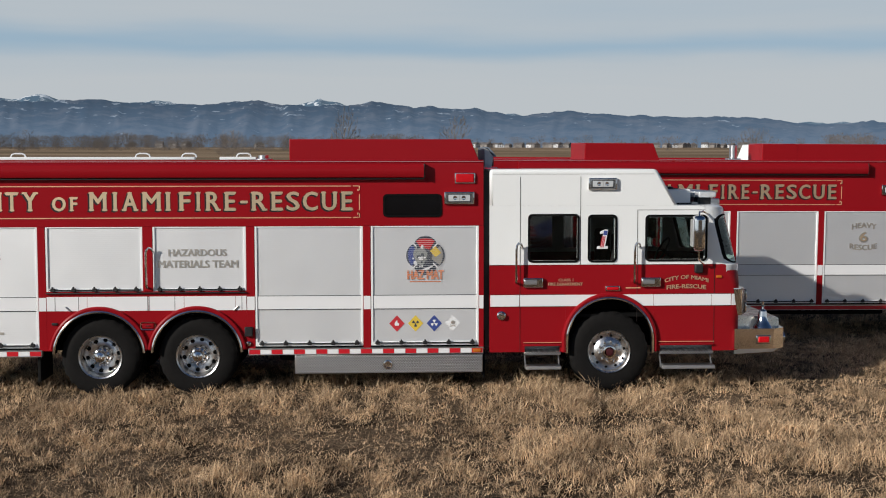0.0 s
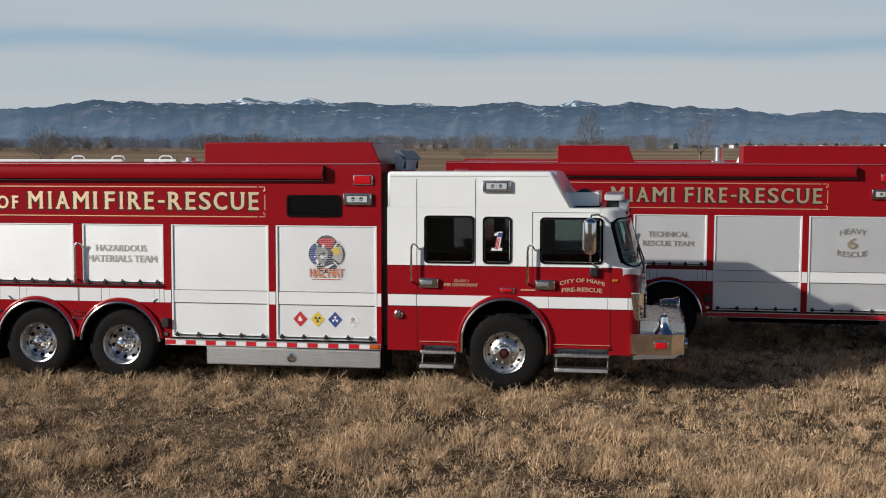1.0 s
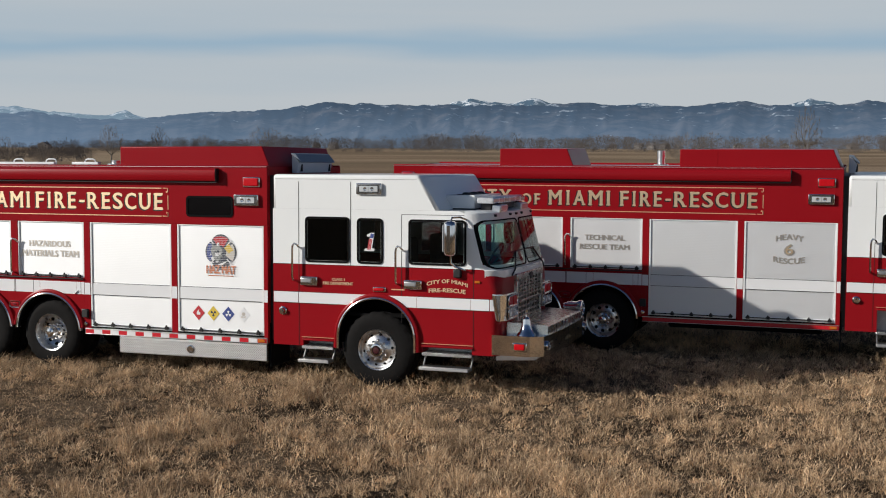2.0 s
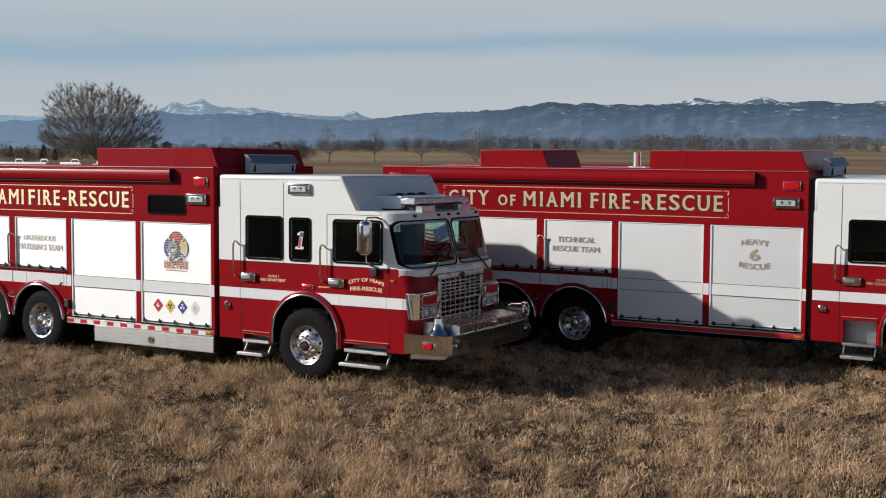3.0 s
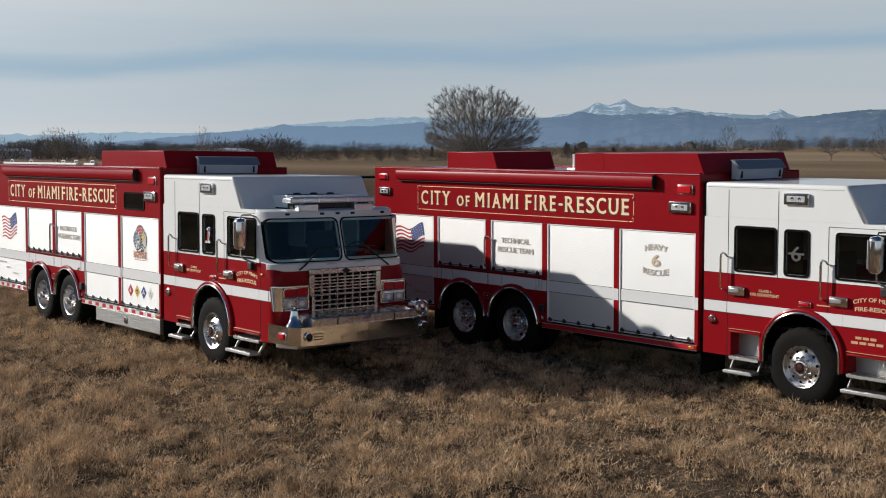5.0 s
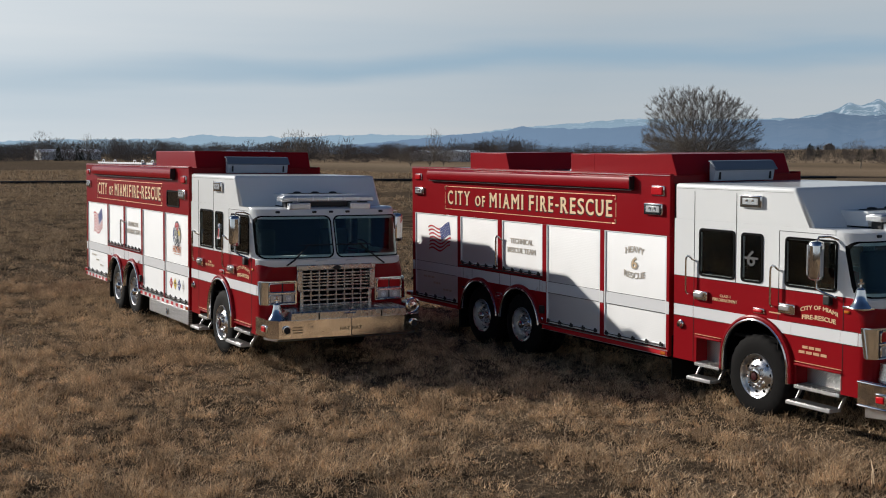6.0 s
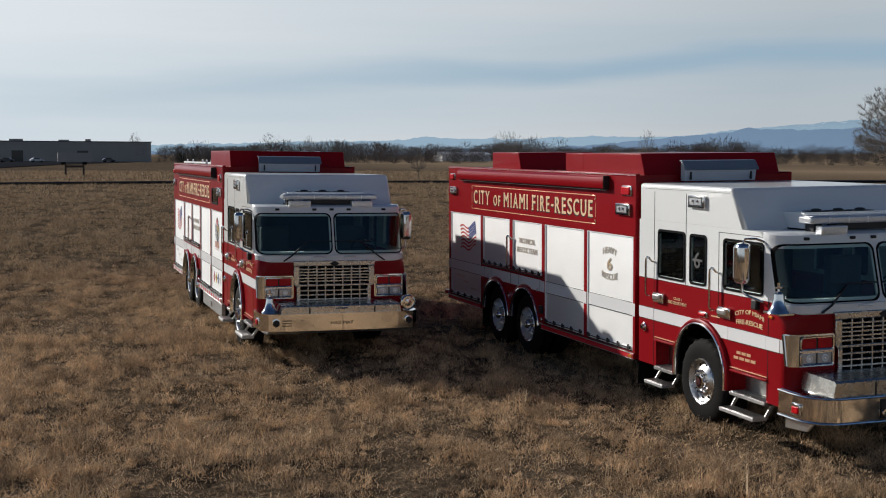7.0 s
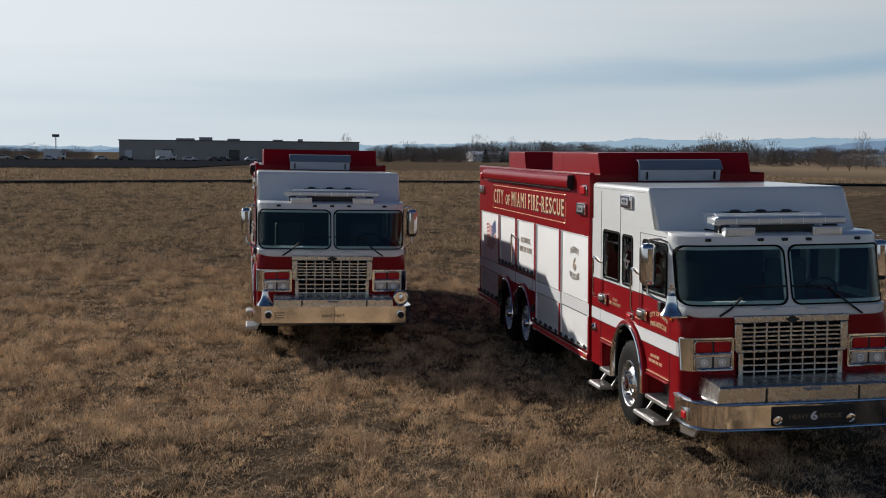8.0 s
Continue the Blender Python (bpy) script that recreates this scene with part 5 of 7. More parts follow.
        lettering("lettering", "RESCUE", GREYINK, body, -2.77, -2.285, 1.625, 1.715, y, 0.002, 0.0065, -0.032, label="grey arched lettering")

    # --- on the roof
    def coffin(x0, x1, y0, y1, z1, slope):
        return prism("roof_locker", RED, body, [(x0, 3.13), (x1, 3.13), (x1 - slope, z1), (x0, z1)], y0, y1, 0.012, "red raised roof locker")
    coffin(-4.33 if hazmat else -3.85, -1.76, 0.16, 2.38, 3.44, 0.13)
    if not hazmat:
        coffin(-4.33, -3.70, 0.157, 0.95, 3.437, 0.0)
        coffin(-7.45, -6.13, 0.16, 1.60, 3.44, 0.12)
        unit = prism("roof_unit", STRIPE, body, [(-4.31, 3.125), (-3.87, 3.125), (-3.87, 3.42), (-4.19, 3.42)], 1.05, 1.75, 0.02, "white louvred roof unit", 3)
        for k in range(4):
            box("louvre", GREYMID, unit, -4.25 + 0.018 * k, -3.90, 1.042, 1.052, 3.17 + 0.045 * k, 3.185 + 0.045 * k, 0.0)
        box("vent_base", TRIM, body, -4.82, -4.60, 0.50, 0.72, 3.128, 3.18, 0.008)
        turned("roof_vent", TRIM, body, [(0.066, 0.0), (0.066, 0.23), (0.05, 0.235), (0.0, 0.235)], 24, "z", (-4.71, 0.61, 3.178), "round aluminium roof vent")
    else:
        turned("roof_vent", TRIM, body, [(0.13, 0.0), (0.13, 0.05), (0.07, 0.06), (0.07, 0.10), (0.0, 0.105)], 24, "z", (-4.72, 0.61, 3.128), "low aluminium roof vent")
        for x0, x1 in ((-9.4, -5.60), (-5.27, -4.78)):
            rack = box("roof_rack", STRIPE, body, x0, x1, 0.22, 0.30, 3.165, 3.205, 0.008, "low white roof rack rail")
            for x in (x0 + 0.1, (x0 + x1) / 2, x1 - 0.1):
                box("rack_foot", TRIM, rack, x - 0.02, x + 0.02, 0.23, 0.29, 3.125, 3.168, 0.004)
            for x in [v for v in (-9.0, -7.95, -6.30, -5.68, -4.95) if x0 < v < x1]:
                tube("rack_loop", STRIPE, rack, [(x - 0.10, 0.26, 3.20), (x - 0.085, 0.26, 3.235), (x - 0.05, 0.26, 3.25), (x + 0.05, 0.26, 3.25), (x + 0.085, 0.26, 3.235), (x + 0.10, 0.26, 3.20)], 0.011, 6)

    # --- cab
    cab = new("cab", None)
    cab.parent = t
    wells = ((-1.16, -0.68, 0.52, 0.90), (0.70, 1.42, 0.52, 0.80)) if not hazmat else ((-1.16, -0.68, 0.52, 0.63), (0.70, 1.42, 0.52, 0.63))
    arch_hole = (-0.60, 0.60, 0.52, 1.302)
    cab_skin("cab_lower", cab, RED, [0.55, 0.9, 1.2, 1.45, 1.60, 1.66, 1.738], [arch_hole, *[(a, b, c + 0.03, d) for a, b, c, d in wells], (0.64, 1.92, 0.93, 1.58, True)], False, "glossy red lower cab")
    holes = [(-1.09, -0.45, 1.80, 2.40), (-0.27, 0.06, 1.80, 2.39), (0.51, 1.29, 1.81, 2.38), (0.038, 1.22, 1.80, 2.36, True), (1.34, 2.522, 1.80, 2.36, True)]
    cab_skin("cab_upper", cab, WHITE, [1.738, 1.78, 2.0, 2.2, 2.42, 2.46, 2.51, 2.54], holes, True, "white upper cab", True)
    bm = bmesh.new()
    add_prism(bm, [(-1.64, 2.541), (0.93, 2.541), (0.63, 3.035), (-1.64, 3.035)], 0.02, WIDE - 0.02)
    for f in bmesh.ops.bevel(bm, geom=[e for e in bm.edges if max(v.co.z for v in e.verts) > 2.8], offset=0.045, segments=4, affect="EDGES", profile=0.5)["faces"]:
        f.smooth = True
    part("raised_roof", bm, WHITE, cab, "raised white cab roof with a sloping front")
    box("roof_seam", GREYMID, cab, -1.60, 0.60, 0.017, 0.021, 2.965, 2.970, 0.0)
    # arch panel pieces that fill the corners of the wheel opening
    for s in (-1, 1):
        pts = [(s * 0.60, 1.302), (0.0, 1.302)] + [(s * 0.60 * math.cos(radians(a)), 0.70 + 0.60 * math.sin(radians(a))) for a in range(88, 3, -4)]
        prism("arch_corner", RED, cab, pts if s > 0 else pts[::-1], 0.0205, 0.045)
    arch_ring(cab, "arch_flare", RED, 0.0, 0.70, 0.605, 0.655, -0.03, 0.06, 0, 180, 0.55)
    arch_ring(cab, "arch_trim", CHROME, 0.0, 0.70, 0.568, 0.61, -0.045, 0.07, 0, 180, 0.54, "polished wheel-arch trim")
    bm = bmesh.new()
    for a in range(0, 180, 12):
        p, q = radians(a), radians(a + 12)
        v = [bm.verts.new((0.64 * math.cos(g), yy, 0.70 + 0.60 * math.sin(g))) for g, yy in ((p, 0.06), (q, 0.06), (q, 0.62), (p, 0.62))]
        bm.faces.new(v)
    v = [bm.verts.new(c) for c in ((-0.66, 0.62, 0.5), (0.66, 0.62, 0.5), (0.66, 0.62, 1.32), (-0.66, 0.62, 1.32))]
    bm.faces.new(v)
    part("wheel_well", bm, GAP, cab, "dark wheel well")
    # white band
    for x0, x1 in ((-1.63, -1.235), (-1.225, -0.60), (0.605, 1.40), (1.405, 1.67)):
        box("reflective_band", STRIPE, cab, x0, x1, 0.014, 0.019, 1.175, 1.33, 0.0, "white reflective band")
    for s in (-1, 1):
        rim = [(s * 0.63 * math.cos(a), 0.70 + 0.63 * math.sin(a)) for a in np.linspace(math.asin(0.475 / 0.63), math.asin(0.63 / 0.63), 12)]
        pts = [(s * 0.60, 1.175), *rim, (s * 0.60, 1.33)]
        prism("reflective_band", STRIPE, cab, pts, 0.014, 0.019)
    for z in (1.168, 1.335):
      for xa, xb in ((-1.63, -0.62), (0.62, 1.67)):
        box("band_line", SHADE, cab, xa, xb, 0.0155, 0.0195, z - 0.002, z + 0.003, 0.0)
    bm = bmesh.new()
    rows = []
    for z in (1.175, 1.33):
        rows.append([bm.verts.new((nose(yy, z) + (0.004 if yy > 0.2 else 0.0), yy - 0.004, z)) for yy in [0.02 + 0.12 * (1 - math.cos(radians(a))) for a in range(0, 51, 5)]])
    for i in range(len(rows[0]) - 1):
        bm.faces.new((rows[0][i], rows[0][i + 1], rows[1][i + 1], rows[1][i]))
    part("reflective_band", bm, STRIPE, cab)
    # door seams
    for x, z0, z1 in ((-1.225, 0.56, 2.93), (-0.405, 1.74, 2.93), (0.375, 0.95, 2.48), (1.44, 0.60, 1.74)):
        box("door_seam", SHADE, cab, x - 0.003, x + 0.003, 0.0165, 0.0205, z0, z1, 0.0)
    box("door_seam", SHADE, cab, 0.375, 1.30, 0.0165, 0.0205, 2.477, 2.483, 0.0)
    box("waist_line", SHADE, cab, -1.63, 1.45, 0.0165, 0.0205, 1.735, 1.741, 0.0)
    for x0, x1, z in ((-1.18, -0.66, wells[0][3] + 0.012), (0.68, 1.44, wells[1][3] + 0.012)):
        box("well_lip", RED, cab, x0, x1, -0.012, 0.02, z - 0.0105, z + 0.0105, 0.006)
        box("well_line", GOLDLINE, cab, x0, x1, 0.0, 0.019, z + 0.035, z + 0.041, 0.0)
    for x0, x1, z0, z1 in wells:
        box("well_back", PLATE, cab, x0, x1, 0.22, 0.24, z0 + 0.02, z1 + 0.01, 0.0, "tread-plate step well")
        box("well_side", RED, cab, x0 - 0.012, x0, 0.03, 0.24, z0 + 0.02, z1 + 0.01, 0.0)
        box("well_side", PLATE, cab, x1, x1 + 0.012, 0.03, 0.24, z0 + 0.02, z1 + 0.01, 0.0)
        box("well_top", GAP, cab, x0, x1, 0.03, 0.24, z1 + 0.005, z1 + 0.015, 0.0)
        plate = box("well_tread", PLATE, cab, x0 - 0.01, x1 + 0.01, -0.01, 0.24, z0 - 0.01, z0 + 0.035, 0.006, "tread-plate step")
        n = int((x1 - x0) / 0.075)
        first = None
        for k in range(n):
            if first is None:
                bm = bmesh.new()
                add_box(bm, -0.008, 0.008, 0.0, 0.2, 0.0, 0.014, 0.003, 1)
                first = o = part("grip_ridge", bm, TRIM, plate)
            else:
                o = first.copy()
                scene.collection.objects.link(o)
            o.location = (x0 + 0.04 + k * (x1 - x0 - 0.08) / (n - 1), 0, z0 + 0.034)
    step(cab, -1.16, -0.68, 0.335, 0.16, 0.19)
    step(cab, 0.70, 1.42, 0.330, 0.16, 0.19)
    # windows
    for a in ((-1.12, -0.42, 1.77, 2.43), (-0.305, 0.095, 1.77, 2.42), (0.48, 1.335, 1.78, 2.415)):
        side_pane("side_window", cab, *a, glass=PRIVACY)
        side_pane("side_window", cab, *a, y=WIDE - 0.02, glass=PRIVACY if a[0] < 0.4 else WINDSHIELD, out=-1)
    windshield_half(cab, 0.036, 1.265, 1.745, 2.415)
    windshield_half(cab, 1.30, 2.524, 1.745, 2.415)
    if hazmat:
        one = [(-0.185, 1.955), (-0.035, 1.955), (-0.030, 1.99), (-0.070, 1.995), (-0.030, 2.215), (-0.085, 2.215), (-0.145, 2.185), (-0.138, 2.155), (-0.098, 2.165), (-0.128, 1.995), (-0.180, 1.99)]
        prism("window_figure", STRIPE, cab, one, 0.002, 0.004, label="white and red figure one on the window")
        for k in range(3):
            lean = 0.018 * (k - 1)
            prism("figure_stripe", REDINK, cab, [(-0.122 + lean, 1.975), (-0.110 + lean, 1.975), (-0.083 + lean, 2.125), (-0.095 + lean, 2.125)], 0.0, 0.0015)
        prism("figure_stripe", BLUEINK, cab, [(-0.100, 2.14), (-0.048, 2.14), (-0.038, 2.20), (-0.085, 2.205)], 0.0, 0.0015)
    else:
        lettering("window_figure", "6", ETCHED, cab, -0.175, -0.035, 1.99, 2.19, 0.004, 0.002, 0.006, label="silver figure on the window")
        box("figure_bar", ETCHED, cab, -0.23, 0.02, 0.003, 0.005, 2.075, 2.105, 0.0)
    # inside
    box("cab_floor", GAP, cab, -1.60, 1.72, 0.06, WIDE - 0.06, 1.02, 1.06, 0.0)
    box("rear_bulkhead", SEATING, cab, -1.62, -1.58, 0.06, WIDE - 0.06, 0.60, 2.52, 0.0)
    box("engine_cover", SEATING, cab, -0.9, 1.2, 0.95, 1.61, 1.05, 1.65, 0.06, "grey engine cover", 3)
    prism("dashboard", SEATING, cab, [(1.28, 1.62), (1.38, 1.75), (1.66, 1.745), (1.66, 1.2), (1.45, 1.2)], 0.08, WIDE - 0.08, 0.02, "dark dashboard")
    for yy in (0.35, 1.71):
        seat = box("seat", SEATING, cab, 0.30, 0.80, yy, yy + 0.52, 1.40, 1.52, 0.04, "dark upholstered cab seat", 3)
        box("backrest", SEATING, seat, 0.16, 0.32, yy, yy + 0.52, 1.48, 2.12, 0.05, "", 3)
        box("pedestal", BLACK, seat, 0.38, 0.72, yy + 0.1, yy + 0.42, 1.05, 1.40, 0.01)
    bm = bmesh.new()
    ring = [(1.16 + 0.10 * math.sin(a), 1.97 + 0.21 * math.cos(a), 1.80 + 0.18 * math.sin(a)) for a in np.linspace(0, 2 * math.pi, 25)]
    add_tube(bm, ring, 0.015, 6)
    wheel_ob = part("steering_wheel", bm, BLACK, cab, "black steering wheel", smooth=True)
    tube("column", BLACK, wheel_ob, [(1.17, 1.97, 1.80), (1.40, 1.97, 1.62)], 0.03, 8)
    tube("spoke", BLACK, wheel_ob, [(1.16, 1.77, 1.80), (1.16, 2.17, 1.80)], 0.012, 6)
    # handles, caps, lettering
    for x in (-1.05, 0.557):
        h = box("door_handle", CHROME, cab, x - 0.135, x + 0.135, -0.03, 0.022, 1.435, 1.565, 0.014, "chrome paddle door handle", 3)
        box("grip", TRIM, h, x - 0.12, x + 0.05, -0.045, -0.028, 1.475, 1.54, 0.008)
    grab_rail(cab, -1.285, 1.50, 2.04)
    grab_rail(cab, 0.322, 1.50, 2.04)
    turned("fuel_cap", CHROME, cab, [(0.062, 0.02), (0.062, 0.005), (0.045, -0.004), (0.038, -0.03), (0.0, -0.032)], 24, "y", (-1.48, 0, 1.05), "round chrome filler cap")
    lamp_box(cab, -0.305, 0.085, 2.755, 2.915, 0.02)
    warning_light(cab, -0.06, 0.14, 1.375, 1.45, 0.02)
    box("side_marker", AMBER, cab, 1.46, 1.54, 0.0, 0.02, 1.55, 1.585, 0.008, "amber side marker")
    box("door_badge", GOLDLINE, cab, 0.22, 0.42, 0.014, 0.019, 1.412, 1.428, 0.0)
    lettering("lettering", "CITY OF MIAMI", GOLD, cab, 0.755, 1.355, 1.488, 1.540, 0.018, 0.002, 0.003, 0.050, "gold arched lettering")
    lettering("lettering", "FIRE-RESCUE", GOLD, cab, 0.785, 1.325, 1.395, 1.450, 0.018, 0.002, 0.004, 0.016, "gold lettering")
    lettering("lettering", "CLASS 1", GOLD, cab, -0.70, -0.50, 1.515, 1.55, 0.018, 0.002, 0.0015, 0.0, "small gold lettering")
    lettering("lettering", "FIRE DEPARTMENT", GOLD, cab, -0.84, -0.37, 1.455, 1.495, 0.018, 0.002, 0.0015, 0.0, "small gold lettering")
    if not hazmat:
        for k, (a, b) in enumerate(((0.80, 1.12), (0.74, 1.22))):
            n = 3 + k
            for j in range(n):
                w = (b - a) / n
                box("dedication_bar", GOLDLINE, cab, a + j * w, a + (j + 0.8) * w, 0.015, 0.019, 1.03 - 0.065 * k, 1.065 - 0.065 * k, 0.0, "small gold writing")
    # mirrors
    for side in (0, 1):
        y0 = -0.16 if not side else WIDE + 0.16
        s = 1 if not side else -1
        m = box("mirror", CHROME, cab, 1.08, 1.25, min(y0 - s * 0.09, y0 + s * 0.09), max(y0 - s * 0.09, y0 + s * 0.09), 1.93, 2.41, 0.06, "tall chrome mirror head", 4)
        box("glass", LENS, m, 1.072, 1.084, y0 - 0.07, y0 + 0.07, 1.99, 2.36, 0.004)
        tube("arm", CHROME, m, [(1.17, y0, 2.40), (1.18, y0 + s * 0.02, 2.455), (1.26, y0 + s * 0.12, 2.46), (1.34, y0 + s * 0.20, 2.42)], 0.014, 8)
        tube("arm", CHROME, m, [(1.17, y0, 1.95), (1.17, y0, 1.83), (1.22, y0 + s * 0.06, 1.78), (1.32, y0 + s * 0.19, 1.72)], 0.014, 8)
        box("mount", BLACK, m, 1.16, 1.27, min(y0 + s * 0.12, y0 + s * 0.2), max(y0 + s * 0.12, y0 + s * 0.2), 1.62, 1.74, 0.015)

    # --- roof of the cab
    ac = prism("roof_unit", UNITGREY, cab, [(-1.66, 3.05), (-1.56, 3.05), (-1.53, 3.20), (-1.60, 3.30), (-1.66, 3.325)], 0.67, 1.83, 0.012, "grey roof air-conditioner housing", 3)
    prism("hood", ROOFGREY, ac, [(-1.66, 3.325), (-1.61, 3.318), (-1.505, 3.20), (-1.49, 3.215), (-1.59, 3.335), (-1.66, 3.345)], 0.65, 1.85, 0.004)
    for yy in (0.76, 1.74):
        box("bracket", BLACK, ac, -1.555, -1.52, yy - 0.012, yy + 0.012, 3.07, 3.18, 0.004)
    shelf = prism("roof_shelf", WHITE, cab, [(0.84, 2.535), (1.25, 2.535), (1.25, 2.735), (1.24, 2.745), (0.795, 2.745)], 0.63, 1.93, 0.008, "white shelf jutting from the raised roof", 2)
    box("shelf_joint", GASKET, shelf, 0.92, 1.256, 0.622, 1.938, 2.538, 2.556, 0.0, "dark joint along the foot of the shelf")
    lz = 2.632
    bar = box("light_bar", LENS, cab, 1.33, 1.58, 0.48, 2.08, lz, lz + 0.085, 0.022, "clear-domed emergency light bar", 3)
    box("bar_top", TRIM, bar, 1.35, 1.55, 0.53, 2.03, lz + 0.078, lz + 0.094, 0.008)
    box("bar_base", BLACK, bar, 1.36, 1.54, 0.86, 1.70, lz - 0.075, lz + 0.004, 0.008)
    for yy in (0.62, 1.94):
        box("bar_foot", BLACK, bar, 1.36, 1.52, yy - 0.06, yy + 0.06, 2.535, lz + 0.005, 0.008)
    for k in range(5):
        box("divider", TRIM, bar, 1.326, 1.584, 0.73 + 0.27 * k, 0.742 + 0.27 * k, lz + 0.004, lz + 0.080, 0.003)
    for yy in (0.96, 1.28, 1.60):
        box("antenna_plate", BLACK, shelf, 0.92, 1.12, yy - 0.13, yy + 0.13, 2.746, 2.754, 0.003)
        turned("antenna_mount", BLACK, cab, [(0.065, 0.0), (0.06, 0.018), (0.03, 0.026), (0.0, 0.028)], 20, "z", (1.02, yy, 2.754), "low dark antenna dome")
    for yy in (0.58, 1.63):
        spot = box("brow_light", TRIM, cab, 1.52, 1.65, yy, yy + 0.36, 2.505, 2.615, 0.012, "brow floodlight in an aluminium case")
        box("lens", LENS, spot, 1.648, 1.658, yy + 0.025, yy + 0.335, 2.525, 2.595, 0.004)
    for yy in (0.38, 0.99, 1.28, 1.57, 2.18):
        xx = nose(yy, 2.475)
        box("clearance_lamp", BLACK, cab, xx - 0.02, xx + 0.022, yy - 0.035, yy + 0.035, 2.455, 2.49, 0.01, "small dark clearance lamp")

    # --- front: cowl, grille, headlamps
    bm = bmesh.new()
    ys = [0.02 + R_CORNER * (1 - math.cos(radians(a))) for a in range(10, 91, 10)]
    ys += [0.45, 0.62, 0.80, 1.0, 1.14, MID] + [2 * MID - v for v in (1.14, 1.0, 0.80, 0.62, 0.45)] + [2 * MID - v for v in ys[::-1]]
    rows = [[bm.verts.new((nose(v, 1.70) + off, v + (-0.004 if v < MID else 0.004) * (1 if abs(v - MID) > 1.0 else 0), z)) for v in ys] for z, off in ((1.618, 0.006), (1.632, 0.022), (1.728, 0.018), (1.742, -0.02))]
    for a, b in zip(rows, rows[1:]):
        for i in range(len(ys) - 1):
            bm.faces.new((a[i], a[i + 1], b[i + 1], b[i]))
    part("cowl", bm, WHITE, cab, "white cowl below the windshield", smooth=True)
    for yy, s in ((0.86, 1), (1.72, -1)):
        w = tube("wiper", BLACK, cab, [(1.87, yy - s * 0.42, 1.64), (1.88, yy - s * 0.30, 1.72), (1.80, yy - s * 0.02, 1.95)], 0.013, 6, "black windshield wiper")
        tube("blade", BLACK, w, [(1.77, yy - s * 0.22, 1.945), (1.81, yy + s * 0.05, 1.955), (1.80, yy + s * 0.40, 1.955)], 0.011, 6)
    for yy in (1.02, 1.54):
        tube("wash_handle", TRIM, cab, [(1.89, yy - 0.10, 1.70), (1.92, yy - 0.05, 1.715), (1.92, yy + 0.05, 1.715), (1.89, yy + 0.10, 1.70)], 0.009, 6)
    gy0, gy1, gx = 0.625, 1.935, 1.885
    grille = box("grille", GAP, cab, 1.78, gx - 0.075, gy0 + 0.02, gy1 - 0.02, 0.93, 1.58, 0.0, "black grille backing")
    box("grille_frame", BRIGHT, grille, 1.82, gx + 0.024, gy0 - 0.03, gy1 + 0.03, 1.555, 1.645, 0.014, "polished steel grille surround")
    box("grille_frame", BRIGHT, grille, 1.82, gx + 0.02, gy0 - 0.02, gy0 + 0.07, 1.245, 1.5545, 0.008)
    box("grille_frame", BRIGHT, grille, 1.82, gx + 0.02, gy1 - 0.07, gy1 + 0.02, 1.245, 1.5545, 0.008)
    box("grille_frame", BRIGHT, grille, 1.82, gx + 0.022, gy0, gy1, 1.225, 1.26, 0.008)
    box("grille_frame", BRIGHT, grille, 1.82, gx + 0.01, gy0 + 0.03, gy0 + 0.09, 0.93, 1.225, 0.008)
    box("grille_frame", BRIGHT, grille, 1.82, gx + 0.01, gy1 - 0.09, gy1 - 0.03, 0.93, 1.225, 0.008)
    box("grille_frame", BRIGHT, grille, 1.82, gx + 0.01, gy0 + 0.03, gy1 - 0.03, 0.90, 0.94, 0.008)
    span = gy1 - gy0 - 0.15
    for k in range(1, 8):
        yy = gy0 + 0.075 + span * k / 8
        box("grille_bar", BRIGHT, grille, gx - 0.045, gx + 0.002, yy - 0.0105, yy + 0.0105, 0.94, 1.56, 0.004)
    for k in range(1, 6):
        z = 1.26 + 0.295 * k / 6
        box("grille_bar", BRIGHT, grille, gx - 0.045, gx + 0.005, gy0 + 0.07, gy1 - 0.07, z - 0.0115, z + 0.0115, 0.004)
    for k in range(1, 4):
        z = 0.94 + 0.285 * k / 4
        box("grille_bar", BRIGHT, grille, gx - 0.045, gx + 0.005, gy0 + 0.07, gy1 - 0.07, z - 0.0115, z + 0.0115, 0.004)
    bm = bmesh.new()
    v = [bm.verts.new((gx + 0.024, MID + a, 1.595 + b)) for a, b in ((-0.085, 0), (0, -0.045), (0.085, 0), (0, 0.045))]
    f = bm.faces.new(v)
    ex = bmesh.ops.extrude_face_region(bm, geom=[f])
    bmesh.ops.translate(bm, verts=[g for g in ex["geom"] if isinstance(g, bmesh.types.BMVert)], vec=(0.012, 0, 0))
    part("emblem", bm, BLACK, grille, "dark diamond-shaped emblem")
    for s in (0, 1):
        def yy(v):
            return v if not s else WIDE - v
        bm = bmesh.new()
        plan = [(1.70, 0.014), (1.765, 0.004), (1.825, 0.030), (1.872, 0.075), (1.898, 0.14), (1.905, 0.60), (1.76, 0.60), (1.74, 0.2), (1.70, 0.03)]
        lo = [bm.verts.new((x if k not in (0, 1, 8) else x + 0.07, yy(v), 1.035)) for k, (x, v) in enumerate(plan)]
        hi = [bm.verts.new((x, yy(v), 1.405)) for x, v in plan]
        bm.faces.new(lo)
        bm.faces.new(hi[::-1])
        for i in range(len(plan)):
            k = (i + 1) % len(plan)
            bm.faces.new((lo[i], lo[k], hi[k], hi[i]))
        bmesh.ops.recalc_face_normals(bm, faces=bm.faces)
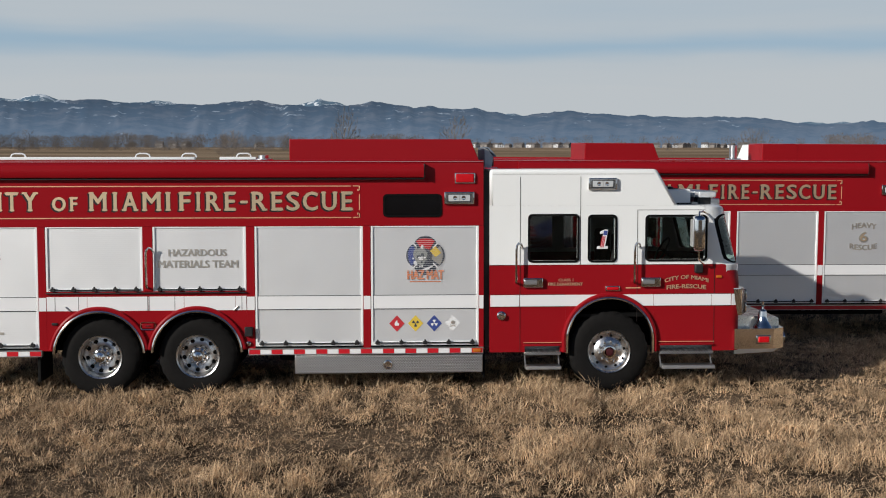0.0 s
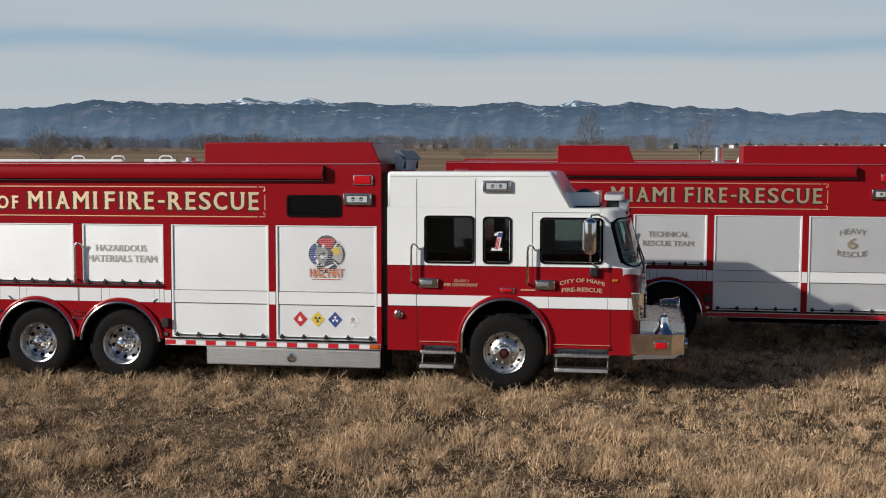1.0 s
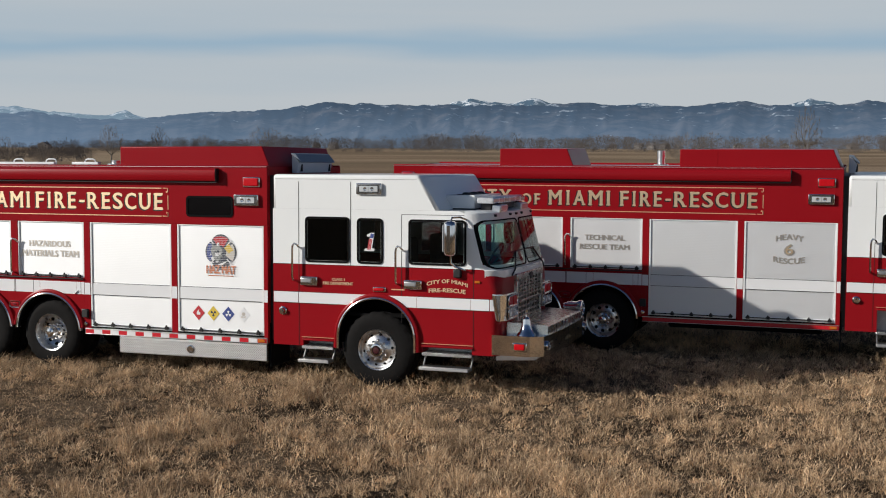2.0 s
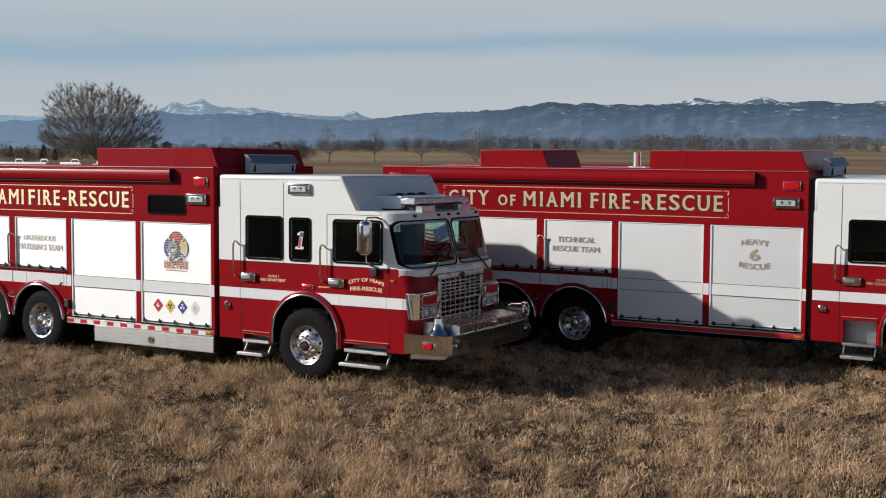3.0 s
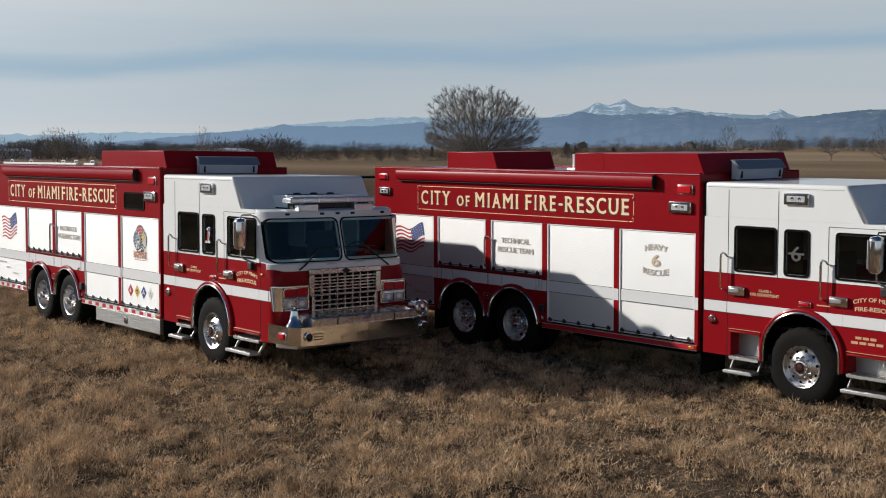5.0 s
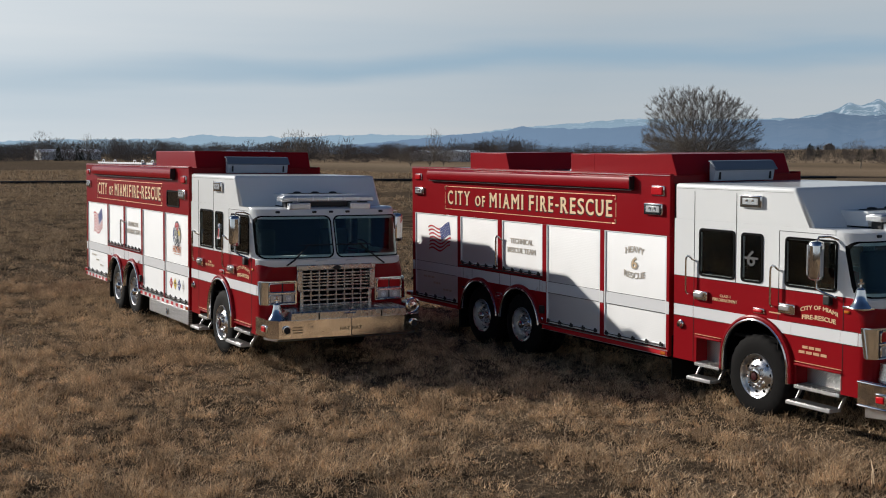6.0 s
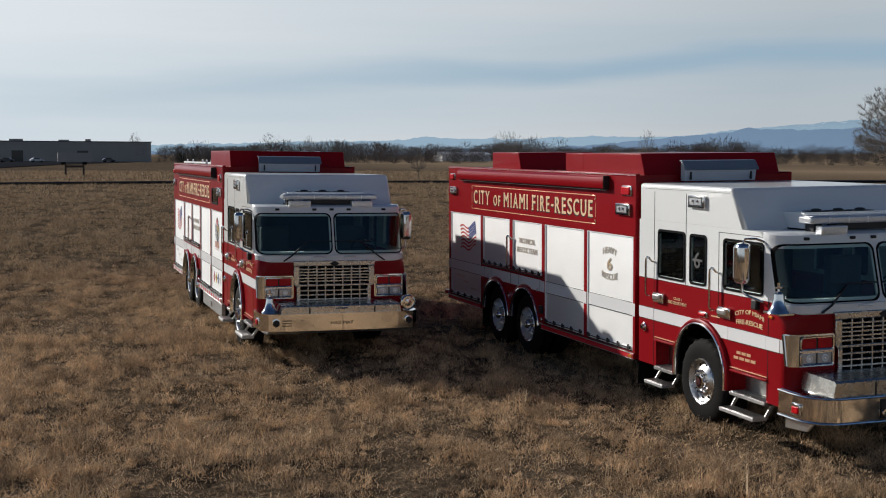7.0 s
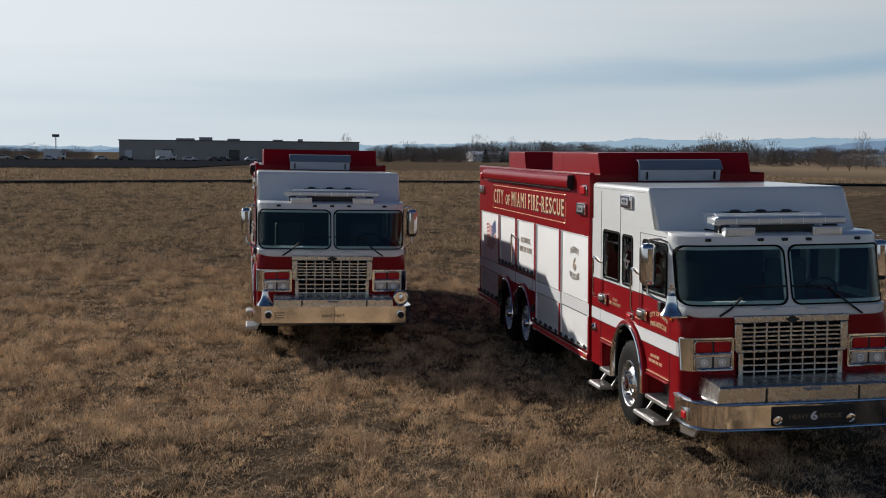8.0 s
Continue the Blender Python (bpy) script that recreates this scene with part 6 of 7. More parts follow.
        bmesh.ops.bevel(bm, geom=bm.edges[:], offset=0.012, segments=2, affect="EDGES")
        lamp = part("headlamp", bm, CHROME, cab, "chrome headlamp bezel wrapped round the corner", smooth=True)
        for k in range(2):
            a, b = sorted((yy(0.15 + 0.21 * k), yy(0.34 + 0.21 * k)))
            box("red_lamp", REDLENS, lamp, 1.885, 1.918, a, b, 1.245, 1.36, 0.012, "red warning lamp", 3)
            box("beam_lamp", BEAM, lamp, 1.885, 1.914, a, b, 1.07, 1.19, 0.010, "headlamp unit", 3)
            reflector = turned("beam_lens", LENS, lamp, [(0.046, 1.912), (0.045, 1.922), (0.036, 1.924), (0.030, 1.918), (0.0, 1.916)], 20, "x", (0, (a + b) / 2, 1.13), "round clear headlamp")
            turned("bulb", TRIM, reflector, [(0.013, 1.915), (0.010, 1.927), (0.0, 1.929)], 10, "x", (0, (a + b) / 2, 1.13))
        a, b = sorted((yy(0.125), yy(0.575)))
        box("lamp_face", BLACK, lamp, 1.885, 1.909, a, b, 1.05, 1.385, 0.01, "dark recess behind the lamps")
        for z0, z1 in ((1.235, 1.372), (1.062, 1.200)):
            rim = [(1.914, u, w) for u, w in rounded(a + 0.008, b - 0.008, z0, z1, 0.03, 3)]
            tube("lamp_rim", CHROME, lamp, rim + rim[:2], 0.010, 6)
        a, b = sorted((yy(0.12), yy(0.58)))
        box("lamp_rail", CHROME, lamp, 1.88, 1.925, a, b, 1.205, 1.23, 0.006)

    # --- bumper
    bz0, bz1 = (0.575, 0.85) if hazmat else (0.47, 0.78)
    bm = bmesh.new()
    if hazmat:
        outline = [(1.72, -0.02), (2.26, -0.02), (2.43, 0.09), (2.46, 0.35), (2.475, MID)]
    else:
        outline = [(1.72, -0.02), (1.95, -0.025)] + [(2.08 + 0.36 * math.sin(radians(a)), 0.34 - 0.36 * math.cos(radians(a))) for a in range(0, 91, 15)] + [(2.47, MID)]
    full = outline + [(x, WIDE - v) for x, v in outline[-2::-1]]
    inner = [(1.72, WIDE - 0.10), (1.72, 0.10)]
    plan = full + inner
    sects = [(bz0, -0.035), (bz0 + 0.03, 0.0), (bz1 - 0.03, 0.0), (bz1, -0.035)] if not hazmat else [(bz0, 0.0), (bz1, 0.0)]
    loops = []
    for z, inset in sects:
        loops.append([bm.verts.new((x + (inset if x > 1.75 else 0), v + (-inset if v < MID else inset) * (1 if abs(v - MID) > 1.0 else 0), z)) for x, v in plan])
    for a, b in zip(loops, loops[1:]):
        for i in range(len(plan)):
            k = (i + 1) % len(plan)
            bm.faces.new((a[i], a[k], b[k], b[i]))
    bm.faces.new(loops[0])
    bm.faces.new(loops[-1][::-1])
    bumper = part("bumper", bm, CHROME, t, "polished stainless front bumper", smooth=not hazmat)
    if not hazmat:
        for z in (bz0 + 0.015, bz1 - 0.015):
            bm = bmesh.new()
            add_tube(bm, [(x + 0.006, v - (0.006 if v < 0.3 else (-0.006 if v > WIDE - 0.3 else 0)), z) for x, v in full], 0.016, 8)
            part("bumper_edge", bm, CHROME, bumper, "bright rolled bumper edge", smooth=True)
        # dark reflection in the polished bumper, laid on as a black strip
        box("bumper_reflection", BLACK, bumper, 2.462, 2.477, 0.80, 1.76, bz0 + 0.05, bz1 - 0.05, 0.006, "black strip painting the dark reflection in the bumper")
        lettering("lettering", "6", STRIPE, bumper, 1.245, 1.315, bz0 + 0.11, bz1 - 0.11, 2.478, 0.002, 0.008, onto="front", label="white figure")
        lettering("lettering", "HEAVY", ENGRAVED, bumper, 0.995, 1.215, bz0 + 0.125, bz1 - 0.135, 2.478, 0.002, 0.0, onto="front", label="dull grey lettering")
        lettering("lettering", "RESCUE", ENGRAVED, bumper, 1.345, 1.60, bz0 + 0.125, bz1 - 0.135, 2.478, 0.002, 0.0, onto="front", label="dull grey lettering")
        for v in (0.86, 1.70):
            ring = turned("tow_light", CHROME, bumper, [(0.055, 2.465), (0.055, 2.495), (0.04, 2.497), (0.036, 2.48), (0.0, 2.482)], 24, "x", (0, v, bz0 + 0.11), "round chrome lamp")
        prism("mud_flap", TRIM, bumper, [(1.80, bz0), (2.30, bz0), (2.20, bz0 - 0.10), (1.80, bz0 - 0.13)], 0.02, 0.05, 0.004, "bent aluminium skid plate")
    else:
        for v in (0.205, 2.385):
            ring = turned("fog_lamp", CHROME, bumper, [(0.068, 2.44), (0.068, 2.475), (0.054, 2.477), (0.050, 2.455), (0.0, 2.455)], 24, "x", (0, v, 0.71), "round fog lamp in a chrome ring")
            turned("lens", BLACK, ring, [(0.050, 2.455), (0.03, 2.463), (0.0, 2.465)], 20, "x", (0, v, 0.71))
        for k in range(3):
            box("engraved_line", ENGRAVED, bumper, 2.462, 2.4655, 0.30, 0.46, 0.655 + 0.04 * k, 0.672 + 0.04 * k, 0.0)
        for v in (0.62, 0.80, 1.76, 1.94):
            turned("bolt", BLACK, bumper, [(0.010, 2.466), (0.008, 2.474), (0.0, 2.475)], 8, "x", (0, v, 0.745 if v in (0.62, 1.94) else 0.66))
        lettering("lettering", "HAZ MAT", ENGRAVED, bumper, 1.085, 1.455, 0.672, 0.722, 2.474, 0.002, 0.003, onto="front", label="small dull engraved lettering")
        box("bumper_seam", SHADE, bumper, 2.466, 2.477, MID - 0.004, MID + 0.004, bz0, bz1, 0.0)
        prism("tow_plate", TRIM, bumper, [(1.75, bz0), (2.38, bz0), (2.30, bz0 - 0.06), (1.75, bz0 - 0.09)], 0.1, WIDE - 0.1, 0.0, "underside of the bumper")
    warn = box("warning_light", CHROME, bumper, 2.02, 2.22, -0.04, -0.015, bz0 + 0.07, bz0 + 0.185, 0.01, "red warning light in a chrome bezel") if hazmat else box("warning_light", CHROME, bumper, 1.99, 2.15, -0.045, -0.015, bz0 + 0.07, bz0 + 0.20, 0.01, "red warning light in a chrome bezel")
    xa = 2.045 if hazmat else 2.01
    box("lens", REDLENS, warn, xa, xa + (0.15 if hazmat else 0.12), -0.058, -0.03, bz0 + 0.088, bz0 + 0.17, 0.014, "", 3)
    tz = bz1 + (0.125 if hazmat else 0.18)
    y0, y1 = (0.30, 2.25) if hazmat else (0.22, 2.34)
    bm = bmesh.new()
    sec = [(1.84, bz1), (2.43, bz1), (2.43, tz - 0.02), (2.40, tz), (1.84, tz + 0.02)]
    flare = 0.012 if hazmat else 0.03
    a = [bm.verts.new((x, y0 - (flare if k in (0, 1) else 0.0), z)) for k, (x, z) in enumerate(sec)]
    b = [bm.verts.new((x, y1 + (flare if k in (0, 1) else 0.0), z)) for k, (x, z) in enumerate(sec)]
    bm.faces.new(a)
    bm.faces.new(b[::-1])
    for i in range(5):
        bm.faces.new((a[i], b[i], b[(i + 1) % 5], a[(i + 1) % 5]))
    tray = part("hose_tray", bm, BRIGHT, bumper, "brushed aluminium cover on the bumper")
    for v in (0.75, 1.82):
        box("strap", BLACK, tray, 2.425, 2.436, v - 0.012, v + 0.012, bz1 - 0.03, tz - 0.03, 0.002)
    tube("tray_handle", CHROME, tray, [(2.43, MID - 0.10, tz - 0.05), (2.452, MID - 0.08, tz - 0.05), (2.452, MID + 0.08, tz - 0.05), (2.43, MID + 0.10, tz - 0.05)], 0.010, 8)
    if hazmat:
        bell(bumper, 2.16, 0.16, bz1, 1.08)
        horn = turned("siren", CHROME, bumper, [(0.0, 2.12), (0.07, 2.13), (0.095, 2.2), (0.105, 2.34), (0.125, 2.37), (0.125, 2.42), (0.105, 2.43), (0.10, 2.40), (0.06, 2.40), (0.055, 2.42), (0.0, 2.425)], 32, "x", (0, 2.39, bz1 + 0.135), "round chrome mechanical siren")
        box("siren_foot", CHROME, horn, 2.2, 2.34, 2.34, 2.44, bz1 - 0.002, bz1 + 0.04, 0.006)
    else:
        bell(cab, 1.80, -0.10, 1.66, 1.05)
        box("bell_bracket", CHROME, cab, 1.55, 1.88, -0.13, 0.06, 1.63, 1.66, 0.006, "chrome bell bracket")

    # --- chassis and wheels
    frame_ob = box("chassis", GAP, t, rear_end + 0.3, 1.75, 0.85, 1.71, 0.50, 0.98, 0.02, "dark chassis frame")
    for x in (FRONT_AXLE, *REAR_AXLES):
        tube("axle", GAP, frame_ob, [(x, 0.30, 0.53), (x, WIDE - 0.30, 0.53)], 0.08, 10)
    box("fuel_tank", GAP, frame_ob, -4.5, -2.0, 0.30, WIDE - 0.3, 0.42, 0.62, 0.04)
    for x0, x1 in ((-7.70, -7.66), (-1.72, -1.70)):
        box("mud_flap", RUBBER, frame_ob, x0, x1, 0.05, 0.65, 0.20, 0.85, 0.005, "black rubber mud flap")
    # the gap's deep shade is a black block added between cab and body
    box("gap_filler", BLACK, t, -1.735, -1.63, 0.08, WIDE - 0.08, 0.60, 3.02, 0.0, "black block filling the gap between cab and body")
    for left in (False, True):
        wheel(t, FRONT_AXLE, 0.545, 0.545, 0.40, 0.02, False, left)
        for x in REAR_AXLES:
            wheel(t, x, 0.525, 0.525, 0.28, 0.03, True, left)
    return t


HAZMAT = fire_truck(True, pose(0, 0, 0, -0.47, -0.11, 0))
tagged(HAZMAT, "red and white hazardous-materials fire truck parked on dry grass", "fire truck", "fire trucks")
RESCUE = fire_truck(False, pose(7.835, 4.623, -0.04, 0.686, 0.167, 0.797))
tagged(RESCUE, "red and white heavy rescue fire truck parked on dry grass", "fire truck", "fire trucks")


# ---------------------------------------------------------------- beyond the field: buildings, vehicles, fence
WALLGREY = surface("weathered_metal_wall", (0.40, 0.375, 0.35), 0.7, vary=0.15, scale=0.15, fine=0.2, fine_scale=3)
OLDWOOD = surface("dark_old_wood", (0.055, 0.042, 0.034), 0.9, vary=0.3, scale=3)
ASPHALT = surface("asphalt", (0.028, 0.031, 0.037), 1.0, spec=0.0, vary=0.2, scale=0.05)
PALE = surface("pale_siding", (0.24, 0.225, 0.21), 0.7, vary=0.12, scale=0.3)
SHINGLE = surface("grey_shingles", (0.14, 0.13, 0.13), 0.85, vary=0.2, scale=0.4)
CARWHITE = surface("vehicle_white", (0.70, 0.71, 0.72), 0.3, coat=0.5, vary=0.05)
CARDARK = surface("vehicle_dark", (0.05, 0.055, 0.07), 0.3, coat=0.5, vary=0.1)
WINDOWDARK = surface("dark_window", (0.02, 0.025, 0.03), 0.15, vary=0.2)


def warehouse():
    w = new("warehouse", None)
    w.matrix_basis = pose(-475, -3, 0)
    wall = box("wall", WALLGREY, w, -20, 20, -46, 45, 0, 7.4, 0.0, "ribbed dark grey metal wall")
    for k in range(45):
        y = -45 + 2.0 * k
        box("rib", WALLGREY, wall, 20, 20.12, y, y + 0.25, 0, 7.3, 0.0)
    box("roof", SHINGLE, w, -20.3, 20.3, -46.3, 45.3, 7.4, 7.75, 0.0, "flat dark roof edge")
    for y, l, h in ((-26, 7, 0.9), (-17, 5, 1.4), (-6, 5, 0.9), (12, 4, 0.7), (22, 2, 1.0)):
        box("roof_unit", WALLGREY, w, -6, 0, y, y + l, 7.7, 7.75 + h, 0.05)
    for y in (-30, -5, 18):
        box("dock_door", WINDOWDARK, w, 20, 20.15, y, y + 4, 0, 4.2, 0.0)
    return tagged(w, "long low dark grey metal warehouse with rooftop units", "building")


def house(pale, roof):
    h = new("house", None)
    box("wall", pale, h, -6, 6, -5, 5, 0, 5.2, 0.0)
    r = prism("roof", roof, h, [(-6.5, 5.1), (6.5, 5.1), (0, 8.4)], -5.5, 5.5)
    for x in (-3.6, 0.0, 3.4):
        for z in (1.2, 3.6):
            box("window", WINDOWDARK, h, x - 0.6, x + 0.6, -5.06, -5.0, z, z + 1.2, 0.0)
    box("chimney", SHINGLE, r, 2.6, 3.4, -0.5, 0.5, 6.0, 9.0, 0.0)
    return tagged(h, "small pale two-storey house with a grey gable roof", "house", "far houses")


def box_van():
    v = new("box_truck", None)
    box("cargo_box", CARWHITE, v, -1.2, 1.2, -3.2, 2.2, 0.9, 3.6, 0.05)
    c = box("cab", CARWHITE, v, -1.1, 1.1, 2.3, 4.0, 0.6, 2.4, 0.2, "", 3)
    box("window", WINDOWDARK, c, 1.08, 1.12, 2.8, 3.6, 1.6, 2.2, 0.0)
    for y in (-2.2, 3.0):
        turned("wheel", RUBBER, v, [(0.0, 0.9), (0.45, 0.9), (0.48, 1.0), (0.45, 1.2), (0.0, 1.2)], 16, "x", (0, y, 0.48))
    return tagged(v, "white box truck parked by the warehouse", "truck", "far vehicles")


def car(paint):
    v = new("car", None)
    pts = [(-2.2, 0.35), (2.2, 0.35), (2.25, 0.75), (1.2, 0.95), (0.6, 1.45), (-1.2, 1.48), (-2.0, 1.0), (-2.25, 0.8)]
    b = prism("body", paint, v, pts, -0.9, 0.9, 0.06)
    prism("window", WINDOWDARK, b, [(-1.6, 1.0), (0.9, 1.0), (0.5, 1.38), (-1.1, 1.4)], -0.92, 0.92)
    for x in (-1.4, 1.4):
        for y in (-0.8, 0.8):
            turned("wheel", RUBBER, v, [(0.0, -0.12), (0.32, -0.12), (0.34, 0.0), (0.32, 0.12), (0.0, 0.12)], 16, "y", (x, y, 0.34))
    return tagged(v, "parked passenger car, small in the distance", "car", "far vehicles")


def distance_things():
    warehouse()
    lot = mesh_object("parking_lot", [(-452, -180, 0.20), (-205, -150, 0.20), (-225, -14, 0.20), (-335, 6, 0.20), (-452, 40, 0.20)], [(0, 1, 2, 3, 4)], ASPHALT)
    tagged(lot, "dark asphalt yard in front of the warehouse", "pavement", kind="structure")
    van = box_van()
    van.matrix_basis = pose(-425, -30, 0.20, 0, 0, 8)
    copy_thing(van, pose(-430, -43, 0.20, 0, 0, 92))
    copy_thing(van, pose(-410, -66, 0.20, 0, 0, 10))
    light, dark = car(CARWHITE), car(CARDARK)
    light.matrix_basis, dark.matrix_basis = pose(-400, -20, 0.20, 0, 0, 80), pose(-405, -12, 0.20, 0, 0, 95)
    rnd = random.Random(4)
    for k in range(13):
        copy_thing(light if k % 3 else dark, pose(-395 - rnd.random() * 30, -110 + k * 11 + rnd.random() * 4, 0.20, 0, 0, 70 + rnd.random() * 40))
    trailer = box("trailer", WALLGREY, None, -330, -327.4, 5.0, 13.8, 0.9, 3.4, 0.05, "plain grey trailer in the yard")
    tagged(trailer, category="trailer")
    for y in (6.5, 12.0):
        box("axle", RUBBER, trailer, -329.6, -327.6, y - 0.6, y + 0.6, 0.15, 0.95, 0.1)
    sign = new("pole_sign", None)
    sign.matrix_basis = pose(-415, -66, 0.0)
    tube("pole", WALLGREY, sign, [(0, 0, 0), (0, 0, 8.2)], 0.18, 8)
    box("board", WINDOWDARK, sign, -0.25, 0.25, -1.2, 1.2, 7.9, 8.9, 0.05)
    tagged(sign, "dark rectangular sign board on a tall pole", "sign")
    post = new("field_sign", None)
    post.matrix_basis = pose(-164.7, 3.4, 0.0)
    box("board", OLDWOOD, post, -0.06, 0.06, -1.15, 1.15, 1.25, 1.55, 0.01)
    for y in (-1.3, 1.2):
        box("post", OLDWOOD, post, -0.14, 0.14, y - 0.14, y + 0.14, -0.2, 1.75, 0.02)
    tagged(post, "low dark wooden rail on two stout posts", "sign")
    bm = bmesh.new()
    line = [(-98, -70, 0.16), (-105, -24, 0.16), (-113, -4, 0.16), (-116, 11, 0.17), (-115, 40, 0.17), (-112, 80, 0.17), (-108, 130, 0.17)]
    add_tube(bm, line, 0.17, 8)
    pipe = part("irrigation_pipe", bm, BLACK, None, "long black irrigation pipe lying across the field", smooth=True)
    tagged(pipe, category="pipe")
    # houses of the town below the mountains
    rnd = random.Random(9)
    first = house(PALE, SHINGLE)
    first.matrix_basis = pose(104, 1580, footing(104, 1580), 0, 0, 20) @ Matrix.Scale(0.8, 4)
    white = house(CARWHITE, SHINGLE)
    white.matrix_basis = pose(190, 1600, footing(190, 1600), 0, 0, 60) @ Matrix.Scale(0.8, 4)
    for k in range(40):
        az = radians(3.6 + k * 0.33 + rnd.random() * 0.25)
        r = 1560 + rnd.random() * 260
        x, y = math.sin(az) * r, -16 + math.cos(az) * r
        copy_thing(white if k % 4 == 1 else first, pose(x, y, footing(x, y), 0, 0, rnd.random() * 90))
    for az, r in ((-5.9, 1050), (-9.8, 1000), (-10.4, 1060), (-9.2, 1120), (-13.1, 1200), (-3.9, 1150), (-11.6, 1240), (-1.0, 1120), (1.4, 1060), (-24.6, 1100), (-25.4, 1180), (-37.5, 900), (-42.5, 1000)):
        x, y = math.sin(radians(az)) * r * 1.25, -14 + math.cos(radians(az)) * r * 1.25
        copy_thing(first, pose(x, y, footing(x, y), 0, 0, rnd.random() * 90))
    shed = new("shed", None)
    box("wall", CARWHITE, shed, -5, 5, -14, 14, 0, 3.6, 0.0)
    prism("roof", CARWHITE, shed, [(-5.4, 3.5), (5.4, 3.5), (0, 4.8)], -14.4, 14.4)
    tagged(shed, "long low white farm shed", "shed", "far sheds")
    shed.matrix_basis = pose(-560, 118, 0, 0, 0, 8)
    for x, y, a in ((-470, 260, 40), (-430, 255, 40), (-510, 300, 30), (-560, 205, 10)):
        copy_thing(shed, pose(x, y, footing(x, y), 0, 0, a))


distance_things()


# ---------------------------------------------------------------- trees
BARK = bark_material("grey_bark", (0.25, 0.22, 0.185))
TWIG = bark_material("dry_twigs", (0.36, 0.33, 0.295), 0.28)
WOODS = bark_material("winter_woods", (0.150, 0.132, 0.120), 0.06)
FARTWIG = bark_material("far_brown_twigs", (0.27, 0.23, 0.195), 0.22)
EVERGREEN = bark_material("evergreen_foliage", (0.050, 0.060, 0.045))


def crown_tree(height, wide, fork, foot, count, twigs, stem, seed, bark, twig, label, flat=0.62):
    """A leafless tree. Its limbs branch out to points strewn through a domed crown and thicken towards the trunk; sprays of fine twigs close the outline."""
    rng = np.random.RandomState(seed)
    radius = height * wide / 2
    mid = height * (1 - flat)
    pts = [np.array((0.0, 0.0, -0.3)), np.array((0.02, 0.0, fork * 0.5)), np.array((0.05, 0.03, fork))]
    cloud = []
    lumps = rng.uniform(0, 6.283, 6)
    while len(cloud) < count:
        p = rng.uniform(-1, 1, 3)
        q = math.sqrt(p[0] ** 2 + p[1] ** 2 + (p[2] ** 2 if p[2] > 0 else (p[2] * 1.35) ** 2))
        a = math.atan2(p[1], p[0])
        edge = 1 + 0.07 * math.sin(3 * a + lumps[0] + 2 * p[2]) + 0.05 * math.sin(7 * a + lumps[1]) + 0.05 * math.sin(5 * p[2] + lumps[2] + a)
        if q > edge or rng.rand() > 0.35 + 0.65 * q:
            continue
        z = mid + p[2] * (height * flat * 0.95 if p[2] > 0 else mid - foot)
        if z < foot or math.hypot(p[0], p[1]) * radius < (fork + 0.6 - z) * 2:
            continue
        cloud.append((p[0] * radius * 0.95, p[1] * radius * 0.95, z))
    cloud = np.array(cloud)
    hub = pts[2]
    cloud = cloud[np.argsort(np.linalg.norm(cloud - hub, axis=1))]
    node = np.empty((len(cloud) + 3, 3))
    node[:3] = pts
    run = np.zeros(len(node))
    up = np.zeros(len(node), int)
    up[1], up[2] = 0, 1
    for i, c in enumerate(cloud, 3):
        d = np.linalg.norm(node[2:i] - c, axis=1)
        k = 2 + int(np.argmin(d + 0.80 * run[2:i]))
        node[i], up[i], run[i] = c, k, run[k] + np.linalg.norm(node[k] - c)
    load = np.full(len(node), 1e-9)
    leaf = np.ones(len(node), bool)
    leaf[up[1:]] = False
    load[leaf] = 1.0
    for i in range(len(node) - 1, 0, -1):
        load[up[i]] += load[i]
    thick = [float(v) for v in np.maximum(0.018, stem * (load / load[1]) ** 0.56)]
    wood, vs, fs = bmesh.new(), [], []

    def sliver(p, q, ra, rb):
        d = (q - p).normalized()
        side = d.orthogonal().normalized()
        over = d.cross(side)
        i = len(vs)
        for c, r in ((p, ra), (q, rb)):
            for k in range(3):
                vs.append(c + r * (math.cos(2.094 * k) * side + math.sin(2.094 * k) * over))
        for k in range(3):
            fs.append((i + k, i + (k + 1) % 3, i + 3 + (k + 1) % 3, i + 3 + k))

    for i in range(1, len(node)):
        p, q = Vector(node[up[i]]), Vector(node[i])
        sag = Vector(rng.normal(0, 0.05, 3)) * (q - p).length
        ra = thick[i] * 1.12 if up[i] > 1 else thick[up[i]]
        if thick[i] > stem * 0.10:
            add_tube(wood, [p, (p + q) / 2 + sag, q], min(ra, thick[up[i]]), 7, thick[i] * 0.95)
        else:
            m = (p + q) / 2 + sag
            sliver(p, m, thick[i], thick[i] * 0.9)
            sliver(m, q, thick[i] * 0.9, thick[i] * 0.7)
    centre = np.array((0.0, 0.0, fork + 0.12 * height))
    for i in range(3, len(node)):
        out = node[i] - centre
        out = out / (np.linalg.norm(out) + 1e-6)
        along = node[i] - node[up[i]]
        along = along / (np.linalg.norm(along) + 1e-6)
        for k in range(twigs if leaf[i] else twigs // 2):
            d = Vector(out * 0.55 + along * 0.45 + rng.normal(0, 0.58, 3) + (0, 0, 0.12)).normalized()
            p = Vector(node[up[i]] + (node[i] - node[up[i]]) * rng.uniform(0.0, 1.0))
            reach = height * float(rng.uniform(0.025, 0.075))
            e = p + d * reach
            side = d.orthogonal().normalized() * height * 0.0007
            for w in (side, side.cross(d)):
                j = len(vs)
                vs.extend((p - w, p + w, e))
                fs.append((j, j + 1, j + 2))
    tree = new("tree", None)
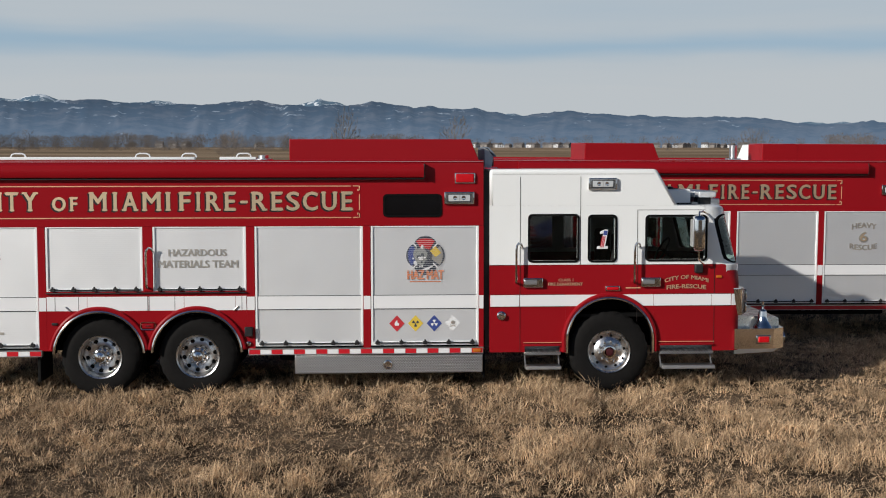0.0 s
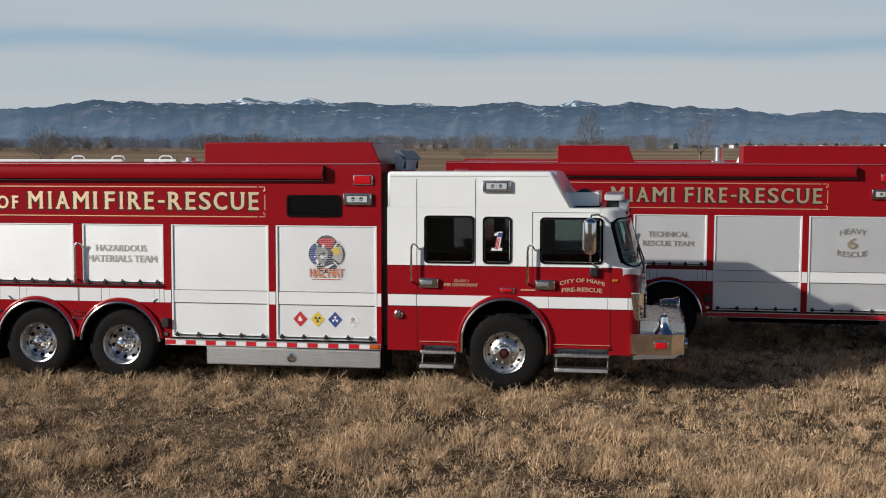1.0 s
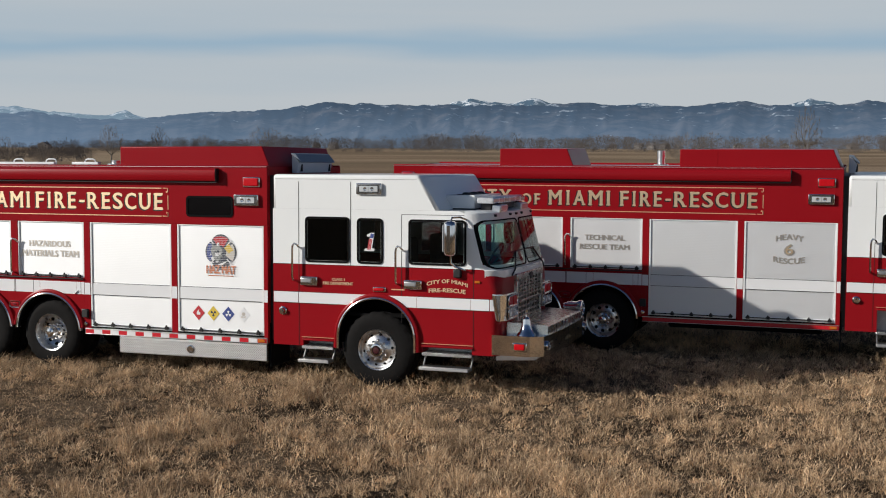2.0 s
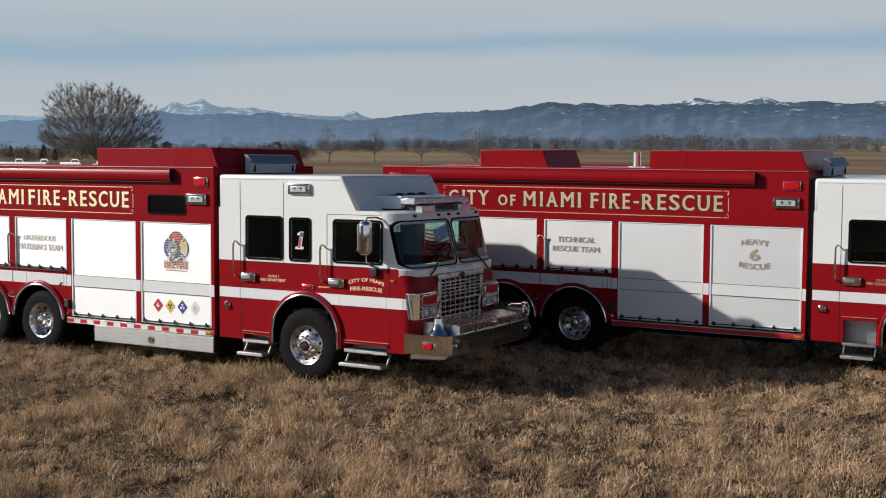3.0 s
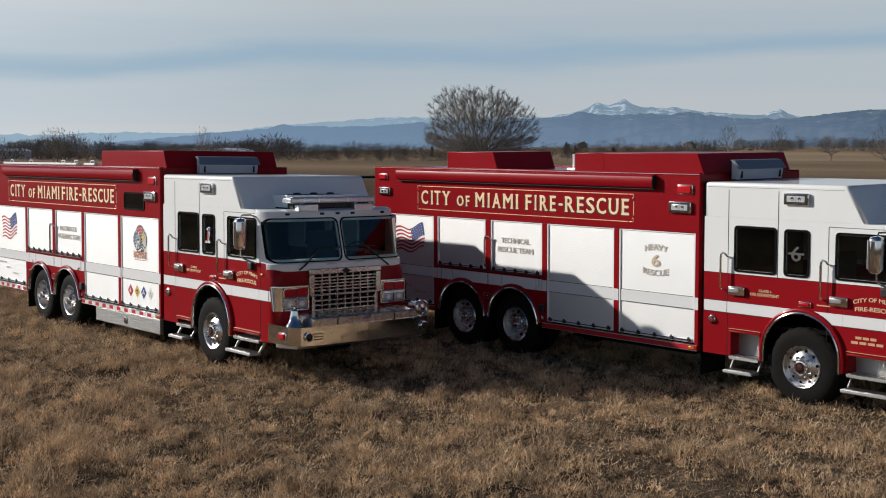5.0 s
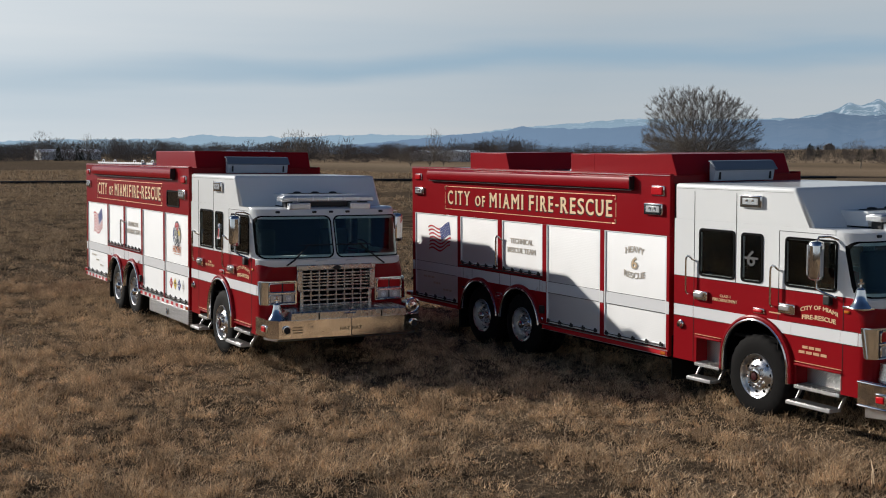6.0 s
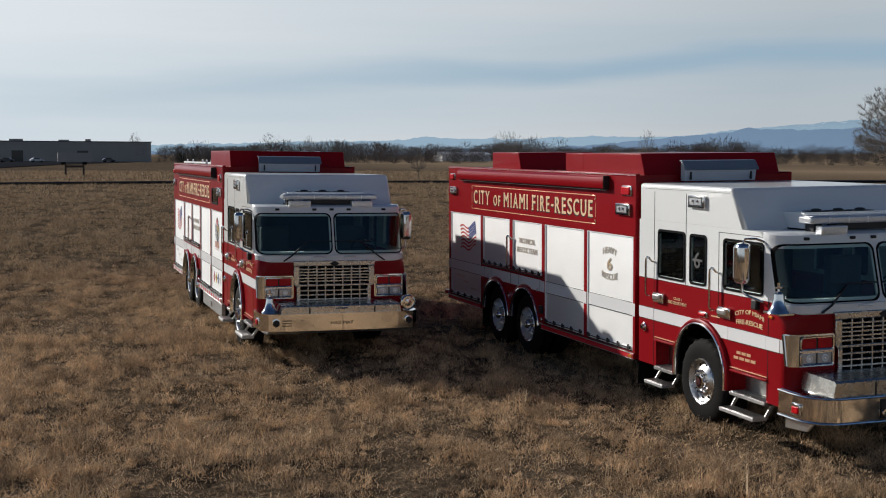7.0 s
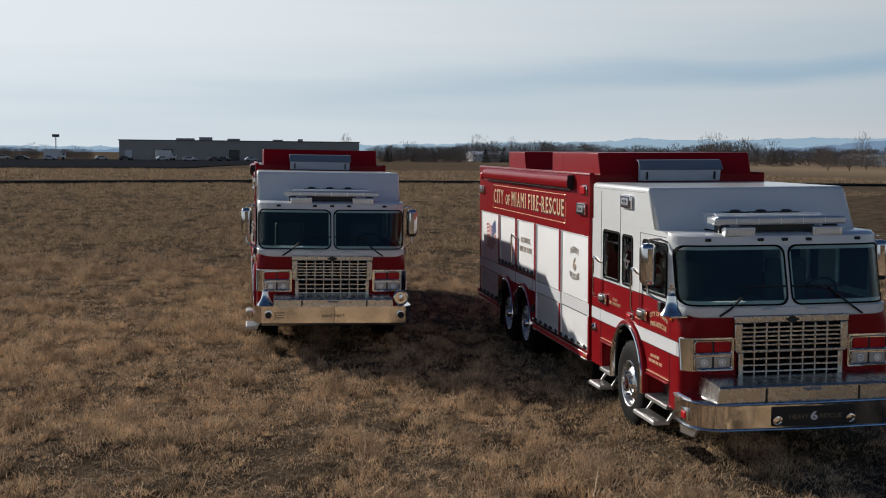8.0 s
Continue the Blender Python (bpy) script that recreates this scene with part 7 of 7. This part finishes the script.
    part("trunk", wood, bark, tree, "grey furrowed trunk with spreading limbs", smooth=True)
    mesh_object("crown", vs, fs, twig, tree, label="bare domed crown of fine brown twigs")
    return tagged(tree, label, "tree", "bare trees")


def put_tree(az, dist, eye, size=1.0, turn=0.0):
    a = radians(az)
    x, y = eye[0] + math.sin(a) * dist, eye[1] + math.cos(a) * dist
    m = pose(x, y, footing(x, y), 0, 0, turn) @ Matrix.Scale(size, 4)
    return m


def plant():
    big = crown_tree(15.0, 1.34, 1.8, 2.3, 2900, 22, 0.62, 6, BARK, TWIG, "large spreading leafless cottonwood standing in the dry field", 0.60)
    big.matrix_basis = put_tree(-46.4, 205, (12.5, -13.4))
    kinds = [crown_tree(12.0, 0.80, 2.4, 3.4, 420, 16, 0.24, 12, BARK, FARTWIG, "leafless roadside tree with upright branches"),
             crown_tree(12.0, 1.10, 1.0, 1.6, 520, 16, 0.26, 15, BARK, FARTWIG, "leafless bushy tree in the far field"),
             crown_tree(10.0, 0.55, 2.2, 3.0, 300, 16, 0.20, 23, BARK, FARTWIG, "slender leafless tree in the far field")]
    spots = [(1, -28.9, 390, (12.5, -13.4), 1.05), (0, -35.7, 420, (12.5, -13.4), 1.10), (2, -33.6, 425, (12.5, -13.4), 1.30), (0, -31.4, 470, (12.5, -13.4), 0.8), (2, -1.8, 385, (-3, -16.4), 1.45),
             (0, 3.3, 390, (-3, -16.4), 1.20), (1, -7.0, 360, (-3, -16.4), 0.85), (1, 17.0, 400, (-3, -16.4), 1.0), (1, -68.6, 430, (22.5, -0.1), 1.0), (1, -66.6, 450, (20.6, -5.1), 0.55),
             (1, -63.1, 420, (20.6, -5.1), 0.65), (2, -61.5, 440, (20.6, -5.1), 1.0), (0, -85.0, 480, (21.4, -3.5), 0.62), (1, -79.3, 500, (20.6, -5.1), 0.62), (2, -77.2, 480, (20.6, -5.1), 0.85),
             (1, -63.6, 330, (22.5, -0.1), 0.48), (1, -62.7, 330, (22.5, -0.1), 0.50), (1, -62.0, 345, (22.5, -0.1), 0.52), (0, -40.3, 330, (12.5, -13.4), 0.60), (1, -38.9, 300, (12.5, -13.4), 0.50),
             (1, -27.0, 420, (1.8, -16.6), 0.9), (2, -72.3, 170, (21.4, -3.5), 0.33), (1, -66.5, 520, (22.5, -0.1), 0.6), (0, -58.5, 480, (20.6, -5.1), 0.8), (2, -85.1, 620, (20.6, -5.1), 1.1)]
    used = set()
    for i, (kind, az, dist, eye, size) in enumerate(spots):
        m = put_tree(az, dist, eye, size, 47.0 * i)
        if kind in used:
            copy_thing(kinds[kind], m)
        else:
            kinds[kind].matrix_basis = m
            used.add(kind)


plant()


def woods_mesh(rng, az, dist, high, wide, count, conifer):
    """Crowns of short rising slivers, one crown for each place on the plan."""
    a, r = np.radians(np.repeat(az, count)), np.repeat(dist, count)
    h, w = np.repeat(high, count), np.repeat(wide, count)
    m = len(a)
    u, f = rng.uniform(0, 6.283, m), rng.rand(m)
    if conifer:
        f = f ** 1.4 * 0.9
        rad = w * (1 - f) * rng.rand(m) ** 0.4
    else:
        f = f * 0.86
        rad = w * np.sqrt(np.maximum(0.10, 1 - ((f - 0.52) / 0.56) ** 2)) * rng.rand(m) ** 0.75
    p = np.stack([5 + np.sin(a) * r + np.cos(u) * rad, -8 + np.cos(a) * r + np.sin(u) * rad, f * h - 0.2 + np.repeat(climb(5 + np.sin(np.radians(az)) * dist, -8 + np.cos(np.radians(az)) * dist), count)], 1)
    reach = h * rng.uniform(0.08, 0.22, m)
    g = rng.normal(0, 1, (m, 3)) * 0.7 + np.stack([np.cos(u), np.sin(u), np.full(m, 1.5)], 1) * 0.8
    tip = p + g / np.linalg.norm(g, axis=1)[:, None] * reach[:, None]
    half = (0.02 + h * rng.uniform(0.005, 0.011, m)) * (2.6 if conifer else 1.0)
    s = np.stack([np.cos(a) * half, -np.sin(a) * half, np.zeros(m)], 1)
    v = np.empty((m, 3, 3))
    v[:, 0], v[:, 1], v[:, 2] = p - s, p + s, tip
    return v.reshape(-1, 3)


def far_woods():
    """The belt of leafless woods and hedges all along the horizon."""
    rng = np.random.RandomState(8)
    at = lattice(51)
    n = 3000
    az, dist = rng.uniform(-104, 28, n), rng.uniform(430, 950, n)
    dist = np.where(az > -36, dist * 1.15 + 450, dist)
    lush = at(az * 0.30 + 60, np.full(n, 3.3)) * 0.6 + at(az * 1.1 + 12, np.full(n, 7.7)) * 0.4
    high = (4.8 + 6.0 * lush * rng.uniform(0.4, 1.3, n) + np.where(rng.rand(n) < 0.025, rng.uniform(2, 5, n), 0)) * (dist / 700) ** 0.7
    north = (az > -28) & (az < 30)
    high = np.where(north, high * 1.1, np.where(az < -56, high * 1.28, high * 0.80))
    ex, ey = 5 + np.sin(np.radians(az)) * dist - 22, -8 + np.cos(np.radians(az)) * dist + 0.5
    seen = np.degrees(np.arctan2(ex, ey))
    high = np.where(seen < -97, high * 0.5, high)
    keep = ~(north & (rng.rand(n) < 0.20)) & ~((az > 1.5) & (az < 20) & (rng.rand(n) < 0.85)) & ~((seen > -97) & (seen < -84.5))
    az, dist, high = az[keep], dist[keep], high[keep]
    v = woods_mesh(rng, az, dist, high, high * rng.uniform(0.35, 0.6, len(az)), 115, False)
    n = len(az)
    low = rng.uniform(2.0, 4.6, n) * np.where((az > -28) & (az < 30), 0.7, np.where(az < -50, np.where(az < -96, 0.9, 1.9), 1.0)) * (dist / 700) ** 0.7
    v = np.concatenate([v, woods_mesh(rng, az + rng.uniform(-0.3, 0.3, n), dist, low, low * rng.uniform(0.9, 1.6, n), 60, False)])
    tagged(triangles("far_woods", v, WOODS), "belt of leafless brown woods along the horizon", "woods", kind="stuff")
    n = 60
    az, dist = np.where(rng.rand(n) < 0.3, rng.uniform(-83, -76, n), rng.uniform(-84, -40, n)), rng.uniform(480, 900, n)
    high = rng.uniform(4, 8, n) * (dist / 700) ** 0.6
    v = woods_mesh(rng, az, dist, high, high * 0.30, 160, True)
    tagged(triangles("far_evergreens", v, EVERGREEN), "dark evergreens scattered along the horizon", "trees", kind="stuff")


def triangles(name, v, mat):
    n = len(v)
    me = bpy.data.meshes.new(name)
    me.vertices.add(n)
    me.vertices.foreach_set("co", v.astype(np.float32).ravel())
    me.loops.add(n)
    me.loops.foreach_set("vertex_index", np.arange(n, dtype=np.int32))
    me.polygons.add(n // 3)
    me.polygons.foreach_set("loop_start", np.arange(0, n, 3, dtype=np.int32))
    me.update(calc_edges=True)
    me.materials.append(mat)
    return new(name, me)


far_woods()


# ---------------------------------------------------------------- dry grass
def blades(rng, base, height, lean, width):
    """Three corners for every blade of grass."""
    n = len(base)
    a = rng.uniform(0, 2 * math.pi, n)
    side = np.stack([np.cos(a), np.sin(a), np.zeros(n)], 1) * (width / 2)[:, None]
    tip = base + np.stack([lean[:, 0] * height, lean[:, 1] * height, height], 1)
    v = np.empty((n, 3, 3))
    v[:, 0], v[:, 1], v[:, 2] = base - side, base + side, tip
    return v.reshape(-1, 3)


def inside(rng, x, y, x0, x1, y0, y1):
    """Thins a patch of grass out towards its borders, so that patches run into one another."""
    edge = np.minimum(np.minimum(x - x0, x1 - x), np.minimum(y - y0, y1 - y)) + 1.6 * (LAT_A(x * 0.5 + 3, y * 0.5) - 0.5)
    return rng.rand(len(x)) < np.clip(edge / 2.5, 0, 1)


def tuft_field(rng, x0, x1, y0, y1, per_m2, count, tall, wide, spread, thin=0.30):
    n = int((x1 - x0) * (y1 - y0) * per_m2)
    x, y = rng.uniform(x0, x1, n), rng.uniform(y0, y1, n)
    dens = patch(x, y)
    keep = (dens + rng.uniform(-0.12, 0.12, n) > thin) & inside(rng, x, y, x0, x1, y0, y1)
    x, y, dens = x[keep], y[keep], dens[keep]
    n = len(x)
    size = (0.45 + 0.9 * dens) * rng.uniform(0.55, 1.25, n)
    tx, ty, ts = np.repeat(x, count), np.repeat(y, count), np.repeat(size, count)
    m = n * count
    ox, oy = rng.normal(0, spread, m), rng.normal(0, spread, m)
    bx, by = tx + ox, ty + oy
    h = tall * ts * rng.uniform(0.45, 1.15, m)
    lean = np.stack([ox / spread * 0.30 + rng.normal(0, 0.38, m) + 0.12, oy / spread * 0.30 + rng.normal(0, 0.38, m)], 1)
    base = np.stack([bx, by, land(bx, by) - 0.01], 1)
    return blades(rng, base, h, lean, wide * rng.uniform(0.6, 1.5, m))


def patch(x, y):
    """How thickly the weeds stand: drifts and rows a metre or two long, with bare spots between."""
    row = 0.5 + 0.5 * np.sin(2 * math.pi * (y + 0.9 * LAT_A(x * 0.22 + 4, y * 0.22)) / 1.15)
    return 0.34 * LAT_B(x * 0.75 + 9, y * 1.6 + 3) + 0.40 * LAT_C(x * 2.6, y * 4.0 + 7) + 0.18 * LAT_A(x * 0.3, y * 0.3 + 5) + 0.08 * row


def weeds(rng, x0, x1, y0, y1, per_m2, stems, bits, tall, wide, spread, thin):
    """Bushy clumps of dead weeds: a dome of short bits pointing every way, with upright stems through it."""
    n = int((x1 - x0) * (y1 - y0) * per_m2)
    x, y = rng.uniform(x0, x1, n), rng.uniform(y0, y1, n)
    p = patch(x, y)
    keep = (p + rng.uniform(-0.10, 0.10, n) > thin) & inside(rng, x, y, x0, x1, y0, y1)
    x, y, p = x[keep], y[keep], p[keep]
    n = len(x)
    size = np.clip(0.34 + 3.6 * (p - thin), 0.26, 1.40) * rng.uniform(0.60, 1.35, n)
    out = []
    for count, dome, length, lean in ((stems, 0.0, (0.60, 1.15), 0.26), (bits, 0.80, (0.12, 0.34), 0.95)):
        m = n * count
        ts = np.repeat(size, count)
        ang, far = rng.uniform(0, 6.283, m), np.sqrt(rng.rand(m))
        ox, oy = np.cos(ang) * far, np.sin(ang) * far
        bow = np.sqrt(1.02 - far * far)
        bx, by = np.repeat(x, count) + ox * spread * ts, np.repeat(y, count) + oy * spread * ts
        z = land(bx, by) - 0.01 + dome * tall * ts * bow * rng.uniform(0.1, 1.0, m)
        h = tall * ts * rng.uniform(length[0], length[1], m) * (bow if not dome else 1.0)
        slant = np.stack([ox * (0.3 + dome * 0.5) + rng.normal(0.05, lean, m), oy * (0.3 + dome * 0.5) + rng.normal(0, lean, m)], 1)
        out.append(blades(rng, np.stack([bx, by, z], 1), h, slant, wide * rng.uniform(0.6, 1.6, m)))
    return np.concatenate(out)


def litter(rng, x0, x1, y0, y1, per_m2):
    n = int((x1 - x0) * (y1 - y0) * per_m2)
    x, y = rng.uniform(x0, x1, n), rng.uniform(y0, y1, n)
    keep = inside(rng, x, y, x0, x1, y0, y1)
    x, y = x[keep], y[keep]
    n = len(x)
    base = np.stack([x, y, land(x, y) + rng.uniform(0.0, 0.05, n)], 1)
    h = rng.uniform(0.01, 0.05, n)
    a = rng.uniform(0, 6.283, n)
    reach = rng.uniform(0.05, 0.20, n) / h
    return blades(rng, base, h, np.stack([np.cos(a) * reach, np.sin(a) * reach], 1), rng.uniform(0.006, 0.014, n))


def grass():
    rng = np.random.RandomState(17)
    sets = [tuft_field(rng, -17, 14.5, -9.6, 9.5, 38, 9, 0.060, 0.009, 0.085, 0.22),
            weeds(rng, -17, 14.5, -9.6, 9.5, 30, 11, 38, 0.185, 0.0085, 0.105, 0.405),
            weeds(rng, -17, 10, -9.6, -1.5, 10, 28, 24, 0.23, 0.0072, 0.10, 0.43),
            litter(rng, -18, 16, -11, 10, 170),
            tuft_field(rng, 1, 16.5, -9.5, 9.5, 52, 6, 0.075, 0.014, 0.060, 0.14),
            tuft_field(rng, -14, 3.5, -9.6, 0.8, 44, 6, 0.070, 0.012, 0.060, 0.14),
            tuft_field(rng, -24, 30, -18, -6.2, 13, 8, 0.15, 0.034, 0.09, 0.38),
            tuft_field(rng, 11, 34, -7, 24, 13, 8, 0.15, 0.034, 0.09, 0.38),
            tuft_field(rng, -42, -16, -20, 20, 16, 8, 0.10, 0.018, 0.11, 0.42),
            weeds(rng, -45, -13.5, -18, 18, 6.0, 5, 34, 0.30, 0.021, 0.27, 0.45),
            tuft_field(rng, -75, -42, -28, 30, 7, 8, 0.12, 0.030, 0.15, 0.42),
            weeds(rng, -85, -43, -32, 36, 1.8, 5, 34, 0.34, 0.040, 0.45, 0.45),
            tuft_field(rng, -18, 14, 6.5, 24, 18, 8, 0.17, 0.020, 0.10, 0.40),
            tuft_field(rng, -135, -75, -45, 60, 2.4, 8, 0.28, 0.055, 0.25, 0.44),
            tuft_field(rng, -210, -124, -80, 90, 0.5, 14, 0.42, 0.13, 0.6, 0.46)]
    ob = triangles("grass", np.concatenate(sets), blade_material())
    tagged(ob, "dry tan winter grass in uneven tufts with straw litter", "grass", kind="stuff")


grass()
